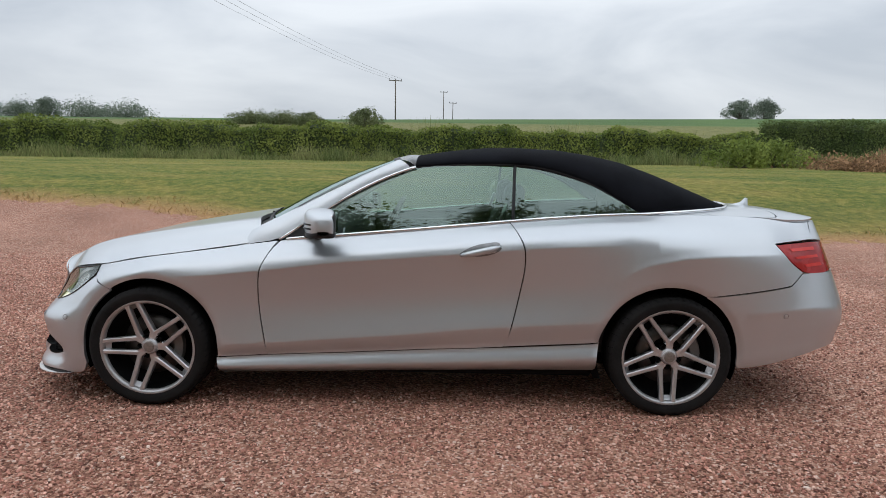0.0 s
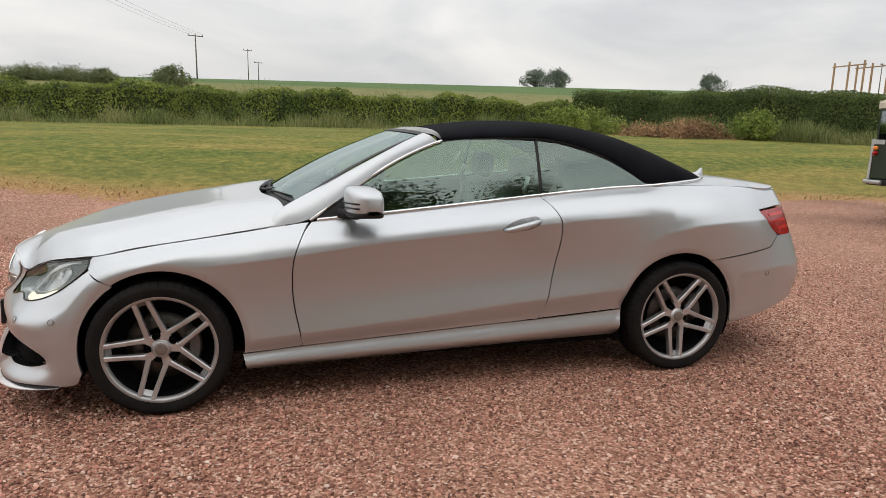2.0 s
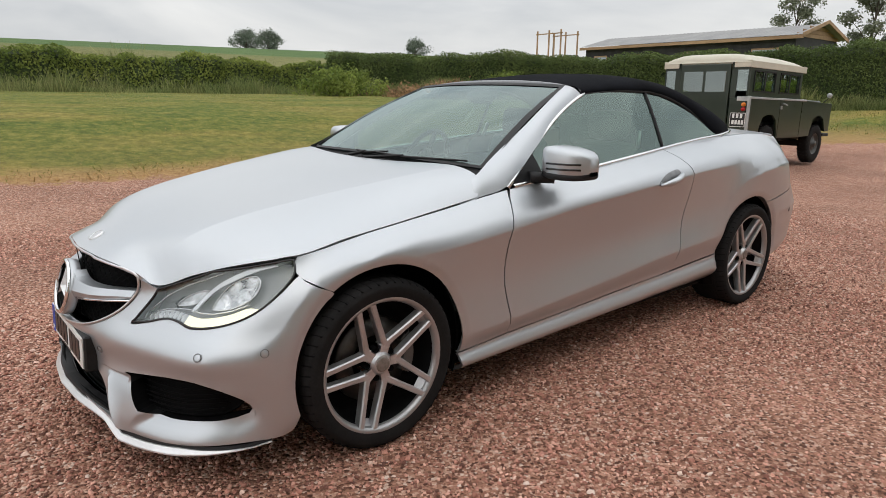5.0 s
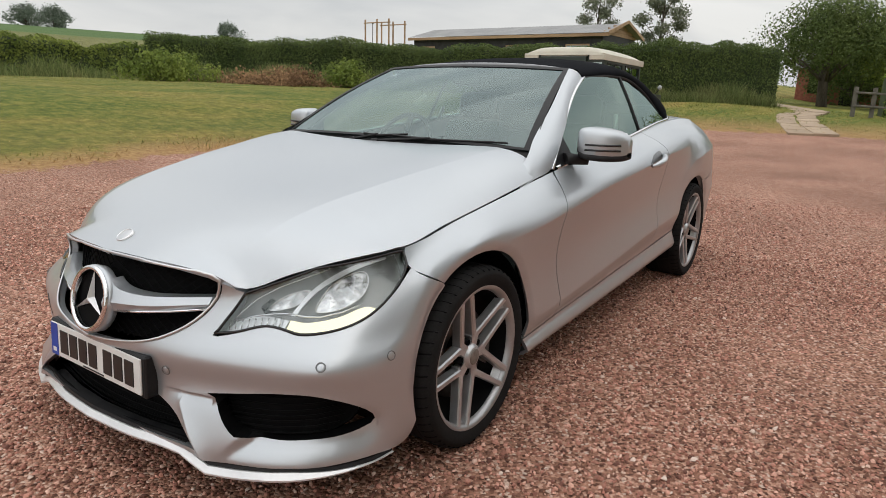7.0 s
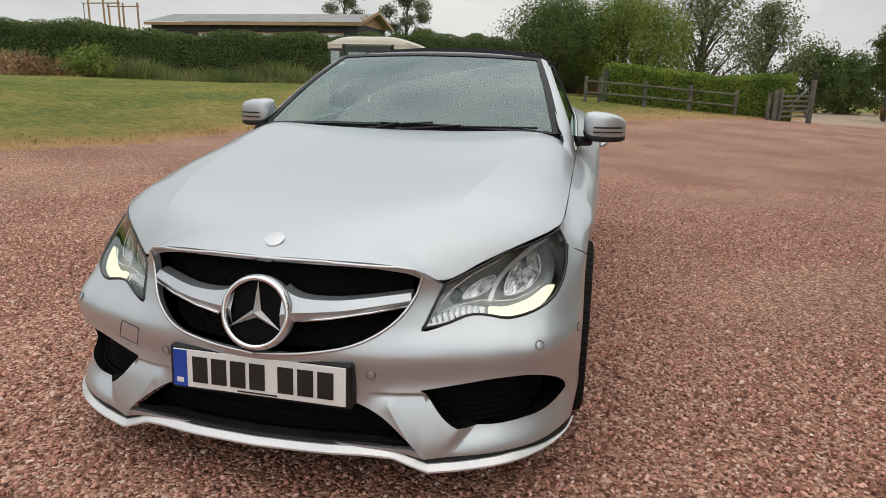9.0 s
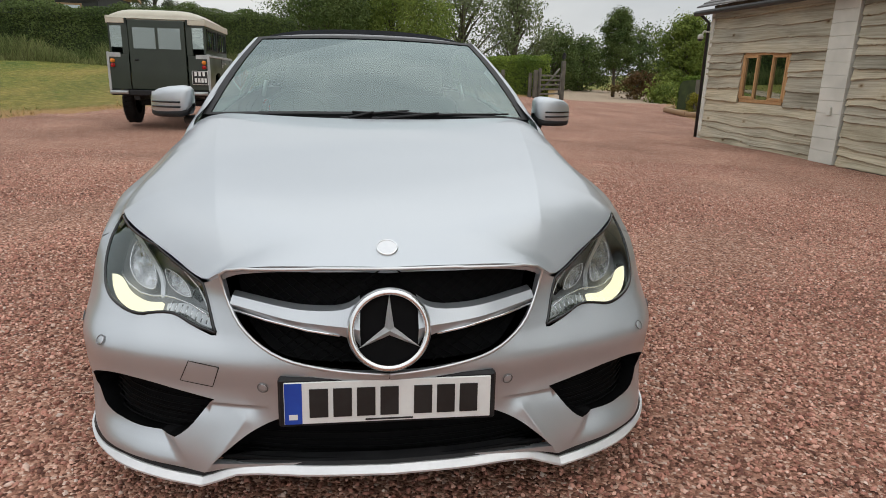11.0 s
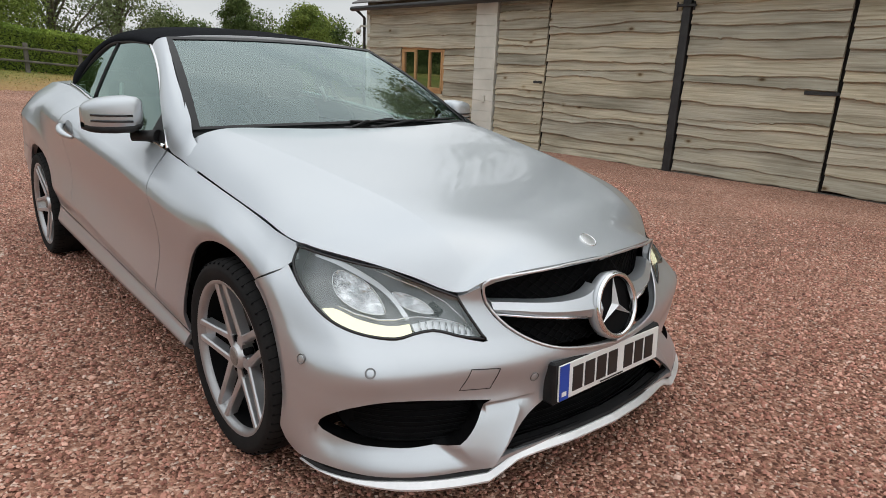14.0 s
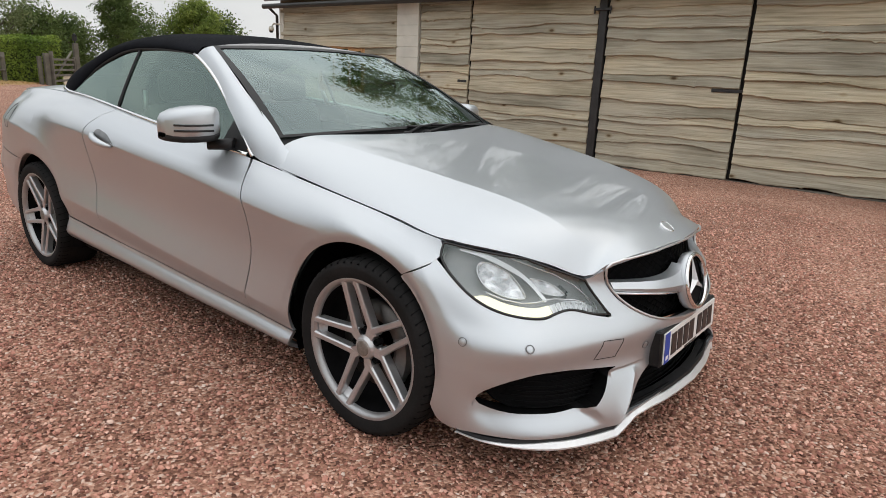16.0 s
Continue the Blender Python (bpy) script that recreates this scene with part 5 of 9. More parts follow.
def body(u, v):
    """The skin with its creases, ledges and lips."""
    u, v = np.clip(u, 0, NU - 1e-6), np.clip(v, 0, NV - 1e-6)
    P = base_body(u, v)
    # two creases along the flank, the upper one under the shoulder, the lower one above the sill
    d = v - 5
    P[..., 1] += 0.014 * np.interp(u, (10.6, 12.2, 17.4, 18.7), (0, 1, 1, 0)) * np.exp(-np.where(d > 0, d / 0.5, -d / 0.36))
    d = np.abs(v - 3)
    P[..., 1] += 0.009 * np.interp(u, (11.9, 12.7, 17.2, 18.4), (0.3, 1, 1, 0.2)) * np.exp(-d / 0.4)
    # the arc over the rear wheel, an edge that rises from behind the door and runs back to the lamp
    x, z = P[..., 0].copy(), P[..., 2].copy()
    steep = np.interp(x, (1.0, 1.09, 1.2, 1.4), (0.35, 0.5, 0.8, 1.0))
    below = (np.interp(x, HAUNCH_X, HAUNCH_Z) - z) * steep
    side = smooth01((x - 0.95) / 0.4) * np.interp(u, (17, 17.5, 23, 24.6), (0, 1, 1, 0)) * smooth01((z - 0.5) / 0.16)
    P[..., 1] += side * (0.015 * np.exp(-np.where(below < 0, -below / 0.05, below / 0.06)) + 0.006 * smooth01(below / 0.1 + 0.5))
    # the edge along the rear bumper
    above = z - np.interp(x, (1.7, 2.1, 2.5), (0.556, 0.577, 0.585))
    P[..., 1] += 0.008 * np.interp(u, (21.5, 22.6, 24.5, 26), (0, 1, 1, 0)) * np.exp(-np.abs(above) / 0.05)
    # the wheel arches' turned-in lips
    for cx in (-1.356, 1.366):
        r = np.hypot(x - cx, z - 0.325) - 0.362
        P[..., 1] -= 0.011 * np.where(r < 0.034, (1 - np.clip(r / 0.034, 0, 1)) ** 1.5, 0) * smooth01((z - 0.25) / 0.1) * np.clip((u - 7.5) / 1.0, 0, 1) * np.clip(24 - u, 0, 1)
    # bumper: an overhanging ledge from the plate along the top of the side intakes
    w, z = P[..., 1].copy(), P[..., 2].copy()
    nose = np.clip((8.2 - u) / 0.8, 0, 1)
    up = z - np.interp(w, LEDGE_W, LEDGE_Z)
    span = smooth01((w - 0.29) / 0.09) * smooth01((0.86 - w) / 0.07) * nose
    P[..., 0] += 0.020 * span * smooth01(-up / 0.010) * np.exp(np.minimum(up, 0) / 0.06)
    # the brace's edge beside the mouth, running down and out to the splitter
    ln = math.hypot(BRACE[1][0] - BRACE[0][0], BRACE[1][1] - BRACE[0][1])
    tx, tz = (BRACE[1][0] - BRACE[0][0]) / ln, (BRACE[1][1] - BRACE[0][1]) / ln
    along, off = ((w - BRACE[0][0]) * tx + (z - BRACE[0][1]) * tz) / ln, -(w - BRACE[0][0]) * tz + (z - BRACE[0][1]) * tx
    P[..., 0] -= 0.016 * np.exp(-np.abs(off) / 0.03) * smooth01(along * 4) * smooth01((1.2 - along) * 5) * nose
    # the shelf under each side intake, leaning back from the splitter
    valley = np.interp(z, (0.16, 0.245, 0.37), (0.480, 0.552, 0.44))
    P[..., 0] += 0.042 * smooth01((z - 0.168) / 0.08) * smooth01((0.35 - z) / 0.08) * smooth01((w - valley) / 0.05) * smooth01((0.87 - w) / 0.06) * nose
    return P


FLANK_EDGES = [(x, 0.88, float(np.interp(x, HAUNCH_X, HAUNCH_Z)) + o) for x in np.arange(1.08, 1.98, 0.02) for o in (-0.04, -0.02, -0.008, 0.0, 0.008, 0.02, 0.04)]
FLANK_EDGES += [(x, 0.86, float(np.interp(x, (1.7, 2.1, 2.5), (0.556, 0.577, 0.585))) + o) for x in np.arange(1.76, 2.14, 0.02) for o in (-0.03, -0.012, 0.0, 0.012, 0.03)]
FLANK_EDGES += [(cx + r * math.cos(a), 0.88, 0.325 + r * math.sin(a)) for cx in (-1.356, 1.366) for a in np.linspace(0, math.pi, 60) for r in (0.372, 0.382, 0.392, 0.402)]
CREASE = [(a, b) for b in (4.7, 4.82, 4.91, 4.965, 5.0, 5.035, 5.09, 5.18, 5.3) for a in np.arange(10.6, 18.8, 0.12)] + [(a, b) for b in (2.78, 2.9, 2.96, 3.0, 3.04, 3.1, 3.22) for a in np.arange(11.9, 18.4, 0.12)]


_gu, _gv = np.meshgrid(np.linspace(0, NU, 560), np.linspace(0, NV, 170))
_gp = base_body(_gu.ravel(), _gv.ravel())


def on_body(targets, weight=(1, 1, 1)):
    """Net places nearest to targets (x, half-width, z), by the weighted axes."""
    w = np.array(weight, float)
    res = []
    for t in targets:
        d = ((_gp - np.array(t)) * w) ** 2
        k = int(d.sum(1).argmin())
        u, v = _gu.ravel()[k], _gv.ravel()[k]
        for _ in range(6):
            p = base_body(np.array([u, u + 1e-3, u]), np.array([v, v, v + 1e-3]))
            J = np.stack([(p[1] - p[0]), (p[2] - p[0])], 1) / 1e-3 * w[:, None]
            e = (np.array(t) - p[0]) * w
            du = np.linalg.lstsq(J, e, rcond=None)[0]
            u, v = u + float(np.clip(du[0], -0.15, 0.15)), v + float(np.clip(du[1], -0.15, 0.15))
            u, v = min(max(u, 0), NU), min(max(v, 0), NV)
        res.append((u, v))
    return np.array(res)


CREASE = np.concatenate([CREASE, on_body(FLANK_EDGES, (1, 0.3, 1))])


def curve(points, step=0.02, closed=True, sharp=()):
    """Points joined by a smooth line, straight into those named sharp; resampled about every step."""
    P = np.array(points, float)
    n = len(P)
    out = []
    for i in range(n if closed else n - 1):
        p1, p2 = P[i], P[(i + 1) % n]
        p0 = P[(i - 1) % n] if (closed or i > 0) and i not in sharp else 2 * p1 - p2
        p3 = P[(i + 2) % n] if (closed or i < n - 2) and (i + 1) % n not in sharp else 2 * p2 - p1
        d = np.linalg.norm(p2 - p1)
        m = max(1, int(round(d / step)))
        # centripetal tangents keep short pieces beside long ones from looping
        d0, d2 = max(np.linalg.norm(p1 - p0), 1e-6), max(np.linalg.norm(p3 - p2), 1e-6)
        m1 = 0.5 * ((p2 - p1) / d + (p1 - p0) / d0) * d
        m2 = 0.5 * ((p2 - p1) / d + (p3 - p2) / d2) * d
        for k in range(m):
            t = k / m
            out.append((2 * t**3 - 3 * t**2 + 1) * p1 + (t**3 - 2 * t**2 + t) * m1 + (3 * t**2 - 2 * t**3) * p2 + (t**3 - t**2) * m2)
    if not closed:
        out.append(P[-1])
    return np.array(out)


def poly_inside(pts, poly):
    x, y = pts[:, 0], pts[:, 1]
    odd = np.zeros(len(pts), bool)
    Q = np.roll(poly, -1, 0)
    for (ax, ay), (bx, by) in zip(poly, Q):
        c = (ay > y) != (by > y)
        with np.errstate(divide="ignore", invalid="ignore"):
            odd ^= c & (x < (bx - ax) * (y - ay) / (by - ay + 1e-15) + ax)
    return odd


def edge_gap(pts, poly):
    Q = np.roll(poly, -1, 0)
    best = np.full(len(pts), 1e9)
    for a, b in zip(poly, Q):
        d = b - a
        t = np.clip(((pts - a) @ d) / (d @ d + 1e-15), 0, 1)
        best = np.minimum(best, np.linalg.norm(pts - a - t[:, None] * d, axis=1))
    return best


from mathutils.geometry import delaunay_2d_cdt


def skin(fn, outer, holes, scale, step=0.03, lift=0.0, flange=0.014, hole_flange=None, hole_dir=None, both=False, mirror=False, seam=False, name="panel", material=None, extra=None):
    """A panel of the surface fn(a, b) -> (x, half-width, z), bounded by outer and open at holes, with turned-in edges.
    scale: metres for one unit of a and of b. both: the two halves in one; mirror: the half at +y. seam: the edge at half-width 0 stays unturned."""
    S = np.array(scale)
    loops = [np.asarray(outer) * S] + [np.asarray(h) * S for h in holes]
    allb = np.concatenate(loops)
    lo, hi = loops[0].min(0), loops[0].max(0)
    g = np.stack(np.meshgrid(np.arange(lo[0], hi[0], step), np.arange(lo[1], hi[1], step)), -1).reshape(-1, 2)
    g[:, 0] += np.where((np.round((g[:, 1] - lo[1]) / step).astype(int) % 2) == 0, 0, step / 2)
    ok = poly_inside(g, loops[0])
    for h in loops[1:]:
        ok &= ~poly_inside(g, h)
    g = g[ok]
    if extra is not None:
        ex = np.array(extra) * S
        keep = poly_inside(ex, loops[0])
        for lp in loops:
            keep &= edge_gap(ex, lp) > step * 0.3
        ex = ex[keep]
        if len(ex):
            near = np.concatenate([np.sqrt(((c[:, None, :] - ex[None]) ** 2).sum(-1).min(1)) for c in np.array_split(g, max(1, len(g) // 400))])
            g = np.concatenate([g[near > step * 0.6], ex])
    for lp in loops:
        g = g[edge_gap(g, lp) > step * (0.45 if extra is None else 0.3)]
    V2 = np.concatenate([allb, g])
    E, o = [], 0
    for lp in loops:
        n = len(lp)
        E += [(o + i, o + (i + 1) % n) for i in range(n)]
        o += n
    vs, es, fs, ov, oe, of = delaunay_2d_cdt([Vector(p) for p in V2], E, [], 0, 1e-6)
    V2 = np.array([tuple(v) for v in vs])
    Fc = np.array([f for f in fs if len(f) == 3])
    cen = V2[Fc].mean(1)
    ok = poly_inside(cen, loops[0])
    for h in loops[1:]:
        ok &= ~poly_inside(cen, h)
    Fc = Fc[ok]
    A, B = V2[:, 0] / S[0], V2[:, 1] / S[1]
    P = fn(A, B)
    ea, eb = 2e-3 / S[0], 2e-3 / S[1]
    Nn = np.cross(fn(A + ea, B) - fn(A - ea, B), fn(A, B + eb) - fn(A, B - eb))
    Nn /= np.linalg.norm(Nn, axis=1, keepdims=True) + 1e-12
    # outward in (x, half-width, z): away from a point deep inside
    if np.mean(((P - np.array([0.2, -0.3, 0.3])) * Nn).sum(1)) < 0:
        Nn = -Nn
    P = P + Nn * lift
    # face winding to match
    fn_ = np.cross(P[Fc[:, 1]] - P[Fc[:, 0]], P[Fc[:, 2]] - P[Fc[:, 0]])
    flip = (fn_ * Nn[Fc].mean(1)).sum(1) < 0
    Fc[flip] = Fc[flip][:, ::-1]
    # turned-in edges
    cnt = {}
    for f in Fc:
        for a, b in ((f[0], f[1]), (f[1], f[2]), (f[2], f[0])):
            cnt[(a, b)] = 1
    FV, FN, FF, dark = [], [], [], []
    base = len(P)
    for (a, b) in cnt:
        if (b, a) in cnt:
            continue
        if seam and abs(P[a, 1]) < 2e-3 and abs(P[b, 1]) < 2e-3:
            continue
        depth, da, db = flange, -Nn[a], -Nn[b]
        if hole_flange:
            mid = ((V2[a] + V2[b]) / 2)[None]
            if edge_gap(mid, loops[0])[0] > 1e-4:
                depth = hole_flange
                if hole_dir is not None:
                    da = db = np.array(hole_dir)
        dark.append(depth is not flange)
        k = base + len(FV)
        fnrm = np.cross(P[b] - P[a], Nn[a])
        fnrm = fnrm / (np.linalg.norm(fnrm) + 1e-12)
        FV += [P[a], P[b], P[b] + db * depth, P[a] + da * depth]
        FN += [fnrm] * 4
        FF.append((k + 1, k, k + 3, k + 2))
    PV = np.concatenate([P, np.array(FV).reshape(-1, 3)])
    PN = np.concatenate([Nn, np.array(FN).reshape(-1, 3)])
    faces = [tuple(f) for f in Fc] + FF
    left = PV * np.array([1, -1, 1]), PN * np.array([1, -1, 1]), [f[::-1] for f in faces]
    right = PV, PN, faces
    if both:
        n = len(PV)
        V = np.concatenate([left[0], right[0]])
        N3 = np.concatenate([left[1], right[1]])
        F = left[2] + [tuple(i + n for i in f) for f in right[2]]
    else:
        V, N3, F = right if mirror else left
    me = bpy.data.meshes.new(name)
    me.from_pydata([tuple(p) for p in V], [], F)
    me.polygons.foreach_set("use_smooth", [True] * len(me.polygons))
    me.normals_split_custom_set_from_vertices([tuple(v) for v in N3])
    me.materials.append(material or M_paint)
    if hole_dir is not None:
        me.materials.append(M_grille)
        one = [0] * len(Fc) + [int(q) for q in dark]
        me.polygons.foreach_set("material_index", one * (2 if both else 1))
    me.update()
    return me


UV = (0.19, 0.09)


def shrink(poly, d):
    """Moves a closed outline inwards by d, in metres of the net."""
    P = np.asarray(poly) * np.array(UV)
    area = 0.5 * np.sum(P[:, 0] * np.roll(P[:, 1], -1) - np.roll(P[:, 0], -1) * P[:, 1])
    T = np.roll(P, -1, 0) - np.roll(P, 1, 0)
    T /= np.linalg.norm(T, axis=1, keepdims=True) + 1e-12
    Nn = np.stack([-T[:, 1], T[:, 0]], 1) * (1 if area > 0 else -1)
    return (P + Nn * d) / np.array(UV)


def arch(cx, start, end, r=0.362, n=26):
    return [(cx + r * math.cos(a), 0.89, 0.325 + r * math.sin(a)) for a in np.linspace(radians(start), radians(end), n)]


HALF = (-1, 1)
car = thing("convertible_car", label="silver two-door convertible car with a black fabric roof, parked on gravel", category="car")
XZ, WZ = (1, 0.02, 1), (0.02, 1, 1)


def side_panel(name, pts, parent=None, sharp=(), lab="", gap=0.0017, step=0.035, weight=XZ, holes=(), hole_flange=None, material=None):
    """A panel on both flanks from an outline in (x, half-width, z); returns the two objects."""
    uv = on_body(curve(pts, 0.025, True, sharp), weight)
    uv = shrink(uv, gap)
    obs = []
    for s in HALF:
        me = skin(body, uv, holes, UV, step, mirror=s > 0, name=name, material=material, hole_flange=hole_flange, extra=CREASE if len(pts) > 14 else None)
        obs.append(under(name, me, parent or car, lab))
    return obs


# shared lines: bonnet line, door gap, sill line, bumper seams
BON = [(-1.638, 0.779, 0.744), (-1.45, 0.79, 0.780), (-1.2, 0.791, 0.815), (-0.96, 0.792, 0.850), (-0.68, 0.794, 0.889)]
DOOR_F = [(-0.668, 0.8, 0.890), (-0.711, 0.87, 0.840), (-0.752, 0.87, 0.751), (-0.766, 0.88, 0.661), (-0.764, 0.88, 0.526), (-0.738, 0.87, 0.374), (-0.722, 0.87, 0.290)]
DOOR_R = [(0.511, 0.87, 0.355), (0.551, 0.87, 0.476), (0.590, 0.87, 0.642), (0.612, 0.88, 0.790), (0.607, 0.88, 0.878), (0.580, 0.86, 0.945), (0.540, 0.75, 0.999)]
BELT = [(0.2, 0.767, 0.966), (-0.2, 0.782, 0.929), (-0.5, 0.79, 0.903)]


def make_flank():
    # front wing
    wing = [(-1.662, 0.80, 0.705), BON[0], *BON[1:], *DOOR_F[1:], (-0.722, 0.87, 0.292), (-0.85, 0.87, 0.281), (-1.005, 0.87, 0.272), *arch(-1.356, -8, 124), (-1.606, 0.86, 0.650), (-1.648, 0.83, 0.675)]
    side_panel("front_wing", wing, sharp=(1, 5, 12, 13, 14, 15, 40, 41, 42))
    # sill
    sill = [(-1.005, 0.87, 0.268), (-0.722, 0.87, 0.288), (-0.3, 0.87, 0.310), (0.2, 0.87, 0.338), (0.511, 0.87, 0.352), (1.012, 0.87, 0.382), (1.000, 0.87, 0.30), (1.004, 0.83, 0.222), (0.5, 0.8, 0.218), (0, 0.8, 0.2), (-0.5, 0.8, 0.185), (-0.985, 0.81, 0.17), (-0.995, 0.87, 0.22)]
    side_panel("sill", sill, sharp=(0, 5, 7, 11))
    # door
    door = [*DOOR_F, (-0.705, 0.87, 0.266 + 0.025), (-0.35, 0.87, 0.309), (0.097, 0.87, 0.334), (0.40, 0.87, 0.348), (0.47, 0.87, 0.353), *DOOR_R, *BELT]
    doors = side_panel("door", door, sharp=(0, 18))
    # rear quarter, running from the door to the tail
    rear = [(0.515, 0.87, 0.357), *DOOR_R[1:], (0.9, 0.715, 1.025), (1.25, 0.682, 1.042), (1.56, 0.672, 1.047), (1.9, 0.66, 1.035), (2.06, 0.643, 1.013), (2.165, 0.60, 1.012), (2.155, 0.688, 0.93), (1.905, 0.80, 0.914), (1.985, 0.79, 0.825), (2.075, 0.79, 0.765),
            (1.992, 0.82, 0.697), (1.80, 0.85, 0.672), (1.60, 0.88, 0.648), *arch(1.366, 60, 172), (1.012, 0.87, 0.386)]
    side_panel("rear_wing", rear, sharp=(0, 6, 12, 13, 14, 16, 17, 19, 45, 46), weight=(1, 0.7, 1))
    return doors


DOORS = make_flank()


# ---- car: nose ----
GRILLE = [(-2.14, 0.0, 0.702), (-2.12, 0.2, 0.698), (-2.08, 0.34, 0.688), (-2.045, 0.408, 0.682), (-2.04, 0.424, 0.665), (-2.05, 0.412, 0.61), (-2.08, 0.372, 0.545), (-2.12, 0.29, 0.493), (-2.17, 0.15, 0.463), (-2.21, 0.0, 0.450)]
LAMP = [(-2.065, 0.433, 0.510), (-2.05, 0.446, 0.545), (-2.002, 0.477, 0.628), (-1.90, 0.57, 0.672), (-1.80, 0.655, 0.712), (-1.70, 0.73, 0.738), (-1.645, 0.772, 0.737), (-1.66, 0.80, 0.705),
        (-1.75, 0.815, 0.635), (-1.83, 0.795, 0.580), (-1.90, 0.745, 0.545), (-1.962, 0.660, 0.528), (-1.99, 0.607, 0.540), (-2.01, 0.565, 0.545), (-2.04, 0.49, 0.520)]
INTAKE = [(-2.112, 0.442, 0.352), (-2.09, 0.55, 0.366), (-2.03, 0.66, 0.378), (-1.95, 0.755, 0.372), (-1.89, 0.815, 0.335), (-1.868, 0.832, 0.285), (-1.90, 0.80, 0.255), (-1.99, 0.70, 0.238), (-2.04, 0.62, 0.237), (-2.05, 0.548, 0.246)]
MOUTH = [(-2.21, 0.0, 0.335), (-2.2, 0.2, 0.333), (-2.18, 0.27, 0.318), (-2.165, 0.34, 0.285), (-2.15, 0.42, 0.226), (-2.15, 0.448, 0.198), (-2.16, 0.41, 0.197), (-2.2, 0.2, 0.211), (-2.22, 0.0, 0.216)]


def nose_edges():
    """Net places along the ledge and the brace, for clean edges."""
    pts = []
    for w in np.arange(0.31, 0.45, 0.010):
        z = float(np.interp(w, LEDGE_W, LEDGE_Z))
        pts += [(-2.1, w, z + o) for o in (0.03, 0.015, 0.005, 0.0, -0.003, -0.0065, -0.010, -0.018)]
    a, b = np.array(BRACE[0]), np.array(BRACE[1])
    n = np.array([-(b - a)[1], (b - a)[0]]) / np.linalg.norm(b - a)
    for f in np.arange(0.2, 1.05, 0.05):
        for o in (-0.02, -0.008, 0.0, 0.008, 0.02):
            q = a + (b - a) * f + n * o
            pts.append((-2.1, q[0], q[1]))
    for z in np.arange(0.165, 0.25, 0.011):
        v = float(np.interp(z, (0.16, 0.245), (0.480, 0.552)))
        pts += [(-2.1, v + o, z) for o in (-0.01, 0.0, 0.012, 0.025, 0.038, 0.05)]
    return on_body(pts, (0.3, 1, 1))


def make_nose():
    out = [(-2.21, 0.0, 0.446), (-2.17, 0.15, 0.459), (-2.12, 0.292, 0.489), (-2.08, 0.376, 0.542), (-2.05, 0.416, 0.605), (-2.03, 0.428, 0.655), (-2.01, 0.465, 0.632)]
    lampside = [LAMP[2], LAMP[1], LAMP[0], LAMP[14], LAMP[13], LAMP[12], LAMP[11], LAMP[10], LAMP[9], LAMP[8], (-1.655, 0.81, 0.688)]
    tail = [(-1.648, 0.83, 0.6735), (-1.606, 0.86, 0.6485), *[(x, w, z) for x, w, z in arch(-1.356, 125, 196, n=14)], (-1.725, 0.855, 0.178), (-1.85, 0.845, 0.176)]
    low = [(-1.975, 0.78, 0.174), (-2.06, 0.68, 0.172), (-2.12, 0.56, 0.170), (-2.16, 0.47, 0.172), (-2.18, 0.40, 0.186), (-2.2, 0.2, 0.203), (-2.22, 0.0, 0.208)]
    pts = out + lampside + tail + low
    c = curve(pts, 0.022, True, (0, 5, 6, 7, 17, 18, 19, len(out) + len(lampside) + 15, len(pts) - 1))
    uv = on_body(c, (0.45, 1, 1))
    uv[np.abs(c[:, 1]) < 1e-6, 0] = 0.0
    hole1 = on_body(curve(INTAKE, 0.022, True, (0,)), (0.3, 1, 1))
    m = curve(MOUTH, 0.022, True, (0, 5, 8))
    mouth = on_body(m, (0.02, 1, 1))
    mouth[np.abs(m[:, 1]) < 1e-6, 0] = 0.0
    # the mouth meets the middle line, so it is taken out of the outline itself
    # outline runs top middle -> side -> bottom middle; go back up along the mouth
    ring = np.concatenate([uv, mouth[::-1]])
    me = skin(body, ring, [hole1], UV, 0.016, both=True, seam=True, hole_flange=0.07, hole_dir=(0.9, -0.43, 0.0), flange=0.02, name="front_bumper", extra=nose_edges())
    return under("front_bumper", me, car)


make_nose()

# ---- car: bonnet, boot, roof and glass ----
def smooth_line(xs, ys):
    """A shape-keeping cubic through keys."""
    x, y = np.array(xs, float), np.array(ys, float)
    h, d = np.diff(x), np.diff(y) / np.diff(x)
    m = np.zeros(len(x))
    m[0], m[-1] = d[0], d[-1]
    for i in range(1, len(x) - 1):
        if d[i - 1] * d[i] > 0:
            w1, w2 = 2 * h[i] + h[i - 1], h[i] + 2 * h[i - 1]
            m[i] = (w1 + w2) / (w1 / d[i - 1] + w2 / d[i])

    def f(q):
        q = np.asarray(q, float)
        i = np.clip(np.searchsorted(x, q) - 1, 0, len(h) - 1)
        t = np.clip((q - x[i]) / h[i], -0.5, 1.5)
        return (2 * t**3 - 3 * t**2 + 1) * y[i] + (t**3 - 2 * t**2 + t) * h[i] * m[i] + (3 * t**2 - 2 * t**3) * y[i + 1] + (t**3 - t**2) * h[i] * m[i + 1]
    return f


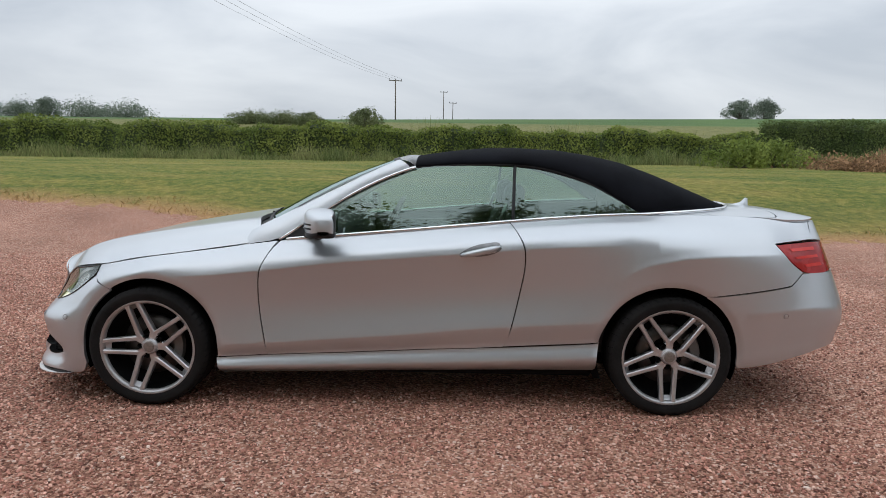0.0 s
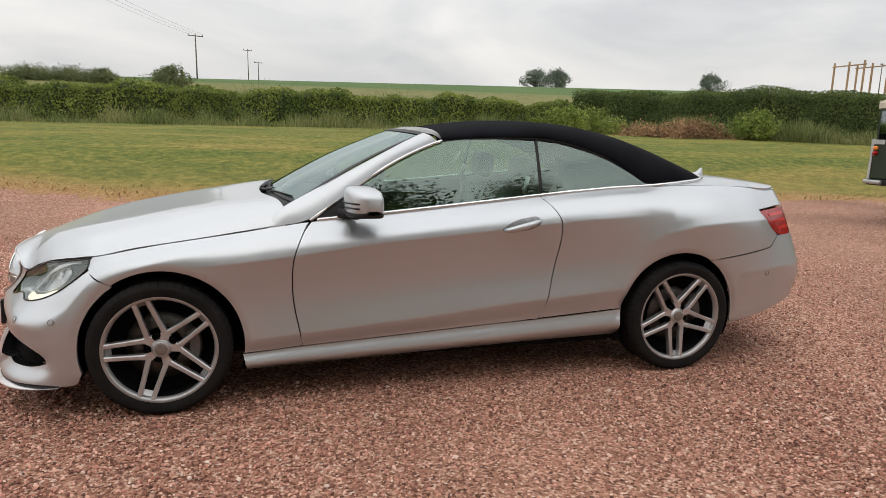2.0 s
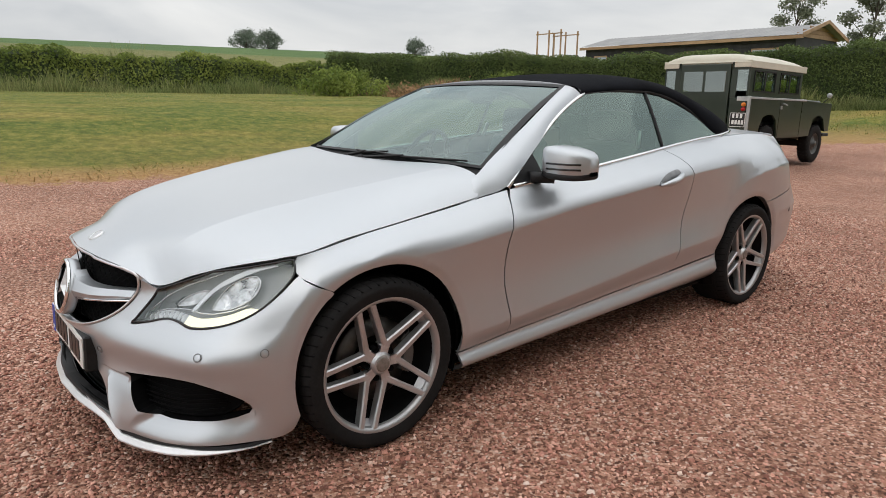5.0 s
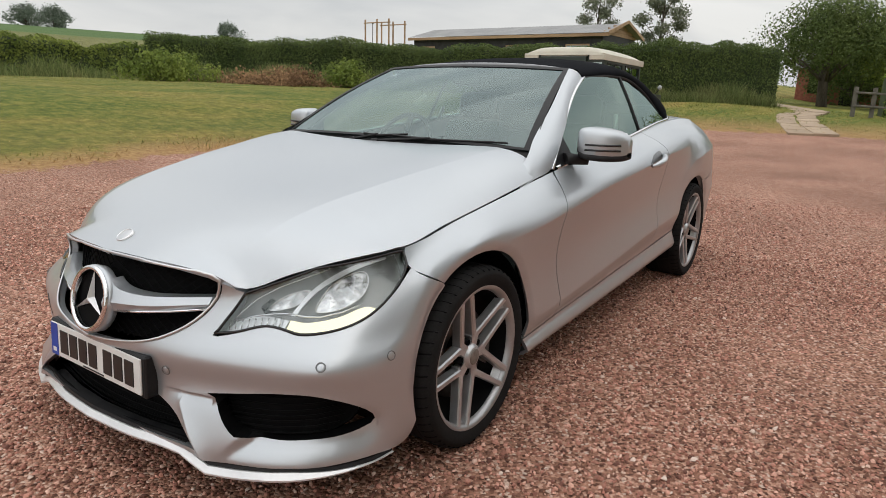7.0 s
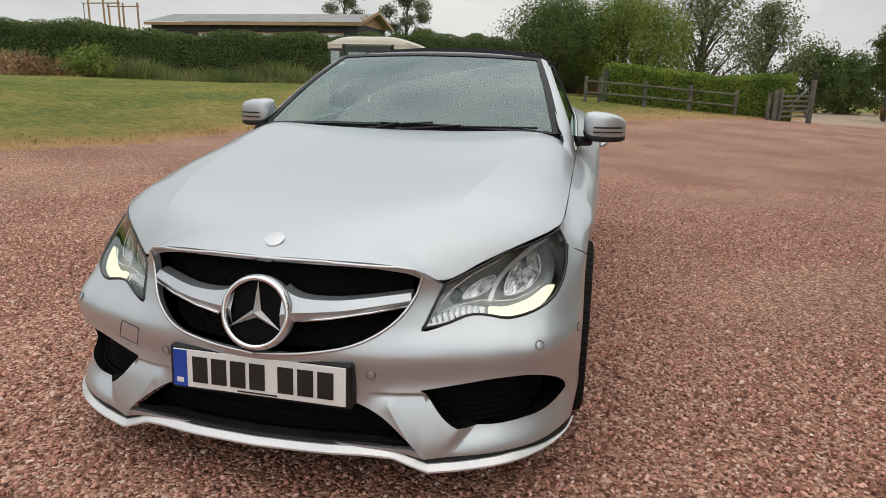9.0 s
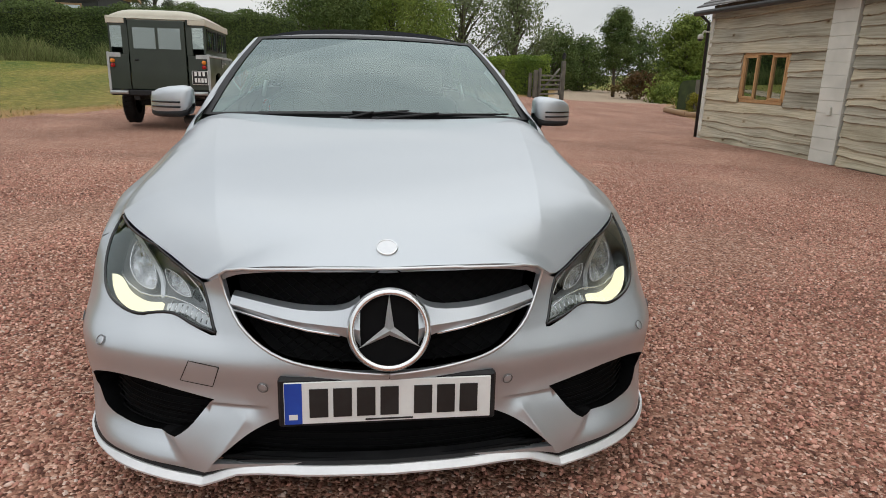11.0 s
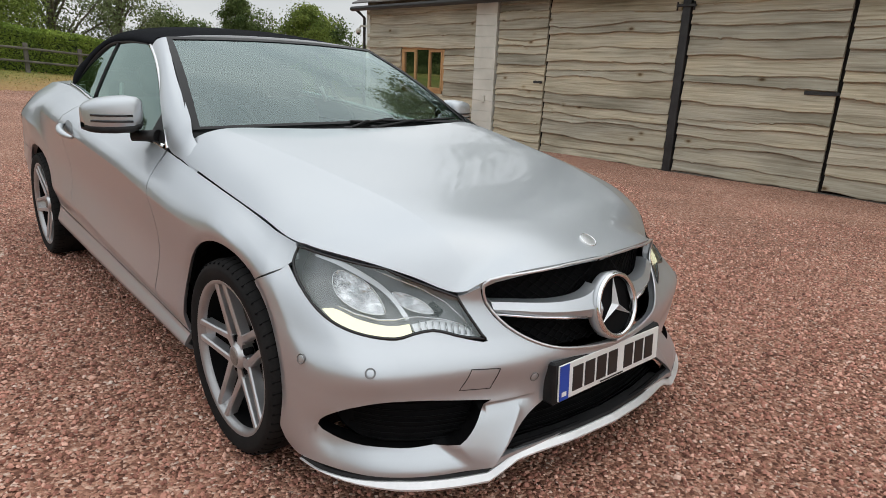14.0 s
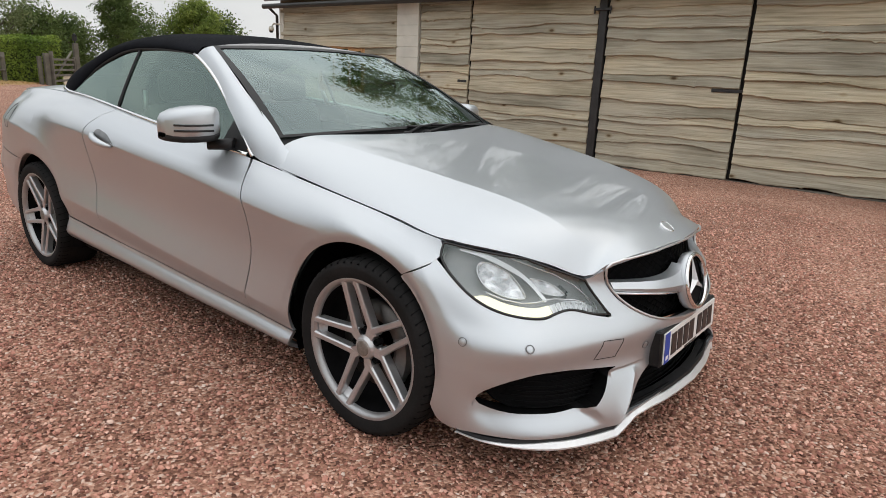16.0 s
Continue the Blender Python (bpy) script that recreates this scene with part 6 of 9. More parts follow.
BZ = smooth_line((-2.22, -2.14, -2.067, -1.95, -1.8, -1.5, -1.24, -1.05, -0.85, -0.7), (0.66, 0.703, 0.738, 0.781, 0.825, 0.884, 0.930, 0.958, 0.984, 1.0))
BE = smooth_line((-2.22, -2.05, -2.002, -1.916, -1.826, -1.717, -1.645, -1.45, -1.2, -0.96, -0.7), (0.63, 0.660, 0.636, 0.678, 0.713, 0.734, 0.743, 0.782, 0.817, 0.852, 0.888))
BW = smooth_line((-2.22, -2.05, -2.002, -1.916, -1.826, -1.717, -1.645, -1.45, -1.2, -0.7), (0.40, 0.435, 0.479, 0.578, 0.669, 0.747, 0.779, 0.79, 0.791, 0.794))


def bonnet(x, w):
    w_ = np.abs(w)
    f = w_ / BW(x)
    z = BZ(x) - (BZ(x) - BE(x)) * f ** np.interp(x, (-2.12, -2.0, -1.9, -1.63, -1.2, -0.8), (2.5, 3.4, 5.0, 5.4, 7.0, 11.0))
    # a crease on each side, from the pillar's foot to the grille's corner: level inside, falling away outside
    d = w_ - bonnet_ridge(x)
    side = np.clip((BW(x) - w_) / np.maximum(BW(x) - bonnet_ridge(x), 0.02), 0, 1)
    z = z + np.interp(x, (-2.02, -1.9, -1.6, -0.95, -0.82), (0.0, 0.008, 0.013, 0.008, 0.003)) * np.where(d < 0, np.exp(d / 0.13), side * np.exp(-d / 0.09))
    return np.stack([x, w, z], -1)


def bonnet_ridge(x):
    return np.interp(x, (-2.14, -2.05, -1.9, -1.5, -0.9), (0.37, 0.405, 0.455, 0.53, 0.625))


def make_bonnet():
    pts = [(-2.137, 0.0), (-2.118, 0.2), (-2.078, 0.345), (-2.043, 0.415), (-2.018, 0.459), (-1.998, 0.480), (-1.916, 0.575), (-1.826, 0.666), (-1.717, 0.7435), (-1.650, 0.7735), (-1.60, 0.7815), (-1.45, 0.7880), (-1.2, 0.7895), (-0.96, 0.7905), (-0.845, 0.7905), (-0.79, 0.735), (-0.855, 0.5), (-0.90, 0.25), (-0.915, 0.0)]
    c = curve(pts, 0.025, True, (0, 3, 4, 9, 14, 15, 18))
    ridge = [(x, float(bonnet_ridge(x)) + o) for x in np.arange(-2.08, -0.85, 0.025) for o in (-0.03, -0.012, -0.004, 0.0, 0.004, 0.012, 0.03)]
    under("bonnet", skin(bonnet, c, [], (1, 1), 0.03, extra=ridge, both=True, seam=True, flange=0.02, name="bonnet"), car)


make_bonnet()
DZ = smooth_line((1.2, 1.5, 1.8, 2.0, 2.2, 2.33), (1.05, 1.068, 1.072, 1.068, 1.052, 1.026))
DE = smooth_line((1.2, 1.56, 1.9, 2.05, 2.17, 2.33), (1.040, 1.048, 1.036, 1.022, 1.016, 1.012))


def deck(x, w):
    return np.stack([x, w, DZ(x) - (DZ(x) - DE(x)) * (np.abs(w) / 0.665) ** 2.6], -1)


def make_deck():
    line = [(1.885, 0.0), (1.86, 0.25), (1.78, 0.42), (1.62, 0.55), (1.44, 0.625), (1.285, 0.668)]
    ton = line + [(1.56, 0.664), (1.85, 0.654), (1.99, 0.60), (2.04, 0.45), (2.055, 0.2), (2.06, 0.0)]
    under("tonneau_cover", skin(deck, curve(ton, 0.03, True, (0, 5, 11)), [], (1, 1), 0.04, both=True, seam=True, name="tonneau_cover"), car)
    lid = [(2.065, 0.0), (2.06, 0.2), (2.045, 0.45), (1.995, 0.605), (1.87, 0.655), (2.05, 0.637), (2.165, 0.59), (2.258, 0.472), (2.308, 0.255), (2.325, 0.0)]
    under("boot_lid", skin(deck, curve(lid, 0.03, True, (0, 4, 9)), [], (1, 1), 0.04, both=True, seam=True, name="boot_lid"), car)
    face = [(2.325, 0.0, 1.01), (2.308, 0.255, 1.01), (2.258, 0.475, 1.01), (2.17, 0.59, 1.01), (2.15, 0.69, 0.93), (2.25, 0.62, 0.925), (2.31, 0.5, 0.90), (2.36, 0.5, 0.765), (2.40, 0.27, 0.765), (2.42, 0.0, 0.765)]
    c = curve(face, 0.03, True, (0, 3, 4, 5, 7, 9))
    uv = on_body(c, (1, 1, 1))
    uv[np.abs(c[:, 1]) < 1e-6, 0] = NU
    under("boot_face", skin(body, uv, [], UV, 0.04, both=True, seam=True, name="boot_face"), car)
    bump = [(1.735, 0.875, 0.262), *arch(1.366, -6, 60, n=14), (1.80, 0.85, 0.669), (1.992, 0.82, 0.694), (2.07, 0.79, 0.758), (2.25, 0.695, 0.757), (2.36, 0.5, 0.757), (2.42, 0.0, 0.757), (2.40, 0.0, 0.38), (2.32, 0.52, 0.378), (2.22, 0.68, 0.368), (2.08, 0.775, 0.333), (1.9, 0.83, 0.286)]
    n0 = 15
    c = curve(bump, 0.03, True, (0, 1, n0 - 1, n0 + 1, n0 + 2, n0 + 5, n0 + 6))
    uv = on_body(c, (1, 0.7, 1))
    uv[np.abs(c[:, 1]) < 1e-6, 0] = NU
    under("rear_bumper", skin(body, uv, [], UV, 0.03, extra=CREASE, both=True, seam=True, name="rear_bumper"), car)
    tail = [(1.908, 0.80, 0.911), (2.14, 0.70, 0.922), (2.25, 0.625, 0.918), (2.305, 0.5, 0.895), (2.36, 0.5, 0.77), (2.25, 0.695, 0.757), (2.15, 0.765, 0.750), (2.08, 0.785, 0.765), (1.985, 0.79, 0.824)]
    uv = shrink(on_body(curve(tail, 0.025, True, (0, 1, 3, 4, 7)), (1, 0.7, 1)), 0.003)
    for s in HALF:
        t = under("tail_lamp", skin(body, uv, [], UV, 0.03, mirror=s > 0, lift=-0.001, name="tail_lamp", material=M_red), car, "red tail lamp")
        for a, b, c2, d2 in ((1.99, 2.15, 0.893, 0.876), (2.02, 2.17, 0.852, 0.838), (2.08, 2.19, 0.812, 0.795)):
            st = [(a, 0.8, c2 - 0.005), (b, 0.7, c2), (b + 0.01, 0.7, d2), (a + 0.02, 0.8, d2 - 0.003)]
            under("light_bar", skin(body, on_body(curve(st, 0.02, True, (0, 1, 2, 3)), (1, 0.3, 1)), [], UV, 0.02, mirror=s > 0, lift=0.0025, flange=0.002, name="light_bar", material=M_redlight), t)
    fin = bmesh.new()
    prof = ((1.97, 0.0, 0.018), (2.02, 0.010, 0.022), (2.06, 0.022, 0.016), (2.085, 0.052, 0.006), (2.10, 0.052, 0.005), (2.105, 0.0, 0.008))
    rows = []
    for x, h, w in prof:
        zb = float(DZ(x)) - 0.004
        rows.append([fin.verts.new(p) for p in ((x, -w, zb), (x, -w * 0.5, zb + h), (x, w * 0.5, zb + h), (x, w, zb))])
    for a, b in zip(rows, rows[1:]):
        for k in range(3):
            fin.faces.new((a[k], a[k + 1], b[k + 1], b[k]))
    part("aerial_fin", fin, M_paint, car, smooth=True)


make_deck()
RC = smooth_line((-0.05, 0.08, 0.33, 0.58, 0.86, 1.15, 1.33, 1.66, 1.9), (1.338, 1.358, 1.390, 1.402, 1.389, 1.345, 1.295, 1.163, 1.060))
RZ = smooth_line((-0.05, 0.0, 0.17, 0.38, 0.58, 0.72, 0.87, 1.02, 1.12, 1.245, 1.32, 1.9), (1.27, 1.280, 1.296, 1.306, 1.304, 1.288, 1.250, 1.191, 1.131, 1.058, 1.046, 1.056))
RW = smooth_line((-0.05, 0.3, 0.58, 0.87, 1.02, 1.12, 1.26, 1.44, 1.62, 1.78, 1.86, 1.9), (0.585, 0.592, 0.596, 0.611, 0.628, 0.645, 0.668, 0.628, 0.552, 0.42, 0.25, 0.03))


def roof(x, a):
    s, c = np.sin(a * np.pi / 2), np.cos(np.clip(a, -1, 1) * np.pi / 2)
    e = np.abs(s) ** 0.9 * np.sign(s)
    return np.stack([x, RW(x) * e, RZ(x) + (RC(x) - RZ(x)) * np.abs(c) ** 0.85], -1)


def make_roof():
    xs = np.concatenate([np.linspace(0.012, 1.2, 52), np.linspace(1.22, 1.895, 40)])
    na = 41
    V, F = [], []
    for i, x in enumerate(xs):
        for k in range(na):
            a = -1 + 2 * k / (na - 1)
            p = roof(np.array(x), np.array(a))
            bow = 0.0025 * sum(math.exp(-((x - xb) / 0.05) ** 2) for xb in (0.42, 0.86, 1.25)) * math.cos(a * math.pi / 2)
            V.append((p[0], p[1], p[2] + bow))
    for i in range(len(xs) - 1):
        for k in range(na - 1):
            a = i * na + k
            F.append((a, a + na, a + na + 1, a + 1))
    n = len(V)
    # turned-in hem all round
    ring = [k for k in range(na)] + [i * na + na - 1 for i in range(1, len(xs))] + [(len(xs) - 1) * na + k for k in range(na - 2, -1, -1)] + [i * na for i in range(len(xs) - 2, 0, -1)]
    for r in ring:
        x, y, z = V[r]
        V.append((x, y * 0.975, z - 0.012))
    for q in range(len(ring)):
        q2 = (q + 1) % len(ring)
        F.append((ring[q], n + q, n + q2, ring[q2])[::-1])
    me = mesh_of("soft_top", V, F, M_fabric, True)
    under("soft_top", me, car, "black fabric folding roof, closed")
    for s in HALF:
        part("roof_seal", tube_bm([(float(x), s * float(RW(x)) * 0.985, float(RZ(x)) - 0.006) for x in np.linspace(0.0, 1.26, 40)], 0.008, 6), M_blackp, car)


make_roof()


def belt(x):
    kx, kz, kw = SIDE[7]
    return np.interp(x, kx, kw), np.interp(x, kx, kz)


def side_glass(x, z):
    wb, zb = belt(x)
    d = z - zb
    return np.stack([x, wb - 0.012 - 0.44 * d - 0.24 * d * d, z], -1)


def make_glass():
    door = [(-0.655, 0.893), (-0.45, 1.040), (-0.22, 1.174), (0.0, 1.266), (0.17, 1.290), (0.38, 1.300), (0.563, 1.300), (0.549, 1.0), (0.2, 0.962), (-0.3, 0.916)]
    rear = [(0.578, 1.299), (0.72, 1.284), (0.87, 1.246), (1.02, 1.188), (1.12, 1.128), (1.245, 1.056), (1.262, 1.040), (1.0, 1.028), (0.564, 0.996)]
    for i, s in enumerate(HALF):
        g = skin(side_glass, curve(door, 0.03, True, (0, 6, 7)), [], (1, 1), 0.05, mirror=s > 0, flange=0.004, name="door_glass", material=M_glass)
        under("door_glass", g, car, "tinted door window, wound up").visible_shadow = False
        g = skin(side_glass, curve(rear, 0.03, True, (0, 6, 8)), [], (1, 1), 0.05, mirror=s > 0, flange=0.004, name="quarter_glass", material=M_glass)
        under("quarter_glass", g, car, "tinted rear side window").visible_shadow = False
        sail = [(-0.66, 0.896), (-0.52, 1.0), (-0.47, 1.03), (-0.43, 0.912)]
        under("mirror_sail", skin(side_glass, curve(sail, 0.03, True, (0, 2, 3)), [], (1, 1), 0.05, mirror=s > 0, lift=0.006, flange=0.01, name="mirror_sail", material=M_blackp), car)
        bp = [side_glass(np.array(0.571 - 0.016 * f), np.array(1.30 - 0.302 * f)) for f in np.linspace(0, 1, 8)]
        part("window_gap_seal", tube_bm([(p[0], s * (p[1] + 0.001), p[2]) for p in bp], 0.009, 6), M_blackp, car)
        strip = []
        for x in np.linspace(-0.64, 1.27, 44):
            wb, zb = belt(x)
            strip.append((x, s * (wb - 0.004), zb + 0.006))
        for x, w in ((1.36, 0.655), (1.44, 0.634), (1.53, 0.6), (1.62, 0.556), (1.7, 0.5), (1.78, 0.425), (1.83, 0.34), (1.86, 0.25), (1.88, 0.12), (1.885, 0.0)):
            p = deck(np.array(x), np.array(w))
            strip.append((x, s * w, float(p[2]) + 0.008))
        part("chrome_belt_strip", tube_bm(strip, 0.0105, 6), M_chrome, car)
        pil = curve([(-0.675, 0.893), (-0.45, 1.045), (-0.22, 1.180), (0.0, 1.272), (0.03, 1.280)], 0.05, False)
        line = [side_glass(np.array(x), np.array(z)) for x, z in pil]
        part("chrome_pillar_strip", tube_bm([(p[0], s * (p[1] + 0.010), p[2]) for p in line], 0.009, 6), M_chrome, car)
    # windscreen
    def screen(a, b):
        w = a * (0.725 + (0.560 - 0.725) * b)
        x0, z0 = -0.86 + 0.125 * np.abs(a) ** 2.2, 0.990 - 0.022 * a * a
        x1, z1 = -0.100 + 0.052 * np.abs(a) ** 2.2, 1.336 - 0.016 * a * a
        bow = 0.022 * np.sin(np.pi * b)
        return np.stack([x0 + (x1 - x0) * b - bow * 0.45, w, z0 + (z1 - z0) * b + bow * 0.9], -1)

    A, B = np.meshgrid(np.linspace(-1, 1, 41), np.linspace(0, 1, 25))
    P = screen(A.ravel(), B.ravel())
    F = [(i * 41 + k, (i + 1) * 41 + k, (i + 1) * 41 + k + 1, i * 41 + k + 1) for i in range(24) for k in range(40)]
    g = under("windscreen", mesh_of("windscreen", P, F, M_screen, True), car, "raked windscreen with a dark printed border")
    g.visible_shadow = False
    A, B = np.meshgrid(np.linspace(-1, 1, 81), np.linspace(0, 1, 49))
    P = screen(A.ravel(), B.ravel()) + np.array([-0.0015, 0, 0.003])
    F = []
    for i in range(48):
        for k in range(80):
            a, b = -1 + 2 * (k + 0.5) / 80, (i + 0.5) / 48
            if b < 0.03 or b > 0.955 or abs(a) > 0.94:
                F.append((i * 81 + k, i * 81 + k + 1, (i + 1) * 81 + k + 1, (i + 1) * 81 + k))
    under("screen_border", mesh_of("screen_border", P, F, M_blackp, True), car)
    # pillars and header, one painted frame
    inn = curve([(-0.875, 0.735, 0.905), (-0.800, 0.738, 0.956), (-0.71, 0.708, 1.002), (-0.43, 0.652, 1.146), (-0.21, 0.596, 1.256), (-0.066, 0.560, 1.321)], 0.035, False)
    outc = curve([(-0.935, 0.783, 0.832), (-0.840, 0.7895, 0.868), (-0.70, 0.792, 0.894), (-0.45, 0.732, 1.045), (-0.22, 0.656, 1.180), (0.01, 0.603, 1.272)], 0.035, False)
    for s in HALF:
        n = 30
        rows = []
        for k in range(n + 1):
            f = k / n
            p = np.array([np.interp(f, np.linspace(0, 1, len(inn)), inn[:, i]) for i in range(3)])
            q = np.array([np.interp(f, np.linspace(0, 1, len(outc)), outc[:, i]) for i in range(3)])
            row = []
            for j in range(9):
                g2 = j / 8
                m = p * (1 - g2) + q * g2
                bulge = 0.016 * math.sin(math.pi * g2) * min(1.0, k / 7)
                m = m + np.array([-0.35, 0.62, 0.7]) * bulge
                row.append((m[0], s * m[1], m[2]))
            rows.append(row)
        V = [p for r in rows for p in r]
        F = [(i * 9 + j, i * 9 + j + 1, (i + 1) * 9 + j + 1, (i + 1) * 9 + j) for i in range(n) for j in range(8)]
        if s < 0:
            F = [f[::-1] for f in F]
        under("windscreen_pillar", mesh_of("windscreen_pillar", V, F, M_paint, True), car)
    V, F = [], []
    m = 33
    for i in range(m):
        a = (-1 + 2 * i / (m - 1)) * 1.05
        p = screen(np.array(a), np.array(1.0))
        q = roof(np.array(0.03), np.array(max(-1, min(1, a * 0.985))))
        for j in range(7):
            f = j / 6
            r = p * (1 - f) + q * f
            V.append((r[0], r[1], r[2] + 0.008 * math.sin(math.pi * f)))
    F = [(i * 7 + j, i * 7 + j + 1, (i + 1) * 7 + j + 1, (i + 1) * 7 + j) for i in range(m - 1) for j in range(6)]
    under("windscreen_header", mesh_of("windscreen_header", V, F, M_gloss, True), car, "dark glossy windscreen header")
    # scuttle and wipers
    V, F = [], []
    for i in range(25):
        a = -1 + 2 * i / 24
        p, q = screen(np.array(a), np.array(0.03)), None
        w = p[1]
        xb = np.interp(abs(w), (0, 0.25, 0.5, 0.735), (-0.915, -0.90, -0.855, -0.795))
        zb = float(bonnet(np.array(xb), np.array(min(abs(w), 0.735)))[2])
        V += [(p[0], p[1], p[2] - 0.004), (xb + 0.03, w, zb - 0.03), (xb - 0.03, w, zb - 0.03)]
    for i in range(24):
        for j in range(2):
            a = 3 * i + j
            F.append((a, a + 1, a + 4, a + 3))
    under("scuttle", mesh_of("scuttle", V, F, M_blackp, False), car)
    for a0, b0, a1, b1, nm in ((-0.02, -0.03, -0.86, 0.035, "wiper"), (0.16, -0.03, -0.22, 0.03, "wiper")):
        base = screen(np.array(a0), np.array(b0)) + np.array([-0.012, 0, -0.004])
        mid = screen(np.array(a0 + (a1 - a0) * 0.45), np.array(b0 + (b1 - b0) * 0.5)) + np.array([-0.004, 0, 0.012])
        tip = screen(np.array(a1), np.array(b1)) + np.array([-0.003, 0, 0.008])
        w = thing(nm)
        w.parent = car
        part("arm", tube_bm([base, mid], [0.009, 0.006], 6), M_blackp, w)
        s0, s1 = screen(np.array(a0 + (a1 - a0) * 0.12), np.array(0.01)) + np.array([-0.003, 0, 0.008]), tip
        part("blade", tube_bm([s0, mid - np.array([0, 0, 0.006]), s1], [0.005, 0.007, 0.004], 5), M_blackp, w)
        part("pivot", lathe_bm([(0.0, 0.012), (0.016, 0.010), (0.02, 0.0), (0.02, -0.02)], 12, "z"), M_blackp, w, m=Matrix.Translation(base))
    mir = bmesh.new()
    bmesh.ops.create_uvsphere(mir, u_segments=20, v_segments=12, radius=1)
    for v in mir.verts:
        v.co = Vector((-0.10 + v.co.x * 0.03, v.co.y * 0.12, 1.262 + v.co.z * 0.038))
    part("interior_mirror", mir, M_trimdark, car, smooth=True)


make_glass()


# ---- car: grille, lamps, plate and intakes ----
def at_body(w, z, lift=0.0, s=1, skin_of=body):
    uv = on_body([(-2.1, abs(w), z)], (0.05, 1, 1))[0]
    p = skin_of(np.array([uv[0], uv[0] + 1e-3, uv[0]]), np.array([uv[1], uv[1], uv[1] + 1e-3]))
    n = np.cross(p[1] - p[0], p[2] - p[0])
    n /= np.linalg.norm(n) + 1e-12
    if n[0] > 0:
        n = -n
    q = p[0] + n * lift
    return np.array([q[0], s * q[1], q[2]]), np.array([n[0], s * n[1], n[2]])


def mirrored_hole(pts, sharp=()):
    c = curve(pts, 0.022, False, sharp)
    uv = on_body(c, (0.3, 1, 1))
    uv[np.abs(c[:, 1]) < 1e-6, 0] = 0.0
    return uv


def mesh_bars(name, outline, lift, pitch, angle, r, parent, mat=M_grille, both=True):
    """A lattice of thin bars over an opening in the nose."""
    poly = np.array([(p[1], p[2]) for p in outline])
    bm = bmesh.new()
    for sgn in ((-1, 1) if angle % 90 else (1,)):
        ca, sa = math.cos(radians(angle * sgn)), math.sin(radians(angle * sgn))
        for k in range(-60, 61):
            o = k * pitch
            pts = [np.array([ca * t - sa * o + 0.3, sa * t + ca * o + 0.4]) for t in np.arange(-1.0, 1.0, 0.02)]
            run = []
            ok = poly_inside(np.array(pts), poly)
            for p, i in zip(pts, ok):
                if i:
                    run.append(p)
                if (not i or p is pts[-1]) and len(run) > 1:
                    a, b = run[0], run[-1]
                    m = (a + b) / 2
                    path = [at_body(q[0], q[1], lift)[0] for q in ((a, m, b) if len(run) > 3 else (a, b))]
                    for s in HALF if both else (1,):
                        tube_bm([(q[0], s * q[1], q[2]) for q in path], r, 3, bm, cap=False)
                    run = []
                elif not i:
                    run = []
    return tagged(part(name, bm, mat, parent), kind="stuff")


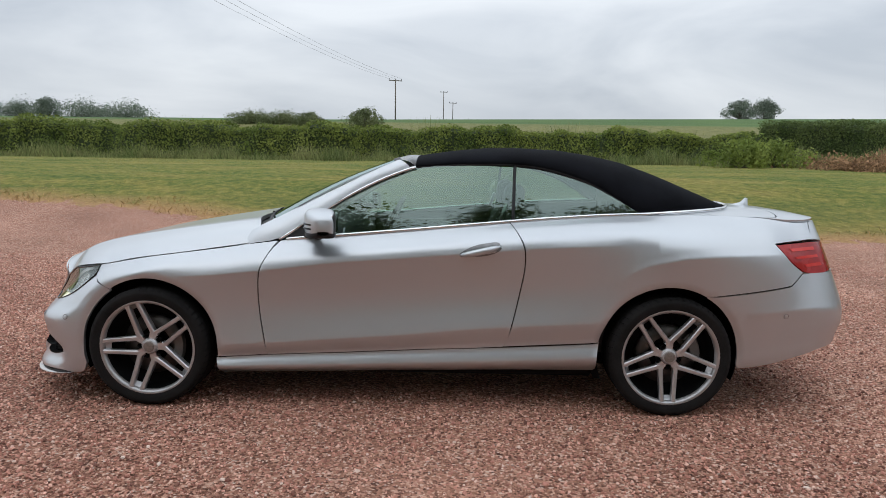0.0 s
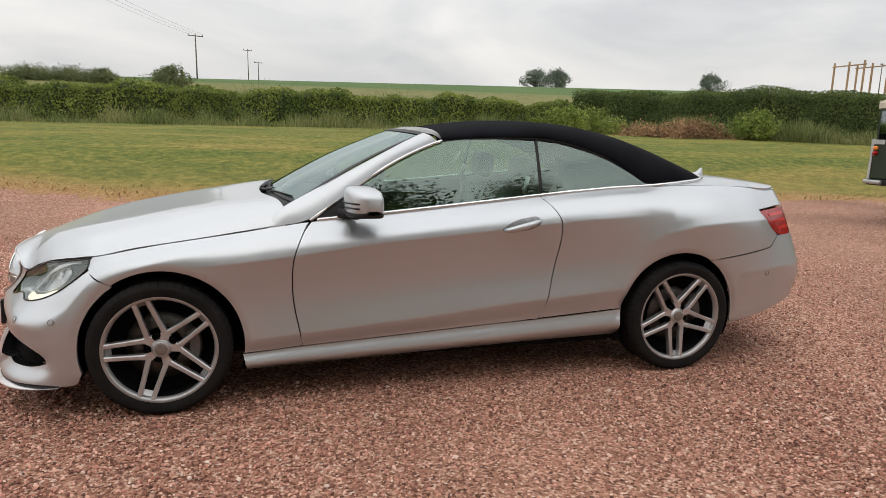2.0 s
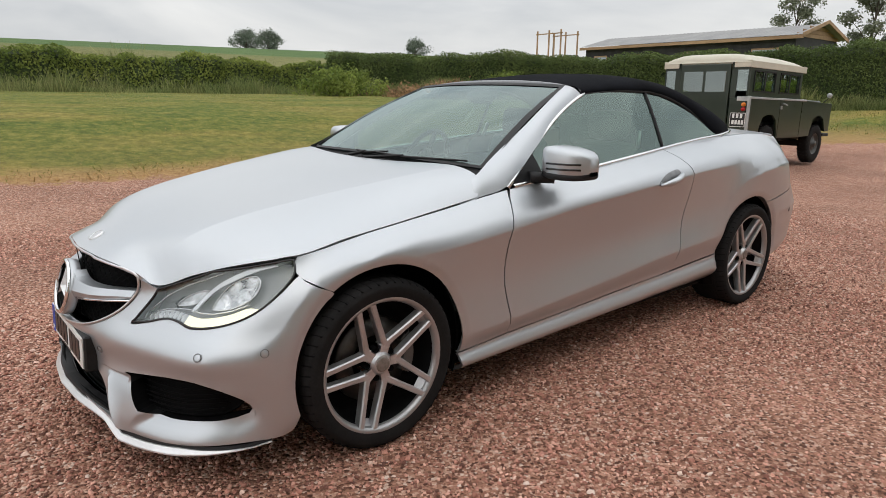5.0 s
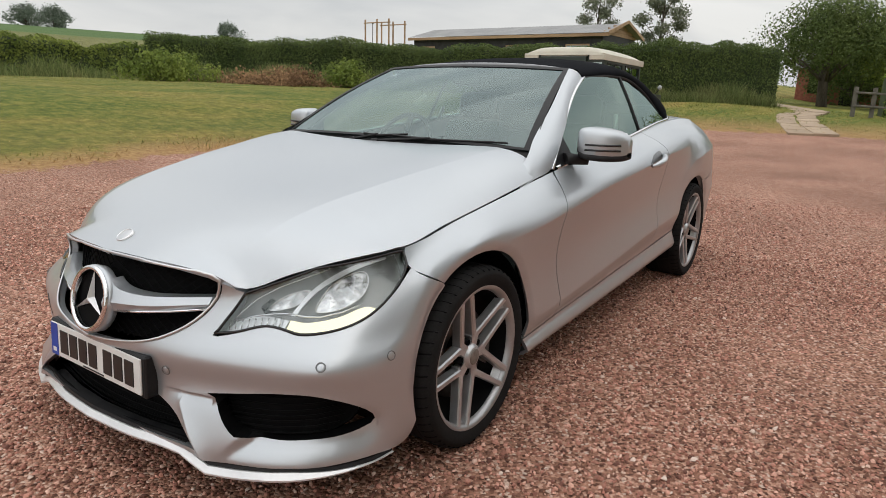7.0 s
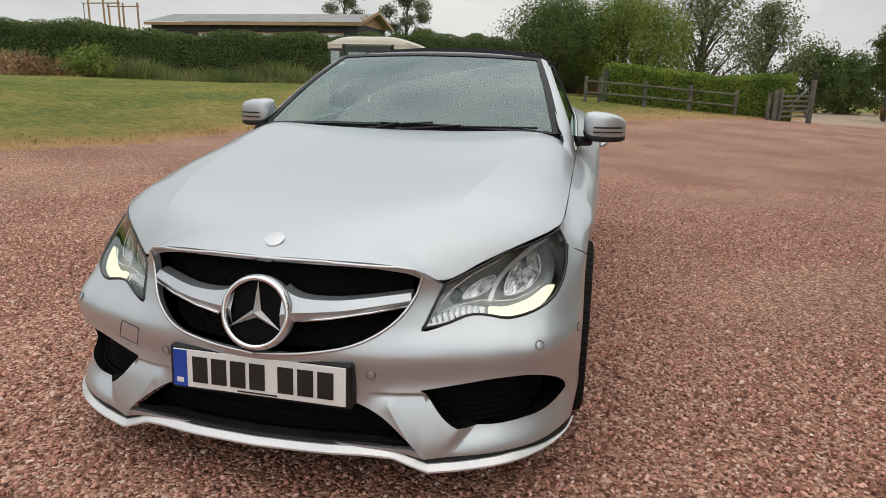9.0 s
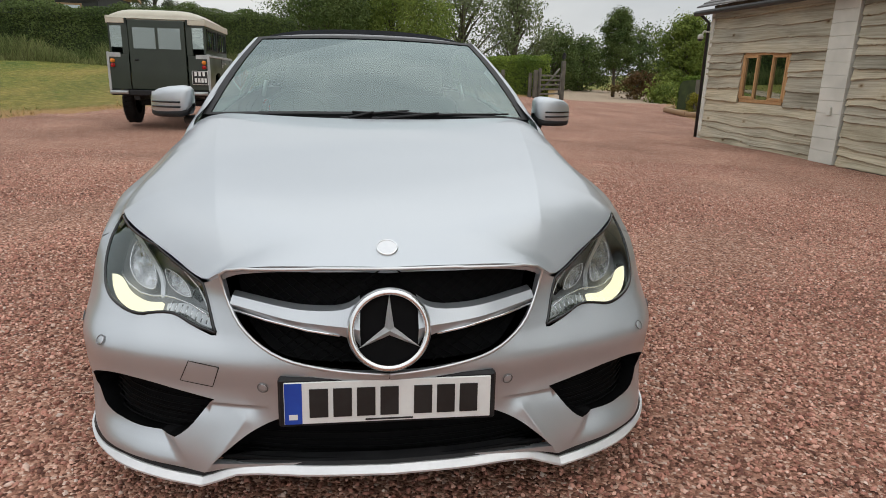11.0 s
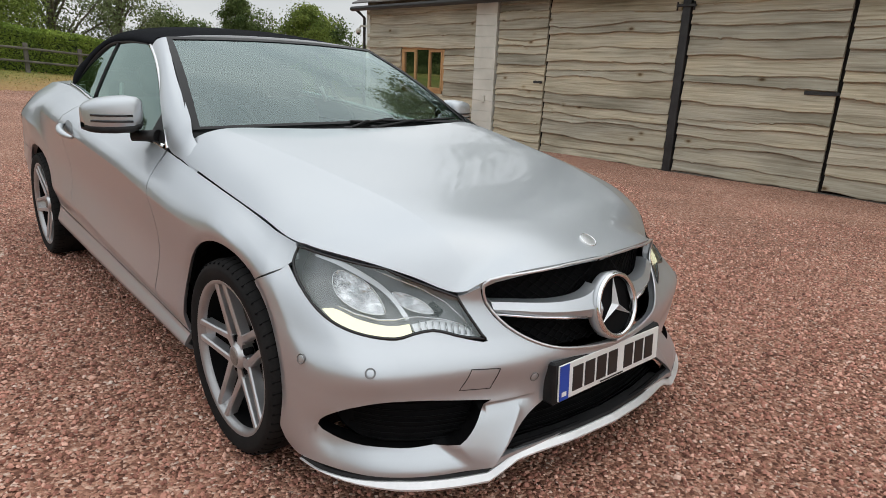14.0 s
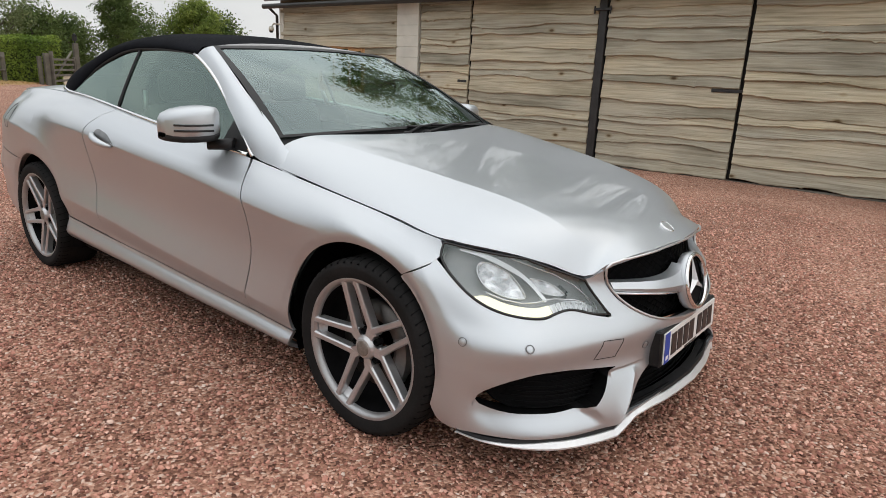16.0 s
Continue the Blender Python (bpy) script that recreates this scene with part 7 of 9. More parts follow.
def make_grille():
    g = thing("radiator_grille")
    g.parent = car
    g["label"] = "black mesh grille with silver louvres and a star emblem"
    full = mirrored_hole(GRILLE)
    under("backing", skin(body, full, [], UV, 0.04, lift=-0.06, both=True, seam=True, flange=-0.03, name="backing", material=M_grille), g)
    mesh_bars("lattice", GRILLE[:1] + GRILLE[1:], -0.048, 0.021, 32, 0.0022, g, M_grille)
    loop = []
    pts = curve(GRILLE, 0.03, False, (3, 4))
    for p in pts:
        q, n = at_body(p[1], p[2], 0.003)
        loop.append(q)
    ring = [tuple(q) for q in loop] + [(q[0], -q[1], q[2]) for q in loop[-2:0:-1]]
    ring = ring[len(loop) - 1:] + ring[:len(loop) - 1]
    part("chrome_surround", tube_bm(ring + [ring[0]], 0.0045, 6), M_satin, g)
    for s in HALF:
        bm = bmesh.new()
        rows = []
        keys = np.array(((0.070, 0.520, 0.628, 0.010), (0.082, 0.530, 0.619, 0.008), (0.096, 0.538, 0.611, 0.006), (0.115, 0.544, 0.605, 0.005), (0.14, 0.548, 0.6015, 0.004), (0.17, 0.552, 0.600, 0.003), (0.22, 0.557, 0.600, 0.002), (0.3, 0.566, 0.604, 0.0), (0.398, 0.579, 0.611, -0.004)))
        dp = 0.042
        for w in np.concatenate([np.linspace(0.07, 0.17, 16), np.linspace(0.19, 0.398, 10)]):
            zl, zh, ln = (float(np.interp(w, keys[:, 0], keys[:, c])) for c in (1, 2, 3))
            a, n = at_body(w, zh, ln)
            b, _ = at_body(w, zl + (zh - zl) * 0.36, ln + 0.011)
            c, _ = at_body(w, zl, ln - 0.004)
            bk = np.array([dp, 0, 0])
            rows.append([bm.verts.new((q[0], s * q[1], q[2])) for q in (a + bk, a, b, c, c + bk)])
        for p, q in zip(rows, rows[1:]):
            for k in range(4):
                bm.faces.new((p[k], p[k + 1], q[k + 1], q[k]))
        bm.faces.new(rows[-1])
        lv = part("louvre", bm, M_paint, g)
        ed = []
        for w, z in ((0.12, 0.544), (0.2, 0.553), (0.3, 0.565), (0.398, 0.578)):
            q, n = at_body(w, z, 0.001)
            ed.append((q[0], s * q[1], q[2]))
        part("chrome_edge", tube_bm(ed, 0.0042, 6), M_chrome, lv)
    c, n = at_body(0.0, 0.562, 0.0)
    rot = Vector((-n[0], 0, -n[2])).to_track_quat("-Z", "Y").to_matrix().to_4x4()
    rot = Vector(n).to_track_quat("Z", "Y").to_matrix().to_4x4()
    em = thing("star_emblem", None)
    em.parent = g
    em.matrix_basis = Matrix.Translation((-2.197, 0, 0.562)) @ pose(0, 0, 0, 0, -90 + 14, 0) @ pose(0, 0, 0, 0, 0, -90)
    bm = lathe_bm([(0.102, -0.03), (0.105, -0.004), (0.100, 0.003), (0.094, 0.004)], 48, "z")
    part("collar", bm, M_paint, em)
    bm = lathe_bm([(0.094 + 0.008 * math.cos(a), 0.006 + 0.008 * math.sin(a)) for a in (2 * math.pi * k / 10 for k in range(11))], 48, "z")
    part("ring", bm, M_chrome, em)
    bm = lathe_bm([(0.0, -0.006), (0.09, -0.006)], 48, "z")
    part("dish", bm, M_grille, em)
    bm = bmesh.new()
    top = bm.verts.new((0, 0, 0.014))
    outer = []
    for k in range(3):
        a = radians(90 + 120 * k)
        outer.append(bm.verts.new((0.088 * math.cos(a), 0.088 * math.sin(a), 0.002)))
        a2 = a + radians(60)
        outer.append(bm.verts.new((0.0135 * math.cos(a2), 0.0135 * math.sin(a2), -0.004)))
    for k in range(6):
        bm.faces.new((top, outer[k], outer[(k + 1) % 6]))
    part("star", bm, M_alloy_hi, em)
    # bonnet badge
    b = thing("bonnet_badge", Matrix.Translation((-2.072, 0, float(BZ(-2.072)) + 0.001)) @ pose(0, 0, 0, 0, -30, 0))
    b.parent = car
    part("disc", lathe_bm([(0.029, -0.003), (0.028, 0.003), (0.022, 0.005), (0.0, 0.004)], 28, "z"), M_satin, b)
    part("rim", lathe_bm([(0.026 + 0.002 * math.cos(a), 0.004 + 0.002 * math.sin(a)) for a in (2 * math.pi * k / 6 for k in range(7))], 28, "z"), M_chrome, b)


make_grille()


def make_intakes():
    for s in HALF:
        t = thing("air_intake")
        t.parent = car
        uv = shrink(on_body(curve(INTAKE, 0.022, True, (0,)), (0.3, 1, 1)), 0.0025)
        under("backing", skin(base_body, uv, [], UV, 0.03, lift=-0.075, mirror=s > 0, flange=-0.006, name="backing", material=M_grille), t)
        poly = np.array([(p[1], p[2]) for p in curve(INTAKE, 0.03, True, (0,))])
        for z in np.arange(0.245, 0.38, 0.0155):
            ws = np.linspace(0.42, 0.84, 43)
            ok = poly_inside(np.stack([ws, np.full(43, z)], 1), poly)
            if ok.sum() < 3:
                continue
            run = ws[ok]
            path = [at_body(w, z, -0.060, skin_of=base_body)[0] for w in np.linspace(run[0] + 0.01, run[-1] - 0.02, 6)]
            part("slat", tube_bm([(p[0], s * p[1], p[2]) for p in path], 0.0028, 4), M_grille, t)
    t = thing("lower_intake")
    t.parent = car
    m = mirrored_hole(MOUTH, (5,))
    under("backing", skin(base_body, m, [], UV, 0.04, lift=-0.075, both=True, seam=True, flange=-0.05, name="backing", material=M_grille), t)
    poly = np.array([(p[1], p[2]) for p in curve(MOUTH, 0.03, False, (5,))])
    for z in np.arange(0.205, 0.335, 0.016):
        ws = np.linspace(0.0, 0.46, 47)
        ok = poly_inside(np.stack([ws + 1e-4, np.full(47, z)], 1), poly)
        if ok.sum() < 2:
            continue
        path = [at_body(w, z, -0.06)[0] for w in np.linspace(0, ws[ok][-1] - 0.03, 6)]
        pts = [(p[0], -p[1], p[2]) for p in path[::-1]] + [tuple(p) for p in path[1:]]
        part("slat", tube_bm(pts, 0.003, 4), M_grille, t)
    # dark blade behind the splitter
    path = [at_body(w, 0.214, -0.012)[0] for w in np.linspace(0, 0.42, 8)]
    pts = [(p[0], -p[1], p[2]) for p in path[::-1]] + [tuple(p) for p in path[1:]]
    part("air_blade", tube_bm(pts, 0.006, 6), M_grille, t)
    # splitter lip: a silver blade along the bumper's foot, dropping at the corners
    key = [(-2.236, 0.0, 0.190), (-2.218, 0.2, 0.186), (-2.190, 0.33, 0.180), (-2.176, 0.385, 0.172), (-2.168, 0.44, 0.150), (-2.160, 0.478, 0.134), (-2.122, 0.58, 0.137), (-2.062, 0.69, 0.142), (-1.972, 0.79, 0.150), (-1.87, 0.848, 0.158), (-1.80, 0.864, 0.164)]
    c = curve(key, 0.02, False, (3, 5))
    bm, gr = bmesh.new(), bmesh.new()
    rows, low = [], []
    full = [(p[0], -p[1], p[2]) for p in c[::-1]] + [tuple(p) for p in c[1:]]
    for i, (x, y, z) in enumerate(full):
        a = Vector(full[min(i + 1, len(full) - 1)]) - Vector(full[max(i - 1, 0)])
        n = Vector((a.y, -a.x, 0)).normalized()
        n = n if n.x < 0 or abs(y) > 0.7 and n.y * y > 0 else -n
        k = max(0.12, min(1.0, (0.868 - abs(y)) / 0.16))
        p, up = Vector((x, y, z)), Vector((0, 0, 1))
        rows.append([bm.verts.new(q) for q in (p - n * 0.05 + up * 0.02 * k, p - n * 0.001 + up * 0.017 * k, p + n * 0.013 * k + up * 0.002, p + n * 0.012 * k - up * 0.004 * k, p - n * 0.05 - up * 0.006)])
        low.append([gr.verts.new(q) for q in (p - n * 0.04 + up * 0.019, p - n * 0.004 + up * (0.018 * k + 0.001), p - n * 0.008 + up * (0.018 * k + 0.010), p - n * 0.045 + up * (0.018 * k + 0.012))])
    for p, q in zip(rows, rows[1:]):
        for k in range(4):
            bm.faces.new((p[k], p[k + 1], q[k + 1], q[k]))
    for p, q in zip(low, low[1:]):
        for k in range(3):
            gr.faces.new((p[k], p[k + 1], q[k + 1], q[k]))
    part("splitter_groove", gr, M_blackp, car)
    part("splitter_lip", bm, M_alloy_hi, car, "bright silver splitter lip, scuffed at one end")
    # parking sensors
    for s in HALF:
        for w, z in ((0.314, 0.401), (0.755, 0.466)):
            p, n = at_body(w, z, 0.001, s)
            m = Matrix.Translation(p) @ Vector(n).to_track_quat("Z", "Y").to_matrix().to_4x4()
            b = part("parking_sensor", lathe_bm([(0.0, 0.0015), (0.0098, 0.0015), (0.0104, 0.0012), (0.0116, 0.0)], 20, "z"), M_paint, car, m=m)
            part("ring", lathe_bm([(0.0132 + 0.0014 * math.cos(a), 0.001 + 0.0014 * math.sin(a)) for a in (2 * math.pi * k / 6 for k in range(7))], 20, "z"), M_lampin, b)
        for tgt in ((-1.807, 0.862, 0.470), (1.965, 0.81, 0.545)):
            uv = on_body([tgt], (1, 0.2, 1))[0]
            p = body(np.array([uv[0], uv[0] + 1e-3, uv[0]]), np.array([uv[1], uv[1], uv[1] + 1e-3]))
            n = np.cross(p[1] - p[0], p[2] - p[0])
            n = n / np.linalg.norm(n) * (1 if np.cross(p[1] - p[0], p[2] - p[0])[1] > 0 else -1)
            q, n = Vector((p[0][0], s * p[0][1], p[0][2])), Vector((n[0], s * n[1], n[2]))
            m = Matrix.Translation(q + n * 0.001) @ n.to_track_quat("Z", "Y").to_matrix().to_4x4()
            b = part("parking_sensor", lathe_bm([(0.0, 0.0015), (0.0098, 0.0015), (0.0104, 0.0012), (0.0116, 0.0)], 20, "z"), M_paint, car, m=m)
            part("ring", lathe_bm([(0.0132 + 0.0014 * math.cos(a), 0.001 + 0.0014 * math.sin(a)) for a in (2 * math.pi * k / 6 for k in range(7))], 20, "z"), M_lampin, b)
    # towing-eye cover, a rounded square seam on the right of the bumper
    sq = [(-2.1, 0.425, 0.446), (-2.1, 0.505, 0.452), (-2.1, 0.532, 0.392), (-2.1, 0.445, 0.386)]
    c = []
    for p in curve([sq[0], sq[1], sq[2], sq[3]], 0.012, True, (0, 1, 2, 3)):
        q, n = at_body(p[1], p[2], 0.0002)
        c.append(tuple(q))
    part("tow_cover_seam", tube_bm(c + [c[0]], 0.0014, 4), M_blackp, car)
    # number plate in its holder; its characters stand as plain bars
    pl = thing("number_plate", pose(-2.207, 0, 0.377, 0, 3, 0))
    pl.parent = car
    pl["label"] = "white number plate with a blue end band in a dark holder"
    part("holder", box_bm(0.002, 0.05, -0.275, 0.275, -0.066, 0.064, 0.006), M_blackp, pl)
    part("plate", box_bm(-0.004, 0.002, -0.26, 0.26, -0.0555, 0.0555, 0.0015), M_plate_w, pl)
    part("blue_band", box_bm(-0.0055, -0.003, 0.216, 0.2585, -0.054, 0.054), M_plate_b, pl)
    part("band_mark", box_bm(-0.0062, -0.005, 0.227, 0.248, -0.042, -0.028), M_plate_w, pl)
    y = 0.198
    for k in range(7):
        part("character_bar", box_bm(-0.0065, -0.003, y - 0.046, y, -0.038, 0.038), M_plate_k, pl)
        y -= 0.0585 if k != 3 else 0.085
    part("maker_line", box_bm(-0.006, -0.003, -0.06, 0.06, -0.0505, -0.0465), M_plate_k, pl)


make_intakes()


def make_lamps():
    for s in HALF:
        h = thing("headlamp")
        h.parent = car
        h["label"] = "clear-glass headlamp with its pale yellow daytime strip lit"
        uv = shrink(on_body(curve(LAMP, 0.02, True, (0, 2, 6)), (0.6, 1, 1)), 0.004)
        mir = s > 0
        cov = under("cover", skin(body, uv, [], UV, 0.03, mirror=mir, flange=0.004, name="cover", material=M_lens), h)
        cov.visible_shadow = False
        under("housing", skin(body, uv, [], UV, 0.03, mirror=mir, lift=-0.055, flange=-0.05, name="housing", material=M_lampin), h)
        rim = [body(np.array([a]), np.array([b]))[0] for a, b in uv]
        part("seal", tube_bm([(p[0], s * p[1], p[2]) for p in rim] + [(rim[0][0], s * rim[0][1], rim[0][2])], 0.0045, 5), M_gloss, h)

        def patch(name, pts, lift, mat, flange=0.012, sharp=(), lab=""):
            q = on_body(curve(pts, 0.015, True, sharp), (0.6, 1, 1))
            return under(name, skin(body, q, [], UV, 0.012, mirror=mir, lift=lift, flange=flange, name=name, material=mat), h, lab)

        patch("daytime_strip", [(-1.985, 0.612, 0.548), (-1.955, 0.665, 0.538), (-1.90, 0.735, 0.552), (-1.84, 0.782, 0.584), (-1.80, 0.793, 0.602), (-1.82, 0.768, 0.606), (-1.88, 0.720, 0.583), (-1.95, 0.655, 0.572), (-1.98, 0.612, 0.577)], -0.016, M_drl, lab="pale yellow daytime light, lit", sharp=(0, 4, 8))
        ind = [(-2.06, 0.447, 0.524), (-2.04, 0.49, 0.532), (-2.0, 0.555, 0.556), (-1.985, 0.600, 0.552), (-1.98, 0.604, 0.578), (-2.0, 0.54, 0.578), (-2.03, 0.475, 0.556)]
        patch("indicator", ind, -0.028, M_satin, sharp=(0, 3, 4))
        for k in range(9):
            w = 0.462 + k * 0.0155
            a, _ = at_body(w, 0.532 + 0.13 * (w - 0.45), -0.02, s)
            b, _ = at_body(w - 0.006, 0.556 + 0.13 * (w - 0.45), -0.02, s)
            part("rib", tube_bm([a, b], 0.0022, 4), M_chrome, h)
        def flat(name, pts, lift, mat, flange=0.01):
            return under(name, skin(body, on_body(pts, (0.05, 1, 1)), [], UV, 0.012, mirror=mir, lift=lift, flange=flange, name=name, material=mat), h)

        def line(name, pts, lift, r, mat):
            c = [at_body(w, z, lift, s)[0] for w, z in pts]
            part(name, tube_bm(c, r, 6), mat, h)

        def bowl(pts, cw, cz, r):
            c = curve([(-1.9, a, b) for a, b in pts], 0.012, True)
            flat("reflector", c, -0.032, M_bowl)
            line("bowl_edge", [(p[1], p[2]) for p in c] + [(c[0][1], c[0][2])], -0.028, 0.0016, M_chrome)
            p, n = at_body(cw, cz, -0.030, s)
            d = (Vector(n) * 0.5 + Vector((-0.8, 0, 0))).normalized()
            m = Matrix.Translation(p) @ d.to_track_quat("Z", "Y").to_matrix().to_4x4()
            part("projector_lens", lathe_bm([(r, -0.004), (r * 0.8, 0.006), (r * 0.45, 0.012), (0.0, 0.014)], 24, "z"), M_lens, h, m=m)

        bowl([(0.648, 0.594), (0.652, 0.622), (0.685, 0.668), (0.728, 0.690), (0.742, 0.676), (0.744, 0.632), (0.715, 0.604), (0.68, 0.592)], 0.705, 0.640, 0.018)
        bowl([(0.536, 0.590), (0.548, 0.607), (0.590, 0.630), (0.622, 0.635), (0.612, 0.612), (0.572, 0.592)], 0.588, 0.614, 0.010)
        # broad bright brow sweeping down between the two lamps into the daytime strip
        patch("brow_sweep", [(-1.7, 0.755, 0.727), (-1.75, 0.70, 0.704), (-1.82, 0.658, 0.672), (-1.88, 0.630, 0.640), (-1.93, 0.610, 0.604), (-1.95, 0.602, 0.578), (-1.94, 0.610, 0.574), (-1.93, 0.621, 0.602), (-1.88, 0.643, 0.636), (-1.82, 0.675, 0.666), (-1.75, 0.714, 0.696), (-1.70, 0.757, 0.718)], -0.014, M_satin, 0.006, (0, 11))
        line("brow_line", [(0.664, 0.700), (0.62, 0.676), (0.555, 0.643), (0.505, 0.610), (0.480, 0.580), (0.466, 0.556)], -0.016, 0.0020, M_chrome)
        line("lower_sweep", [(0.466, 0.553), (0.52, 0.572), (0.575, 0.580), (0.605, 0.580), (0.635, 0.576), (0.675, 0.577), (0.72, 0.590), (0.755, 0.610)], -0.014, 0.0022, M_chrome)


make_lamps()


# ---- car: wheels, mirrors, handles, cabin ----
def make_wheel():
    w = thing("wheel")
    R, r = 0.318, 0.254
    prof = [(r - 0.004, -0.112), (r + 0.012, -0.116), (r + 0.035, -0.122), (R - 0.022, -0.120), (R - 0.006, -0.108), (R, -0.088), (R, 0.088), (R - 0.006, 0.108), (R - 0.022, 0.120), (r + 0.02, 0.118), (r, 0.108)]
    bm = lathe_bm(prof, 64, "y")
    ty = part("tyre", bm, M_tyre, w)
    bm = bmesh.new()
    for y in (-0.06, -0.022, 0.022, 0.06):
        lathe_bm([(R + 0.0008, y - 0.005), (R - 0.004, y), (R + 0.0008, y + 0.005)], 64, "y", bm)
    part("tread_groove", bm, M_grille, ty)
    bm = bmesh.new()
    for k in range(56):
        a = 2 * math.pi * k / 56
        for sg in (-1, 1):
            pts = [((R + 0.0006 - 0.012 * f * f) * math.cos(a + 0.03 * f * sg), sg * (0.07 + 0.046 * f), (R + 0.0006 - 0.012 * f * f) * math.sin(a + 0.03 * f * sg)) for f in (0, 0.5, 1.0)]
            tube_bm(pts, 0.0028, 4, bm, cap=False)
    tagged(part("sipe", bm, M_grille, ty), kind="stuff")
    bm = lathe_bm([(r + 0.004, -0.110), (r - 0.002, -0.114), (r - 0.014, -0.108), (r - 0.020, -0.094), (r - 0.021, -0.088)], 64, "y")
    rim = part("rim", bm, M_rim, w, "grey alloy rim with five twin spokes")
    # barrel coloured near-black, for the shade behind the spokes
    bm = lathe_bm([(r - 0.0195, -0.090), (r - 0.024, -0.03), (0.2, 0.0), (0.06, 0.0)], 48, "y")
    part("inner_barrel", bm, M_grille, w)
    sp = bmesh.new()
    rows_def = ((0.040, -0.080, 0.0415, 0.017), (0.058, -0.083, 0.0405, 0.0145), (0.085, -0.087, 0.0385, 0.0125), (0.15, -0.096, 0.0345, 0.0112), (0.22, -0.106, 0.0305, 0.0115), (0.243, -0.109, 0.0292, 0.0128), (0.249, -0.109, 0.029, 0.0132))
    for side in (-1, 1):
        rows = []
        for rr, y, off, hw in rows_def:
            o = off * side
            rows.append([sp.verts.new(p) for p in ((o - hw * 0.9, y + 0.036, rr), (o - hw, y + 0.005, rr), (o - hw * 0.62, y, rr), (o + hw * 0.62, y, rr), (o + hw, y + 0.005, rr), (o + hw * 0.9, y + 0.036, rr))])
        for p, q in zip(rows, rows[1:]):
            for k in range(5):
                sp.faces.new((p[k], p[k + 1], q[k + 1], q[k]))
    # the bridge that closes each pair at the rim, sloping into the barrel
    br = [[sp.verts.new((o, y, rr)) for o in (-0.022, 0.022)] for rr, y in ((0.252, -0.104), (0.240, -0.100), (0.214, -0.066))]
    for p, q in zip(br, br[1:]):
        sp.faces.new((p[0], p[1], q[1], q[0]))
    # web to the hub between neighbouring pairs
    for side in (-1, 1):
        a = radians(36) * side
        web = [sp.verts.new((r0 * math.sin(a) + o * math.cos(a) * side, y, r0 * math.cos(a) - o * math.sin(a) * side)) for r0, o, y in ((0.030, -0.016, -0.0835), (0.030, 0.0, -0.0835), (0.083, 0.0, -0.0815), (0.076, -0.020, -0.083))]
        sp.faces.new(web if side > 0 else web[::-1])
    me = bpy.data.meshes.new("spoke")
    sp.to_mesh(me)
    sp.free()
    me.materials.append(M_alloy)
    for k in range(5):
        under("spoke", me, w, m=Matrix.Rotation(radians(72 * k - 18), 4, "Y"))
    part("hub", lathe_bm([(0.044, -0.04), (0.0455, -0.076), (0.043, -0.084), (0.037, -0.088), (0.036, -0.093), (0.033, -0.0945), (0.0, -0.095)], 36, "y"), M_alloy, w)
    part("hub_cap", lathe_bm([(0.0285, -0.0945), (0.028, -0.0965), (0.022, -0.0975), (0.0, -0.098)], 28, "y"), M_cap, w, "dull grey centre cap")
    for k in range(5):
        a = radians(72 * k + 36)
        # black discs stand for the shade inside the bolt holes
        part("bolt_hole_shade", lathe_bm([(0.0118, -0.05), (0.0118, -0.078), (0.0098, -0.078), (0.0092, -0.066), (0.0, -0.065)], 14, "y"), M_grille, w, m=Matrix.Translation((0.057 * math.cos(a), -0.002, 0.057 * math.sin(a))))
    part("brake_disc", lathe_bm([(0.09, -0.03), (0.16, -0.03), (0.162, -0.005), (0.09, -0.005)], 40, "y"), M_disc, w)
    bm = bmesh.new()
    rows = []
    for k in range(9):
        a = radians(-30 + 60 * k / 8)
        rows.append([bm.verts.new((q * math.cos(a), y, q * math.sin(a))) for q, y in ((0.115, -0.04), (0.122, -0.056), (0.168, -0.056), (0.176, -0.035))])
    for p, q in zip(rows, rows[1:]):
        for k in range(3):
            bm.faces.new((p[k], p[k + 1], q[k + 1], q[k]))
    part("brake_caliper", bm, M_alloy_in, w)
    return w


wheel = make_wheel()
wheel.parent = car
wheel["label"] = "grey twin-spoke alloy wheel with a low-profile tyre"
WY = 0.772
wheel.matrix_basis = pose(-1.364, -WY, 0.318)
copy_thing(wheel, pose(1.38, -WY, 0.318, 0, -18, 0))
copy_thing(wheel, pose(-1.385, WY, 0.318, 0, 0, 180) @ pose(0, 0, 0, 0, 4, 0))
copy_thing(wheel, pose(1.38, WY, 0.318, 0, 0, 180) @ pose(0, 0, 0, 0, -12, 0))


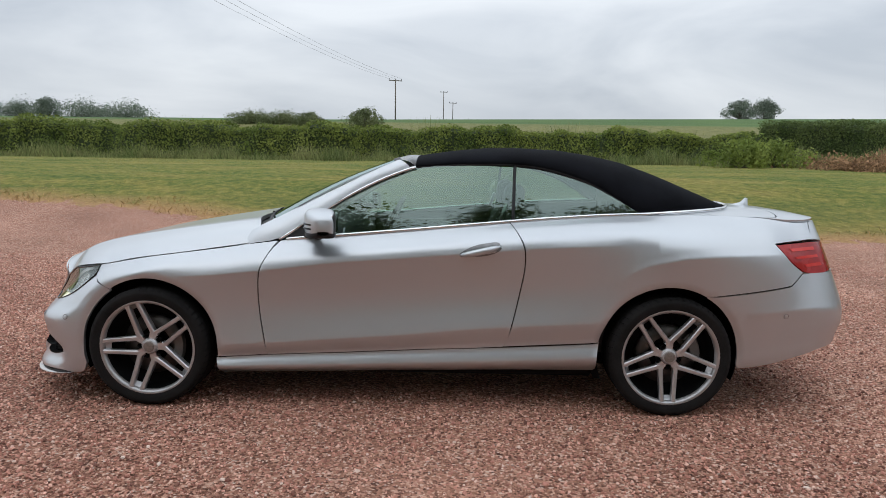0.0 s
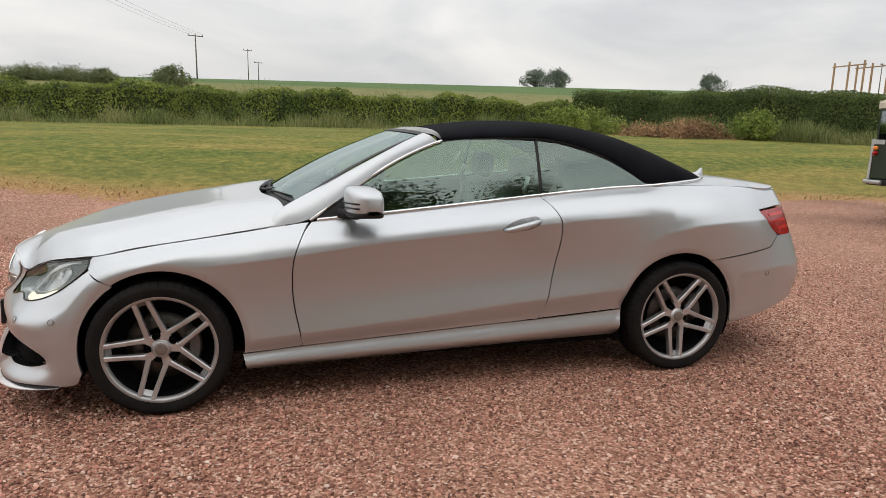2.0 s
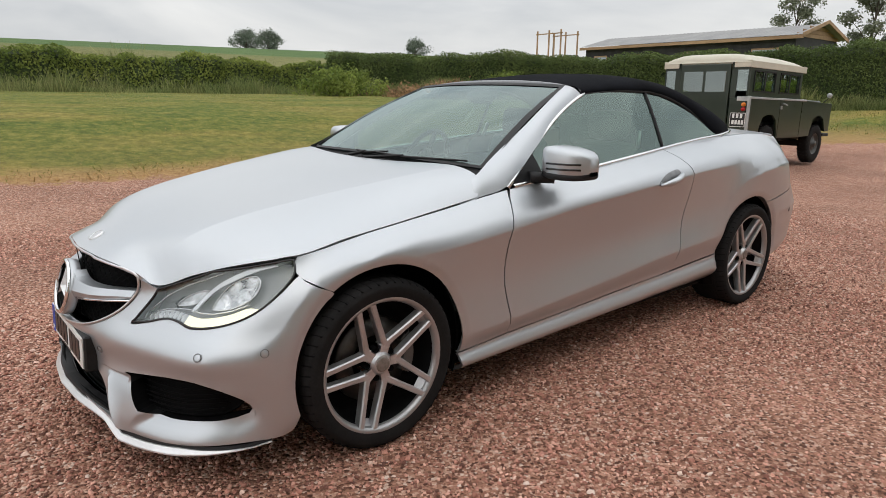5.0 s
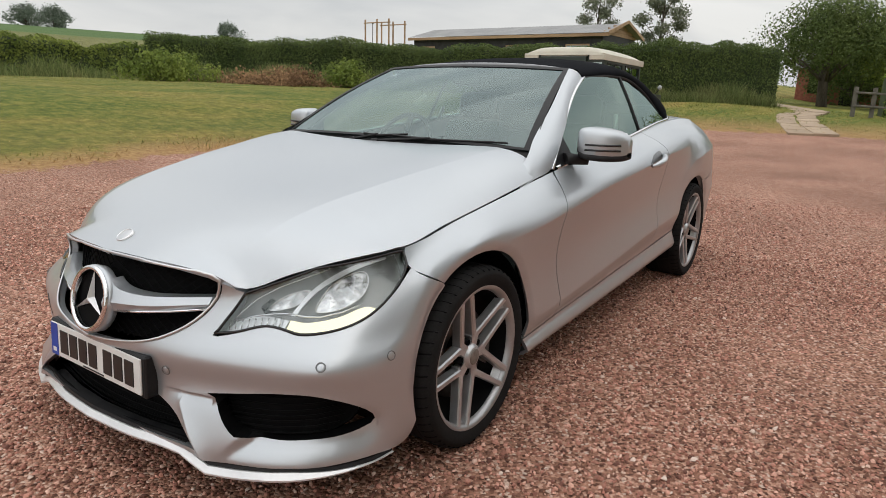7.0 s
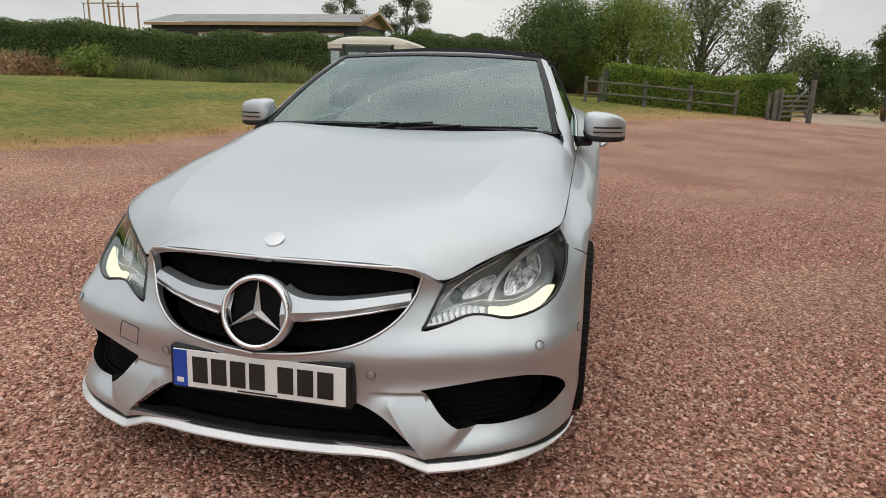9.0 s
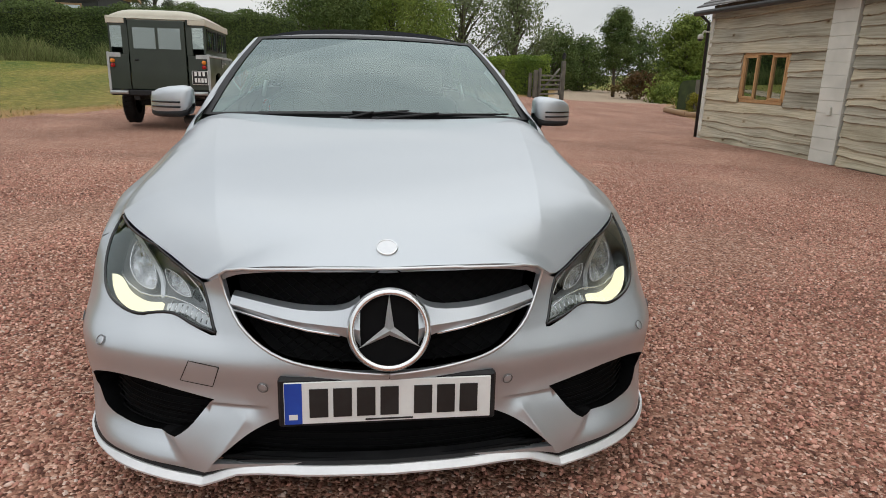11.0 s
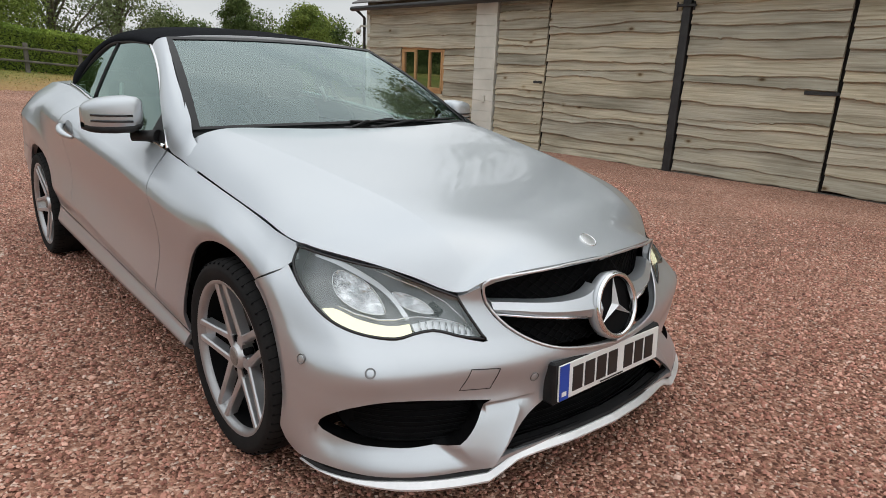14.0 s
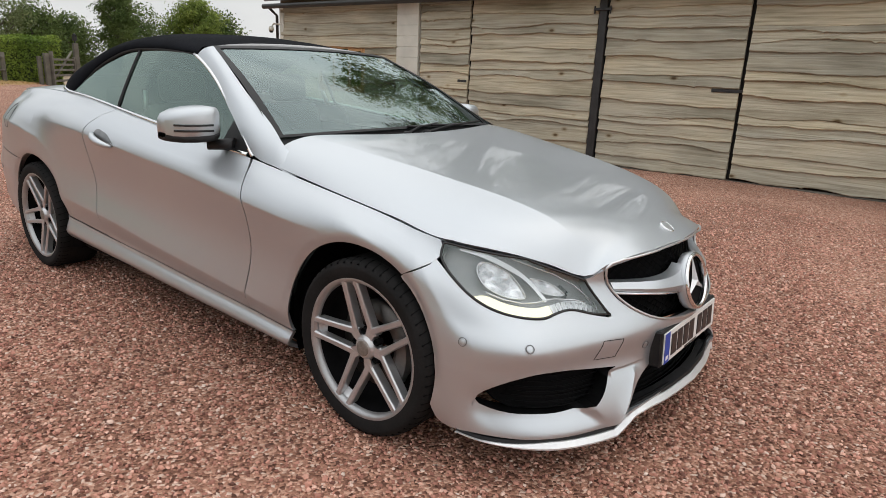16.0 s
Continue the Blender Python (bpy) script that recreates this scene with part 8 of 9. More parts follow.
def make_liners():
    for cx in (-1.356, 1.366):
        for s in HALF:
            bm = bmesh.new()
            rows = []
            for a in np.linspace(radians(-22), radians(202), 30):
                rows.append([bm.verts.new((cx + q * math.cos(a), s * y, 0.325 + q * math.sin(a))) for q, y in ((0.365, 0.852), (0.39, 0.81), (0.39, 0.56), (0.05, 0.56))])
            for p, q in zip(rows, rows[1:]):
                for k in range(3):
                    bm.faces.new((p[k], p[k + 1], q[k + 1], q[k]))
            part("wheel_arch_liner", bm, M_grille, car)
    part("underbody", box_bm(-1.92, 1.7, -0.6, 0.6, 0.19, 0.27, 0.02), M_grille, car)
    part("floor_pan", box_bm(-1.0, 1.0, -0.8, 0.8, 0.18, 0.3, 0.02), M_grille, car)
    # near-black blocks added inside so panel gaps and openings stay dark
    part("nose_filler", box_bm(-1.95, -0.9, -0.53, 0.53, 0.27, 0.60, 0.03), M_grille, car)
    part("tail_filler", box_bm(1.3, 2.2, -0.54, 0.54, 0.36, 0.95, 0.03), M_grille, car)


make_liners()


def make_mirrors():
    for s in HALF:
        m = thing("door_mirror")
        m.parent = car
        m["label"] = "silver door mirror with slotted indicator and black foot"
        rows = []
        secs = ((0.816, -0.462, 0.990, 0.034, 0.044), (0.832, -0.455, 0.986, 0.060, 0.062), (0.862, -0.443, 0.983, 0.077, 0.070), (0.92, -0.432, 0.979, 0.081, 0.069), (0.968, -0.418, 0.974, 0.072, 0.063), (0.998, -0.405, 0.968, 0.056, 0.053), (1.014, -0.398, 0.963, 0.032, 0.040))
        secs = [(w, cx, cz + (0.018 if s < 0 else 0.032), hx, hz * 0.95) for w, cx, cz, hx, hz in secs]
        n = 24
        V = []
        for w, cx, cz, hx, hz in secs:
            for k in range(n):
                a = 2 * math.pi * k / n
                c, q = math.cos(a), math.sin(a)
                c, q = math.copysign(abs(c) ** 0.42, c), math.copysign(abs(q) ** 0.5, q)
                V.append((cx + hx * c, s * w, cz + hz * q))
        F, low = [], []
        for i in range(len(secs) - 1):
            for k in range(n):
                f = (i * n + k, i * n + (k + 1) % n, (i + 1) * n + (k + 1) % n, (i + 1) * n + k)
                f = f if s > 0 else f[::-1]
                F.append(f[::-1])
        F.append(tuple(range(n)) if s > 0 else tuple(range(n))[::-1])
        F.append(tuple(range((len(secs) - 1) * n, len(secs) * n))[::-1] if s > 0 else tuple(range((len(secs) - 1) * n, len(secs) * n)))
        me = mesh_of("shell", V, F, [M_paint, M_blackp], True)
        for q, p in enumerate(me.polygons):
            a = 2 * math.pi * (q % n + 0.5) / n
            if q < n * (len(secs) - 1) and (math.sin(a) < -0.5 or math.cos(a) > 0.75 and 0 < q // n < len(secs) - 2):
                p.material_index = 1
        under("shell", me, m)
        V = []
        for w, cx, cz, hx, hz in secs:
            for k in range(n):
                a = 2 * math.pi * k / n
                c, q = math.cos(a), math.sin(a)
                c, q = math.copysign(abs(c) ** 0.42, c), math.copysign(abs(q) ** 0.6, q)
                V.append((cx + hx * 0.985 * c, s * w, cz - 0.86 * hz + (0.009 + 0.13 * hz) * q))
        under("base", mesh_of("base", V, F, M_blackp, True), m, "black lower shell")
        part("mirror_glass", box_bm(-0.368, -0.356, s * 0.845 if s > 0 else -0.985, s * 0.985 if s > 0 else -0.845, 0.945, 1.043, 0.003), M_chrome, m)
        for z in (0.972, 0.994) if s < 0 else (0.986, 1.008):
            pts = [(cx - hx * 1.0 - 0.0025, s * w, z) for k, (w, cx, cz, hx, hz) in enumerate(secs[2:6])]
            part("indicator_slot", tube_bm(pts, 0.0045, 5), M_gloss, m)
        part("foot", tube_bm([(-0.53, s * 0.775, 0.925), (-0.49, s * 0.80, 0.926), (-0.45, s * 0.85, 0.924)], [0.03, 0.024, 0.022], 10), M_blackp, m)


make_mirrors()


def make_handles():
    for s, d in zip(HALF, DOORS):
        cup = [(0.275, 0.88, 0.846), (0.33, 0.88, 0.882), (0.42, 0.88, 0.904), (0.478, 0.88, 0.905), (0.488, 0.88, 0.878), (0.45, 0.88, 0.852), (0.36, 0.88, 0.836)]
        uv = on_body(curve(cup, 0.015, True), XZ)
        # flat patch on the skin; the cup's shade is put into its colour
        hd = under("handle_recess", skin(body, uv, [], UV, 0.015, mirror=s > 0, lift=0.0012, flange=0.002, name="handle_recess", material=M_cup_shade), d, "grey patch painted as the shaded recess behind the door handle")
        pts = []
        for f in np.linspace(0, 1, 11):
            x, z = 0.282 + 0.20 * f, 0.842 + 0.048 * f
            uv1 = on_body([(x, 0.88, z)], XZ)[0]
            p = body(np.array([uv1[0]]), np.array([uv1[1]]))[0]
            pts.append((p[0], s * (p[1] + 0.006 + 0.032 * math.sin(math.pi * min(1, max(0, f))) ** 0.7), p[2]))
        bm = tube_bm(pts, [0.007, 0.012, 0.015, 0.0165, 0.017, 0.017, 0.017, 0.0165, 0.015, 0.012, 0.007], 8)
        part("door_handle", bm, M_paint, hd)
    c = on_body([(1.72, 0.84, 0.885)], XZ)[0]
    p = body(np.array([c[0]]), np.array([c[1]]))[0]
    ring = []
    for k in range(29):
        a = 2 * math.pi * k / 28
        q = on_body([(1.70 + 0.075 * math.cos(a), 0.84, 0.885 + 0.07 * math.sin(a))], XZ)[0]
        b = body(np.array([q[0]]), np.array([q[1]]))[0]
        ring.append(tuple(b))
    part("fuel_flap_seam", tube_bm(ring, 0.0016, 4), M_blackp, car)


make_handles()


def make_cabin():
    tub = bmesh.new()
    for y in (-0.70, 0.68):
        box_bm(-0.75, 1.28, y, y + 0.02, 0.3, 0.885, 0.0, tub)
    box_bm(-0.75, 1.28, -0.7, 0.7, 0.29, 0.31, 0.0, tub)
    part("cabin_tub", tub, M_trimdark, car)
    # dark panels added to block a bright slit seen through the windscreen
    part("rear_sight_block", box_bm(1.27, 1.30, -0.6, 0.6, 0.4, 1.14, 0.01), M_trimdark, car)
    part("shelf_sight_block", box_bm(1.29, 1.80, -0.42, 0.42, 1.02, 1.045, 0.008), M_trimdark, car)
    V, F = [], []
    prof = ((-0.78, 0.945), (-0.70, 0.955), (-0.55, 0.955), (-0.42, 0.945), (-0.36, 0.915), (-0.35, 0.8), (-0.42, 0.6))
    for x, z in prof:
        for y in np.linspace(-0.68, 0.68, 17):
            hump = 0.02 * math.exp(-((y - 0.37) / 0.16) ** 2)
            V.append((x, y, z + hump - 0.02 * (abs(y) / 0.68) ** 4))
    for i in range(len(prof) - 1):
        for k in range(16):
            a = i * 17 + k
            F.append((a, a + 1, a + 18, a + 17))
    under("dashboard", mesh_of("dashboard", V, F, M_trimdark, True), car)
    st = thing("steering_wheel", pose(-0.20, 0.37, 0.90, 0, -62, 0))
    st.parent = car
    part("rim", lathe_bm([(0.18 + 0.014 * math.cos(a), 0.014 * math.sin(a)) for a in (2 * math.pi * k / 8 for k in range(9))], 36, "z"), M_trimdark, st)
    part("boss", lathe_bm([(0.0, -0.02), (0.06, -0.02), (0.07, 0.0), (0.05, 0.03)], 20, "z"), M_trimdark, st)
    for a in (0, 180, 270):
        part("spoke", box_bm(0.04, 0.175, -0.018, 0.018, -0.008, 0.008, 0.004), M_trimdark, st, m=Matrix.Rotation(radians(a), 4, "Z"))
    for x, hs in ((0.28, 1.0), (1.0, 0.82)):
        for y in (-0.36, 0.36):
            s = thing("car_seat" if x < 0.9 else "rear_seat", pose(x, y, 0.0))
            s.parent = car
            part("cushion", box_bm(-0.30, 0.16, -0.24, 0.24, 0.36, 0.54, 0.06, seg=3), M_seat, s, smooth=True)
            part("backrest", box_bm(-0.07, 0.09, -0.23, 0.23, 0.0, 0.56 * hs, 0.07, seg=3), M_seat, s, smooth=True, m=pose(0.16, 0, 0.48, 0, 16, 0))
            part("head_restraint", box_bm(-0.05, 0.06, -0.13, 0.13, 0.0, 0.17, 0.05, seg=3), M_seat, s, smooth=True, m=pose(0.29, 0, 0.45 + 0.575 * hs, 0, 8, 0))
    for s in HALF:
        part("belt_anchor", tube_bm([(0.50, s * 0.62, 1.0), (0.53, s * 0.60, 1.09)], 0.012, 6), M_satin, car)


make_cabin()

# ---- the old off-road vehicle ----
M_lrgreen = surf("dark_green_paint", (0.012, 0.022, 0.014), (0.022, 0.034, 0.022), 2.5, 0.32, bump=0.1, fine=80, coat=0.25)
M_lrcream = surf("cream_paint", (0.5, 0.47, 0.38), (0.62, 0.59, 0.49), 2, 0.5, bump=0.1)
M_galv = surf("galvanised_steel", (0.36, 0.38, 0.38), (0.52, 0.54, 0.54), 6, 0.5, metal=0.5, bump=0.1)
M_lrglass = glass_mat("old_glass", (0.66, 0.70, 0.68), 0.0, 0.30)


M_rimdark = surf("dark_rim", (0.03, 0.032, 0.03), (0.08, 0.08, 0.075), 8, 0.5, bump=0.1)


def make_offroader():
    # own axes: x forward from the rear face, y to its left, z from its ground
    z0 = 0.12
    v = thing("off_road_vehicle", pose(8.22, 3.29, z0, 0, 1.0, 0.8), "old dark green boxy off-road vehicle with a cream roof, parked", "vehicle")

    def box(name, x0, x1, y0, y1, za, zb, mat, bev=0.02, parent=None, lab="", sm=False):
        return part(name, box_bm(x0, x1, y0, y1, za, zb, bev, seg=2), mat, parent or v, lab, smooth=sm)

    # lower tub with its wheel openings, cut as an outline in side view
    def flank(y0, y1):
        pts = [(0.0, 0.56), (0.42, 0.56), (0.46, 0.70), (0.56, 0.86), (0.74, 0.90), (0.95, 0.90), (1.08, 0.82), (1.16, 0.60), (1.18, 0.50), (2.0, 0.50), (2.62, 0.52), (2.66, 0.66), (2.76, 0.84), (2.92, 0.90), (3.1, 0.90), (3.26, 0.84), (3.36, 0.66), (3.4, 0.60), (3.58, 0.60), (3.60, 1.13), (2.3, 1.17), (0.0, 1.17)]
        bm = bmesh.new()
        bm.faces.new([bm.verts.new((x, y0, z)) for x, z in pts])
        r = bmesh.ops.extrude_face_region(bm, geom=bm.faces[:])
        for q in [g for g in r["geom"] if isinstance(g, bmesh.types.BMVert)]:
            q.co.y = y1
        bmesh.ops.recalc_face_normals(bm, faces=bm.faces[:])
        part("body_side", bm, M_lrgreen, v)

    flank(-0.81, -0.77)
    flank(0.77, 0.81)
    box("tub_floor", 0.03, 3.5, -0.55, 0.55, 0.55, 0.70, M_blackp)
    box("wheel_boxes", 0.03, 1.3, -0.77, 0.77, 0.9, 1.0, M_lrgreen)
    box("bonnet", 2.28, 3.58, -0.62, 0.62, 0.75, 1.19, M_lrgreen, 0.04)
    for s in HALF:
        box("front_wing_top", 2.3, 3.60, s * 0.81 if s < 0 else 0.60, -0.60 if s < 0 else 0.81, 1.09, 1.14, M_lrgreen, 0.015)
    box("front_panel", 3.54, 3.60, -0.80, 0.80, 0.6, 1.1, M_lrgreen, 0.01)
    # rear face: corner panels, door with its spare-free lower panel
    for s in HALF:
        box("rear_corner", -0.012, 0.02, s * 0.81 if s < 0 else 0.47, -0.47 if s < 0 else 0.81, 0.60, 1.17, M_lrgreen, 0.006)
    d = box("rear_door", -0.03, 0.02, -0.45, 0.45, 0.60, 1.72, M_lrgreen, 0.012)
    for a, b in ((-0.38, -0.02), (0.02, 0.38)):
        part("door_window", box_bm(-0.036, -0.028, a, b, 1.26, 1.60, 0.004), M_lrglass, d)
    part("door_handle", tube_bm([(-0.03, 0.36, 1.08), (-0.06, 0.36, 1.08), (-0.06, 0.30, 1.08)], 0.012, 6), M_blackp, d)
    # upper body: hardtop sides with sliding windows
    for s in HALF:
        y0, y1 = (0.735, 0.765) if s > 0 else (-0.765, -0.735)
        bm = bmesh.new()
        for x0, x1, za, zb in ((0.0, 2.1, 1.17, 1.27), (0.0, 2.1, 1.62, 1.76), (0.0, 0.16, 1.27, 1.62), (0.98, 1.16, 1.27, 1.62), (2.0, 2.1, 1.27, 1.62)):
            box_bm(x0, x1, y0, y1, za, zb, 0.0, bm)
        part("upper_side", bm, M_lrgreen, v)
        for x0, x1 in ((0.16, 0.57), (0.57, 0.98), (1.16, 1.55), (1.55, 2.0)):
            w = part("side_window", box_bm(x0 + 0.01, x1 - 0.01, s * 0.748 - 0.003, s * 0.748 + 0.003, 1.28, 1.61), M_lrglass, v)
            fr = bmesh.new()
            for p in ((x0, x1, 1.27, 1.29), (x0, x1, 1.60, 1.62), (x0, x0 + 0.02, 1.27, 1.62), (x1 - 0.02, x1, 1.27, 1.62)):
                box_bm(p[0], p[1], s * 0.77 - 0.008, s * 0.77 + 0.004, p[2], p[3], 0.0, fr)
            part("frame", fr, M_blackp, w)
        box("waist_capping", -0.01, 2.3, s * 0.815 - 0.012, s * 0.815 + 0.012, 1.155, 1.19, M_galv, 0.006)
        box("corner_capping", -0.022, 0.03, s * 0.80 - 0.02, s * 0.80 + 0.02, 0.58, 1.2, M_galv, 0.006)
        box("corner_bracket", -0.02, 0.0, min(s * 0.60, s * 0.81), max(s * 0.60, s * 0.81), 1.12, 1.19, M_galv, 0.004)
        box("rear_window_pillar", -0.01, 0.03, min(s * 0.46, s * 0.56), max(s * 0.46, s * 0.56), 1.17, 1.75, M_lrgreen, 0.006)
        box("rear_quarter_window", 0.0, 0.012, min(s * 0.56, s * 0.74), max(s * 0.56, s * 0.74), 1.28, 1.62, M_lrglass, 0.0)
        box("rear_head", -0.01, 0.03, min(s * 0.46, s * 0.765), max(s * 0.46, s * 0.765), 1.62, 1.76, M_lrgreen, 0.006)
        # lamps
        for z in (0.985, 1.06):
            part("rear_lamp", lathe_bm([(0.035, 0.0), (0.034, -0.03), (0.02, -0.045), (0.0, -0.048)], 16, "x"), M_orange if z > 1 else M_red, v, m=pose(-0.015, s * 0.73, z))
        box("mudguard_step", 3.36, 3.66, min(s * 0.5, s * 0.8), max(s * 0.5, s * 0.8), 0.5, 0.56, M_blackp, 0.01)
        mir = tube_bm([(3.25, s * 0.74, 1.12), (3.3, s * 0.82, 1.22), (3.3, s * 0.84, 1.26)], 0.008, 6)
        part("mirror_stalk", mir, M_blackp, v)
        part("mirror_head", lathe_bm([(0.0, -0.012), (0.045, -0.010), (0.05, 0.0), (0.03, 0.016), (0.0, 0.02)], 16, "x"), M_galv, v, m=pose(3.3, s * 0.85, 1.29))
        box("roof_skirt", -0.02, 2.2, s * 0.778 - 0.012, s * 0.778 + 0.012, 1.655, 1.765, M_lrcream, 0.006)
        box("rear_roof_skirt", -0.026, 0.02, min(s * 0.50, s * 0.785), max(s * 0.50, s * 0.785), 1.66, 1.775, M_lrcream, 0.006)
    # domed roof
    V, F = [], []
    xs = [-0.03, 0.0, 0.12, 0.5, 1.0, 1.6, 2.0, 2.2, 2.26]
    ht = [1.79, 1.85, 1.89, 1.90, 1.905, 1.895, 1.87, 1.82, 1.77]
    n = 17
    for x, h in zip(xs, ht):
        for k in range(n):
            a = -1 + 2 * k / (n - 1)
            V.append((x, 0.79 * math.copysign(abs(a) ** 0.85, a), 1.74 + (h - 1.74) * (1 - abs(a) ** 4.5)))
    for i in range(len(xs) - 1):
        for k in range(n - 1):
            a = i * n + k
            F.append((a, a + 1, a + n + 1, a + n)[::-1])
    F.append(tuple(range(n)))
    under("roof_panel", mesh_of("roof_panel", V, F, M_lrcream, True), v, "cream domed roof")
    bm = box_bm(0.0, 2.2, -0.78, 0.78, 1.72, 1.745)
    part("headlining", bm, M_lrcream, v)
    # windscreen frame
    box("windscreen_frame", 2.14, 2.20, -0.74, 0.74, 1.17, 1.26, M_lrgreen, 0.01)
    for y in (-0.74, -0.03, 0.68):
        box("windscreen_post", 2.14, 2.19, y, y + 0.06, 1.25, 1.75, M_lrgreen, 0.008)
    for k, (a, b) in enumerate(((-0.68, -0.03), (0.03, 0.68))):
        box("windscreen_pane", 2.16, 2.168, a, b, 1.26, 1.74, M_lrglass, 0.0)
    # bumperettes, crossmember, tow bracket, plate
    box("rear_crossmember", -0.06, 0.06, -0.78, 0.78, 0.50, 0.59, M_blackp, 0.012)
    for s in HALF:
        part("bumperette", tube_bm([(-0.10, s * 0.50, 0.55), (-0.12, s * 0.6, 0.55), (-0.10, s * 0.78, 0.55)], 0.03, 8), M_galv, v)
    tb = part("tow_bracket", box_bm(-0.10, -0.05, 0.02, 0.14, 0.33, 0.58, 0.01), M_galv, v)
    for z in (0.38, 0.45, 0.52):
        part("tow_bolt", tube_bm([(-0.13, 0.08, z), (-0.10, 0.08, z)], 0.02, 8), M_blackp, tb)
    pl = part("number_plate", box_bm(-0.035, -0.02, -0.78, -0.53, 0.70, 0.92, 0.004), M_plate_k, v, "black square number plate with pale characters")
    part("plate_border", box_bm(-0.0365, -0.03, -0.785, -0.525, 0.695, 0.925), M_plate_w, pl)
    part("plate_face", box_bm(-0.038, -0.036, -0.777, -0.533, 0.703, 0.917), M_plate_k, pl)
    for z in (0.84, 0.735):
        for k in range(3 if z > 0.8 else 4):
            y = -0.565 - k * (0.066 if z > 0.8 else 0.053)
            part("character_bar", box_bm(-0.041, -0.036, y - 0.038, y, z, z + 0.07), M_plate_w, pl)
    box("door_hinge", 1.2, 1.26, -0.83, -0.805, 1.0, 1.06, M_galv, 0.004)
    box("door_seam", 1.195, 1.203, -0.814, -0.8095, 0.52, 1.16, M_gap, 0.0)
    box("door_seam", 2.135, 2.143, -0.814, -0.8095, 0.52, 1.16, M_gap, 0.0)
    part("side_handle", tube_bm([(1.30, -0.81, 1.09), (1.30, -0.85, 1.09), (1.40, -0.85, 1.07)], 0.012, 6), M_galv, v)
    box("axle", 0.78, 0.88, -0.6, 0.6, 0.30, 0.42, M_blackp, 0.03)
    box("axle", 2.98, 3.08, -0.6, 0.6, 0.30, 0.42, M_blackp, 0.03)
    box("chassis_rail", 0.0, 3.55, -0.45, -0.35, 0.42, 0.54, M_blackp, 0.01)
    box("chassis_rail", 0.0, 3.55, 0.35, 0.45, 0.42, 0.54, M_blackp, 0.01)
    box("bench_seat", 1.5, 1.95, -0.65, 0.65, 0.9, 1.35, M_blackp, 0.05)
    w = thing("wheel")
    w.parent = v
    part("tyre", lathe_bm([(0.20, -0.085), (0.24, -0.098), (0.32, -0.1), (0.355, -0.085), (0.362, -0.05), (0.362, 0.05), (0.355, 0.085), (0.32, 0.1), (0.2, 0.085)], 40, "y"), M_tyre, w)
    bm = bmesh.new()
    for k in range(30):
        a = 2 * math.pi * k / 30
        for y in (-0.055, 0.055):
            tube_bm([(0.362 * math.cos(a), y - 0.035, 0.362 * math.sin(a)), (0.362 * math.cos(a + 0.05), y + 0.035, 0.362 * math.sin(a + 0.05))], 0.013, 4, bm)
    tagged(part("tread", bm, M_tyre, w), kind="stuff")
    part("rim", lathe_bm([(0.205, -0.085), (0.195, -0.08), (0.18, -0.03), (0.12, -0.05), (0.07, -0.055), (0.06, -0.1), (0.0, -0.105)], 32, "y"), M_rimdark, w)
    w.matrix_basis = pose(0.83, -0.70, 0.36)
    for x, y, rz in ((3.03, -0.70, 0), (0.83, 0.70, 180), (3.03, 0.70, 180)):
        copy_thing(w, pose(x, y, 0.36, 0, 0, rz))


make_offroader()

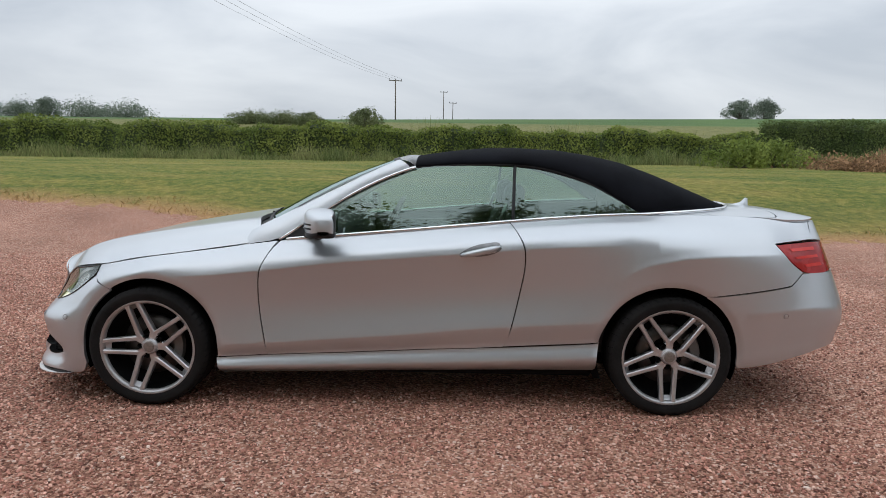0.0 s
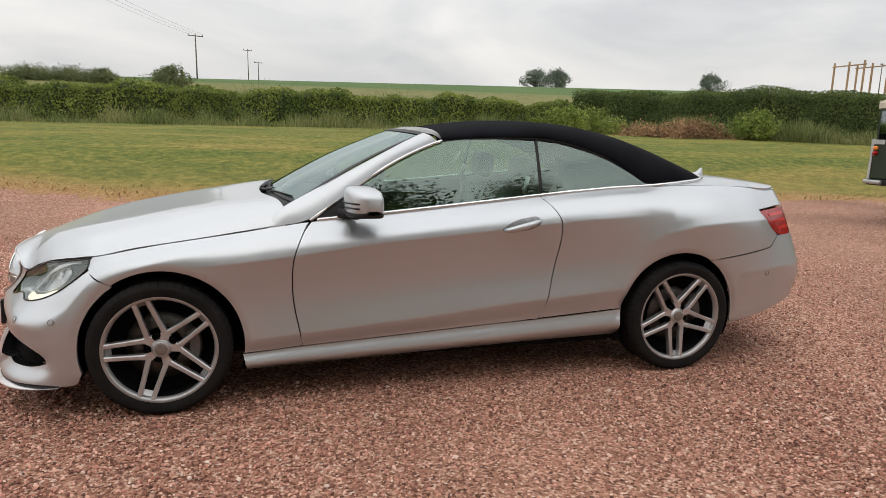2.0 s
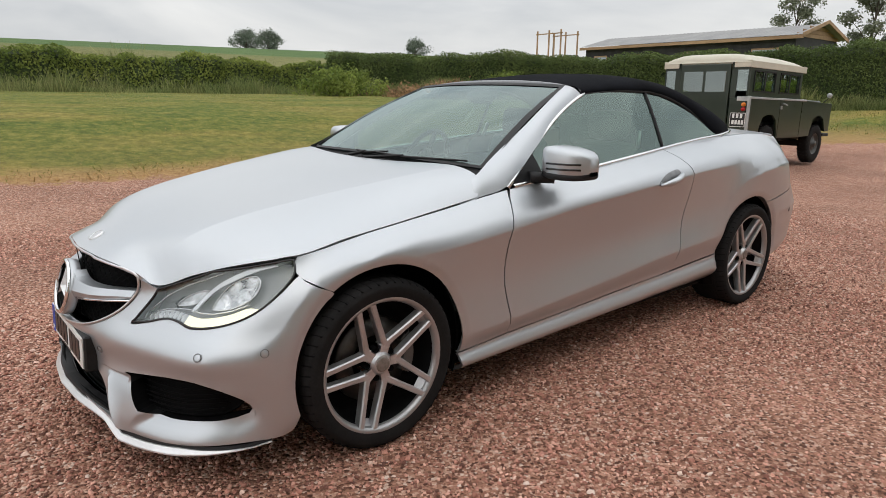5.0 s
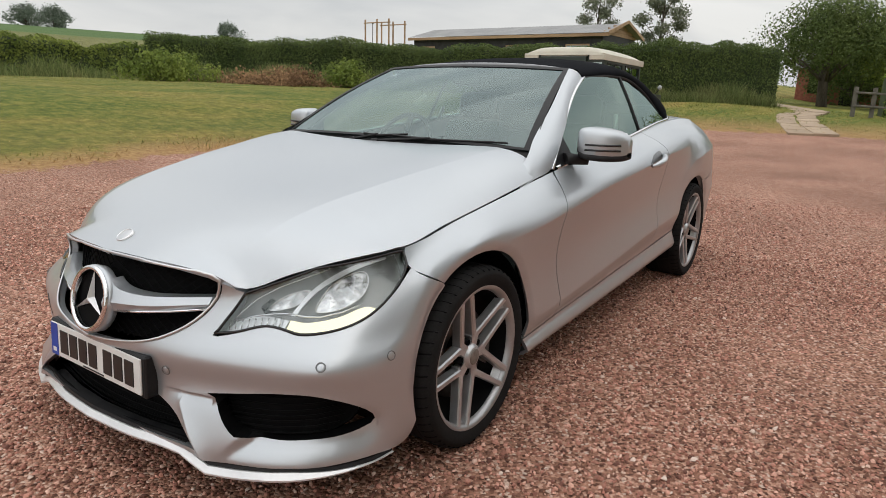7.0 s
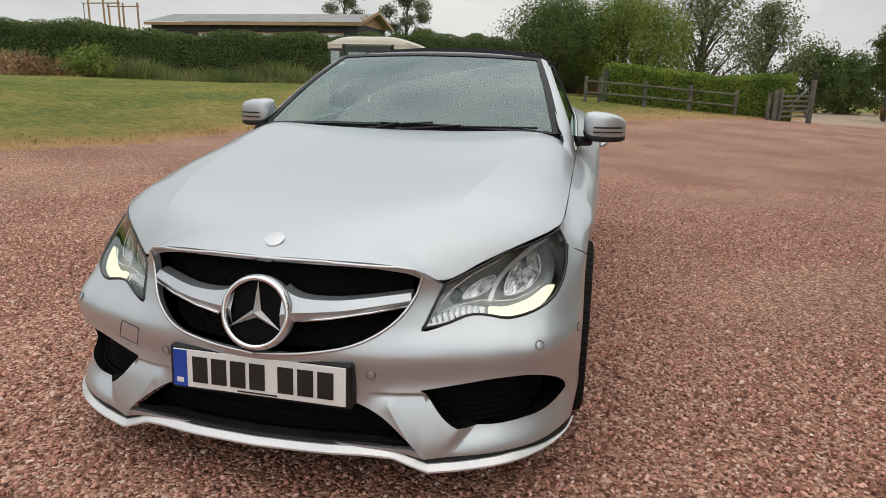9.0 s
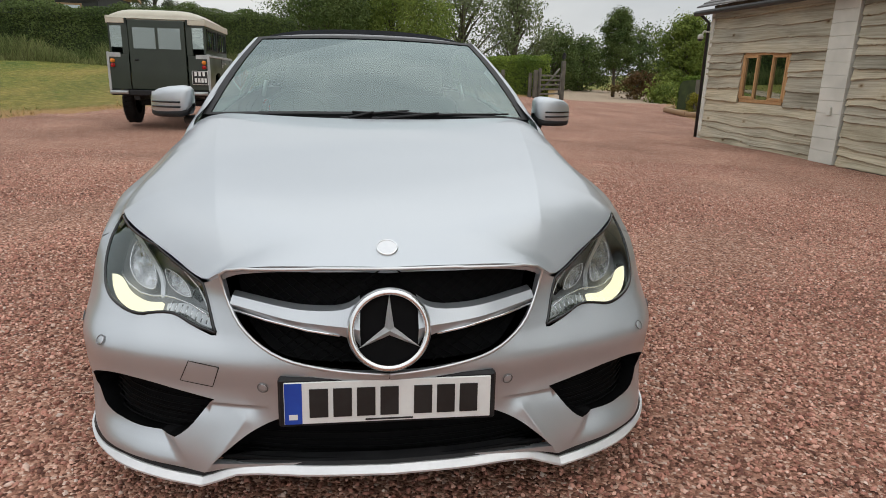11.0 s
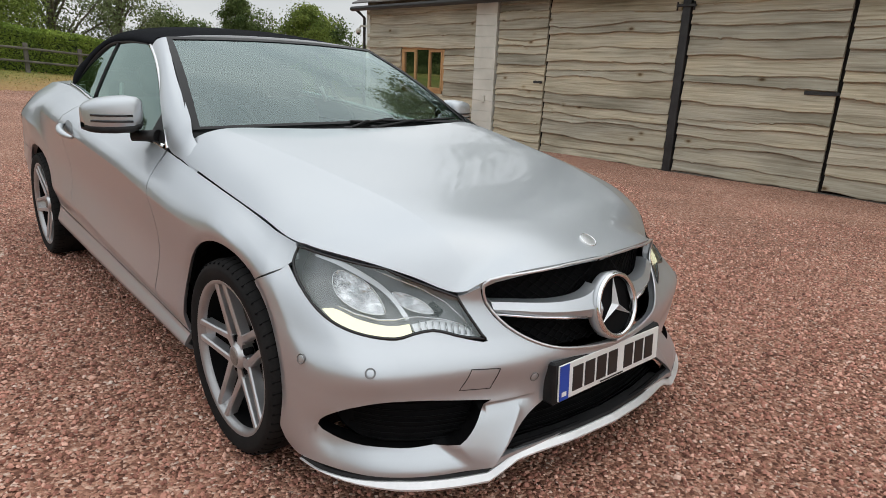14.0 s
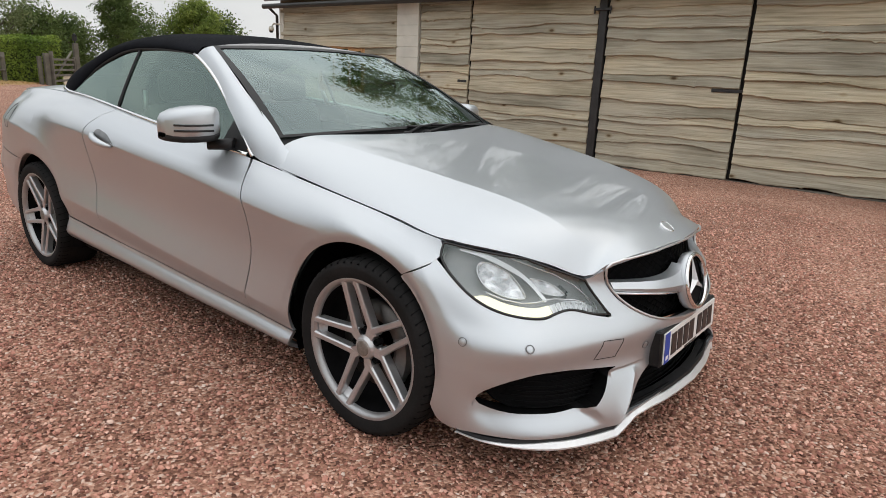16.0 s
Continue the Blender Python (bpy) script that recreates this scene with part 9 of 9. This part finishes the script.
# ---- loose stones over the near gravel ----
def make_stones():
    """Crushed stones lying on the gravel, thickest where the camera passes."""
    n = 290000
    r = np.random.default_rng(11)
    x = r.uniform(-6.5, 5.5, n)
    y = np.where(r.uniform(size=n) < 0.8, r.uniform(-5.6, 4.2, n), r.uniform(-7.4, 6.0, n))
    near = np.exp(-np.clip(np.hypot(np.clip(np.abs(x + 1.0) - 2.6, 0, None), np.clip(np.abs(y) - 2.6, 0, None)), 0, None) / 2.2)
    ok = (r.uniform(size=n) < 0.15 + 0.85 * near) & ~((np.abs(x - 0.1) < 1.9) & (np.abs(y) < 0.6))
    x, y = x[ok], y[ok]
    n = len(x)
    s = np.clip(r.lognormal(-5.14, 0.3, n), 0.0035, 0.0115)[:, None, None]
    O = np.array([[1, 0, 0], [0, 1, 0], [-1, 0, 0], [0, -1, 0], [0.52, 0.42, 0.8], [-0.42, 0.52, 0.8], [-0.52, -0.42, 0.8], [0.42, -0.52, 0.8]])[None] * r.uniform(0.75, 1.15, (n, 8, 1)) + r.normal(size=(n, 8, 3)) * 0.1
    O = O * np.stack([r.uniform(0.8, 1.5, n), r.uniform(0.7, 1.1, n), r.uniform(0.8, 1.3, n)], 1)[:, None, :] * s
    a = r.uniform(0, 2 * np.pi, n)
    t = r.normal(size=n) * 0.35
    ca, sa, ct, st = np.cos(a), np.sin(a), np.cos(t), np.sin(t)
    X, Y, Z = O[..., 0], O[..., 1], O[..., 2]
    Y, Z = Y * ct[:, None] - Z * st[:, None], Y * st[:, None] + Z * ct[:, None]
    X, Y = X * ca[:, None] - Y * sa[:, None], X * sa[:, None] + Y * ca[:, None]
    V = np.stack([X + x[:, None], Y + y[:, None], Z + (zg(x, y) + r.uniform(-0.25, 0.5, n) * s[:, 0, 0] + r.uniform(-0.001, 0.004, n))[:, None]], -1).reshape(-1, 3)
    T = np.array([[0, 1, 4], [1, 5, 4], [1, 2, 5], [2, 6, 5], [2, 3, 6], [3, 7, 6], [3, 0, 7], [0, 4, 7], [4, 5, 6], [4, 6, 7]])
    F = (T[None] + 8 * np.arange(n)[:, None, None]).reshape(-1, 3)
    me = bpy.data.meshes.new("gravel_stones")
    me.vertices.add(len(V))
    me.vertices.foreach_set("co", V.astype("f").ravel())
    me.loops.add(F.size)
    me.loops.foreach_set("vertex_index", F.astype("i").ravel())
    me.polygons.add(len(F))
    me.polygons.foreach_set("loop_start", np.arange(0, F.size, 3, dtype="i"))
    me.polygons.foreach_set("loop_total", np.full(len(F), 3, "i"))
    me.polygons.foreach_set("use_smooth", np.ones(len(F), bool))
    m = bpy.data.materials.new("crushed_red_stone")
    t = nodes_of(m)
    N, L = t.nodes, t.links
    out, b = N.new("ShaderNodeOutputMaterial"), N.new("ShaderNodeBsdfPrincipled")
    L.new(b.outputs[0], out.inputs[0])
    g, rp, co, nz = N.new("ShaderNodeNewGeometry"), N.new("ShaderNodeValToRGB"), N.new("ShaderNodeTexCoord"), N.new("ShaderNodeTexNoise")
    e = rp.color_ramp.elements
    for _ in range(3):
        e.new(0.5)
    for el, (p, c) in zip(e, ((0.0, (0.12, 0.052, 0.038)), (0.25, (0.32, 0.138, 0.10)), (0.68, (0.58, 0.28, 0.208)), (0.93, (0.80, 0.49, 0.38)), (1.0, (0.74, 0.60, 0.52)))):
        el.position, el.color = p, (*c, 1)
    L.new(g.outputs["Random Per Island"], rp.inputs[0])
    nz.inputs["Scale"].default_value, nz.inputs["Detail"].default_value = 140, 4
    L.new(co.outputs["Object"], nz.inputs["Vector"])
    mr = N.new("ShaderNodeMapRange")
    mr.inputs[3].default_value, mr.inputs[4].default_value = 0.7, 1.3
    L.new(nz.outputs["Fac"], mr.inputs[0])
    hs = N.new("ShaderNodeHueSaturation")
    L.new(rp.outputs[0], hs.inputs["Color"])
    L.new(mr.outputs[0], hs.inputs["Value"])
    L.new(hs.outputs[0], b.inputs["Base Color"])
    b.inputs["Roughness"].default_value, b.inputs["Specular IOR Level"].default_value = 0.8, 0.35
    me.materials.append(m)
    me.update(calc_edges=True)
    tagged(new("gravel_stones", me), "crushed pinkish-red stone gravel strewn over the yard", "gravel", kind="stuff")


make_stones()
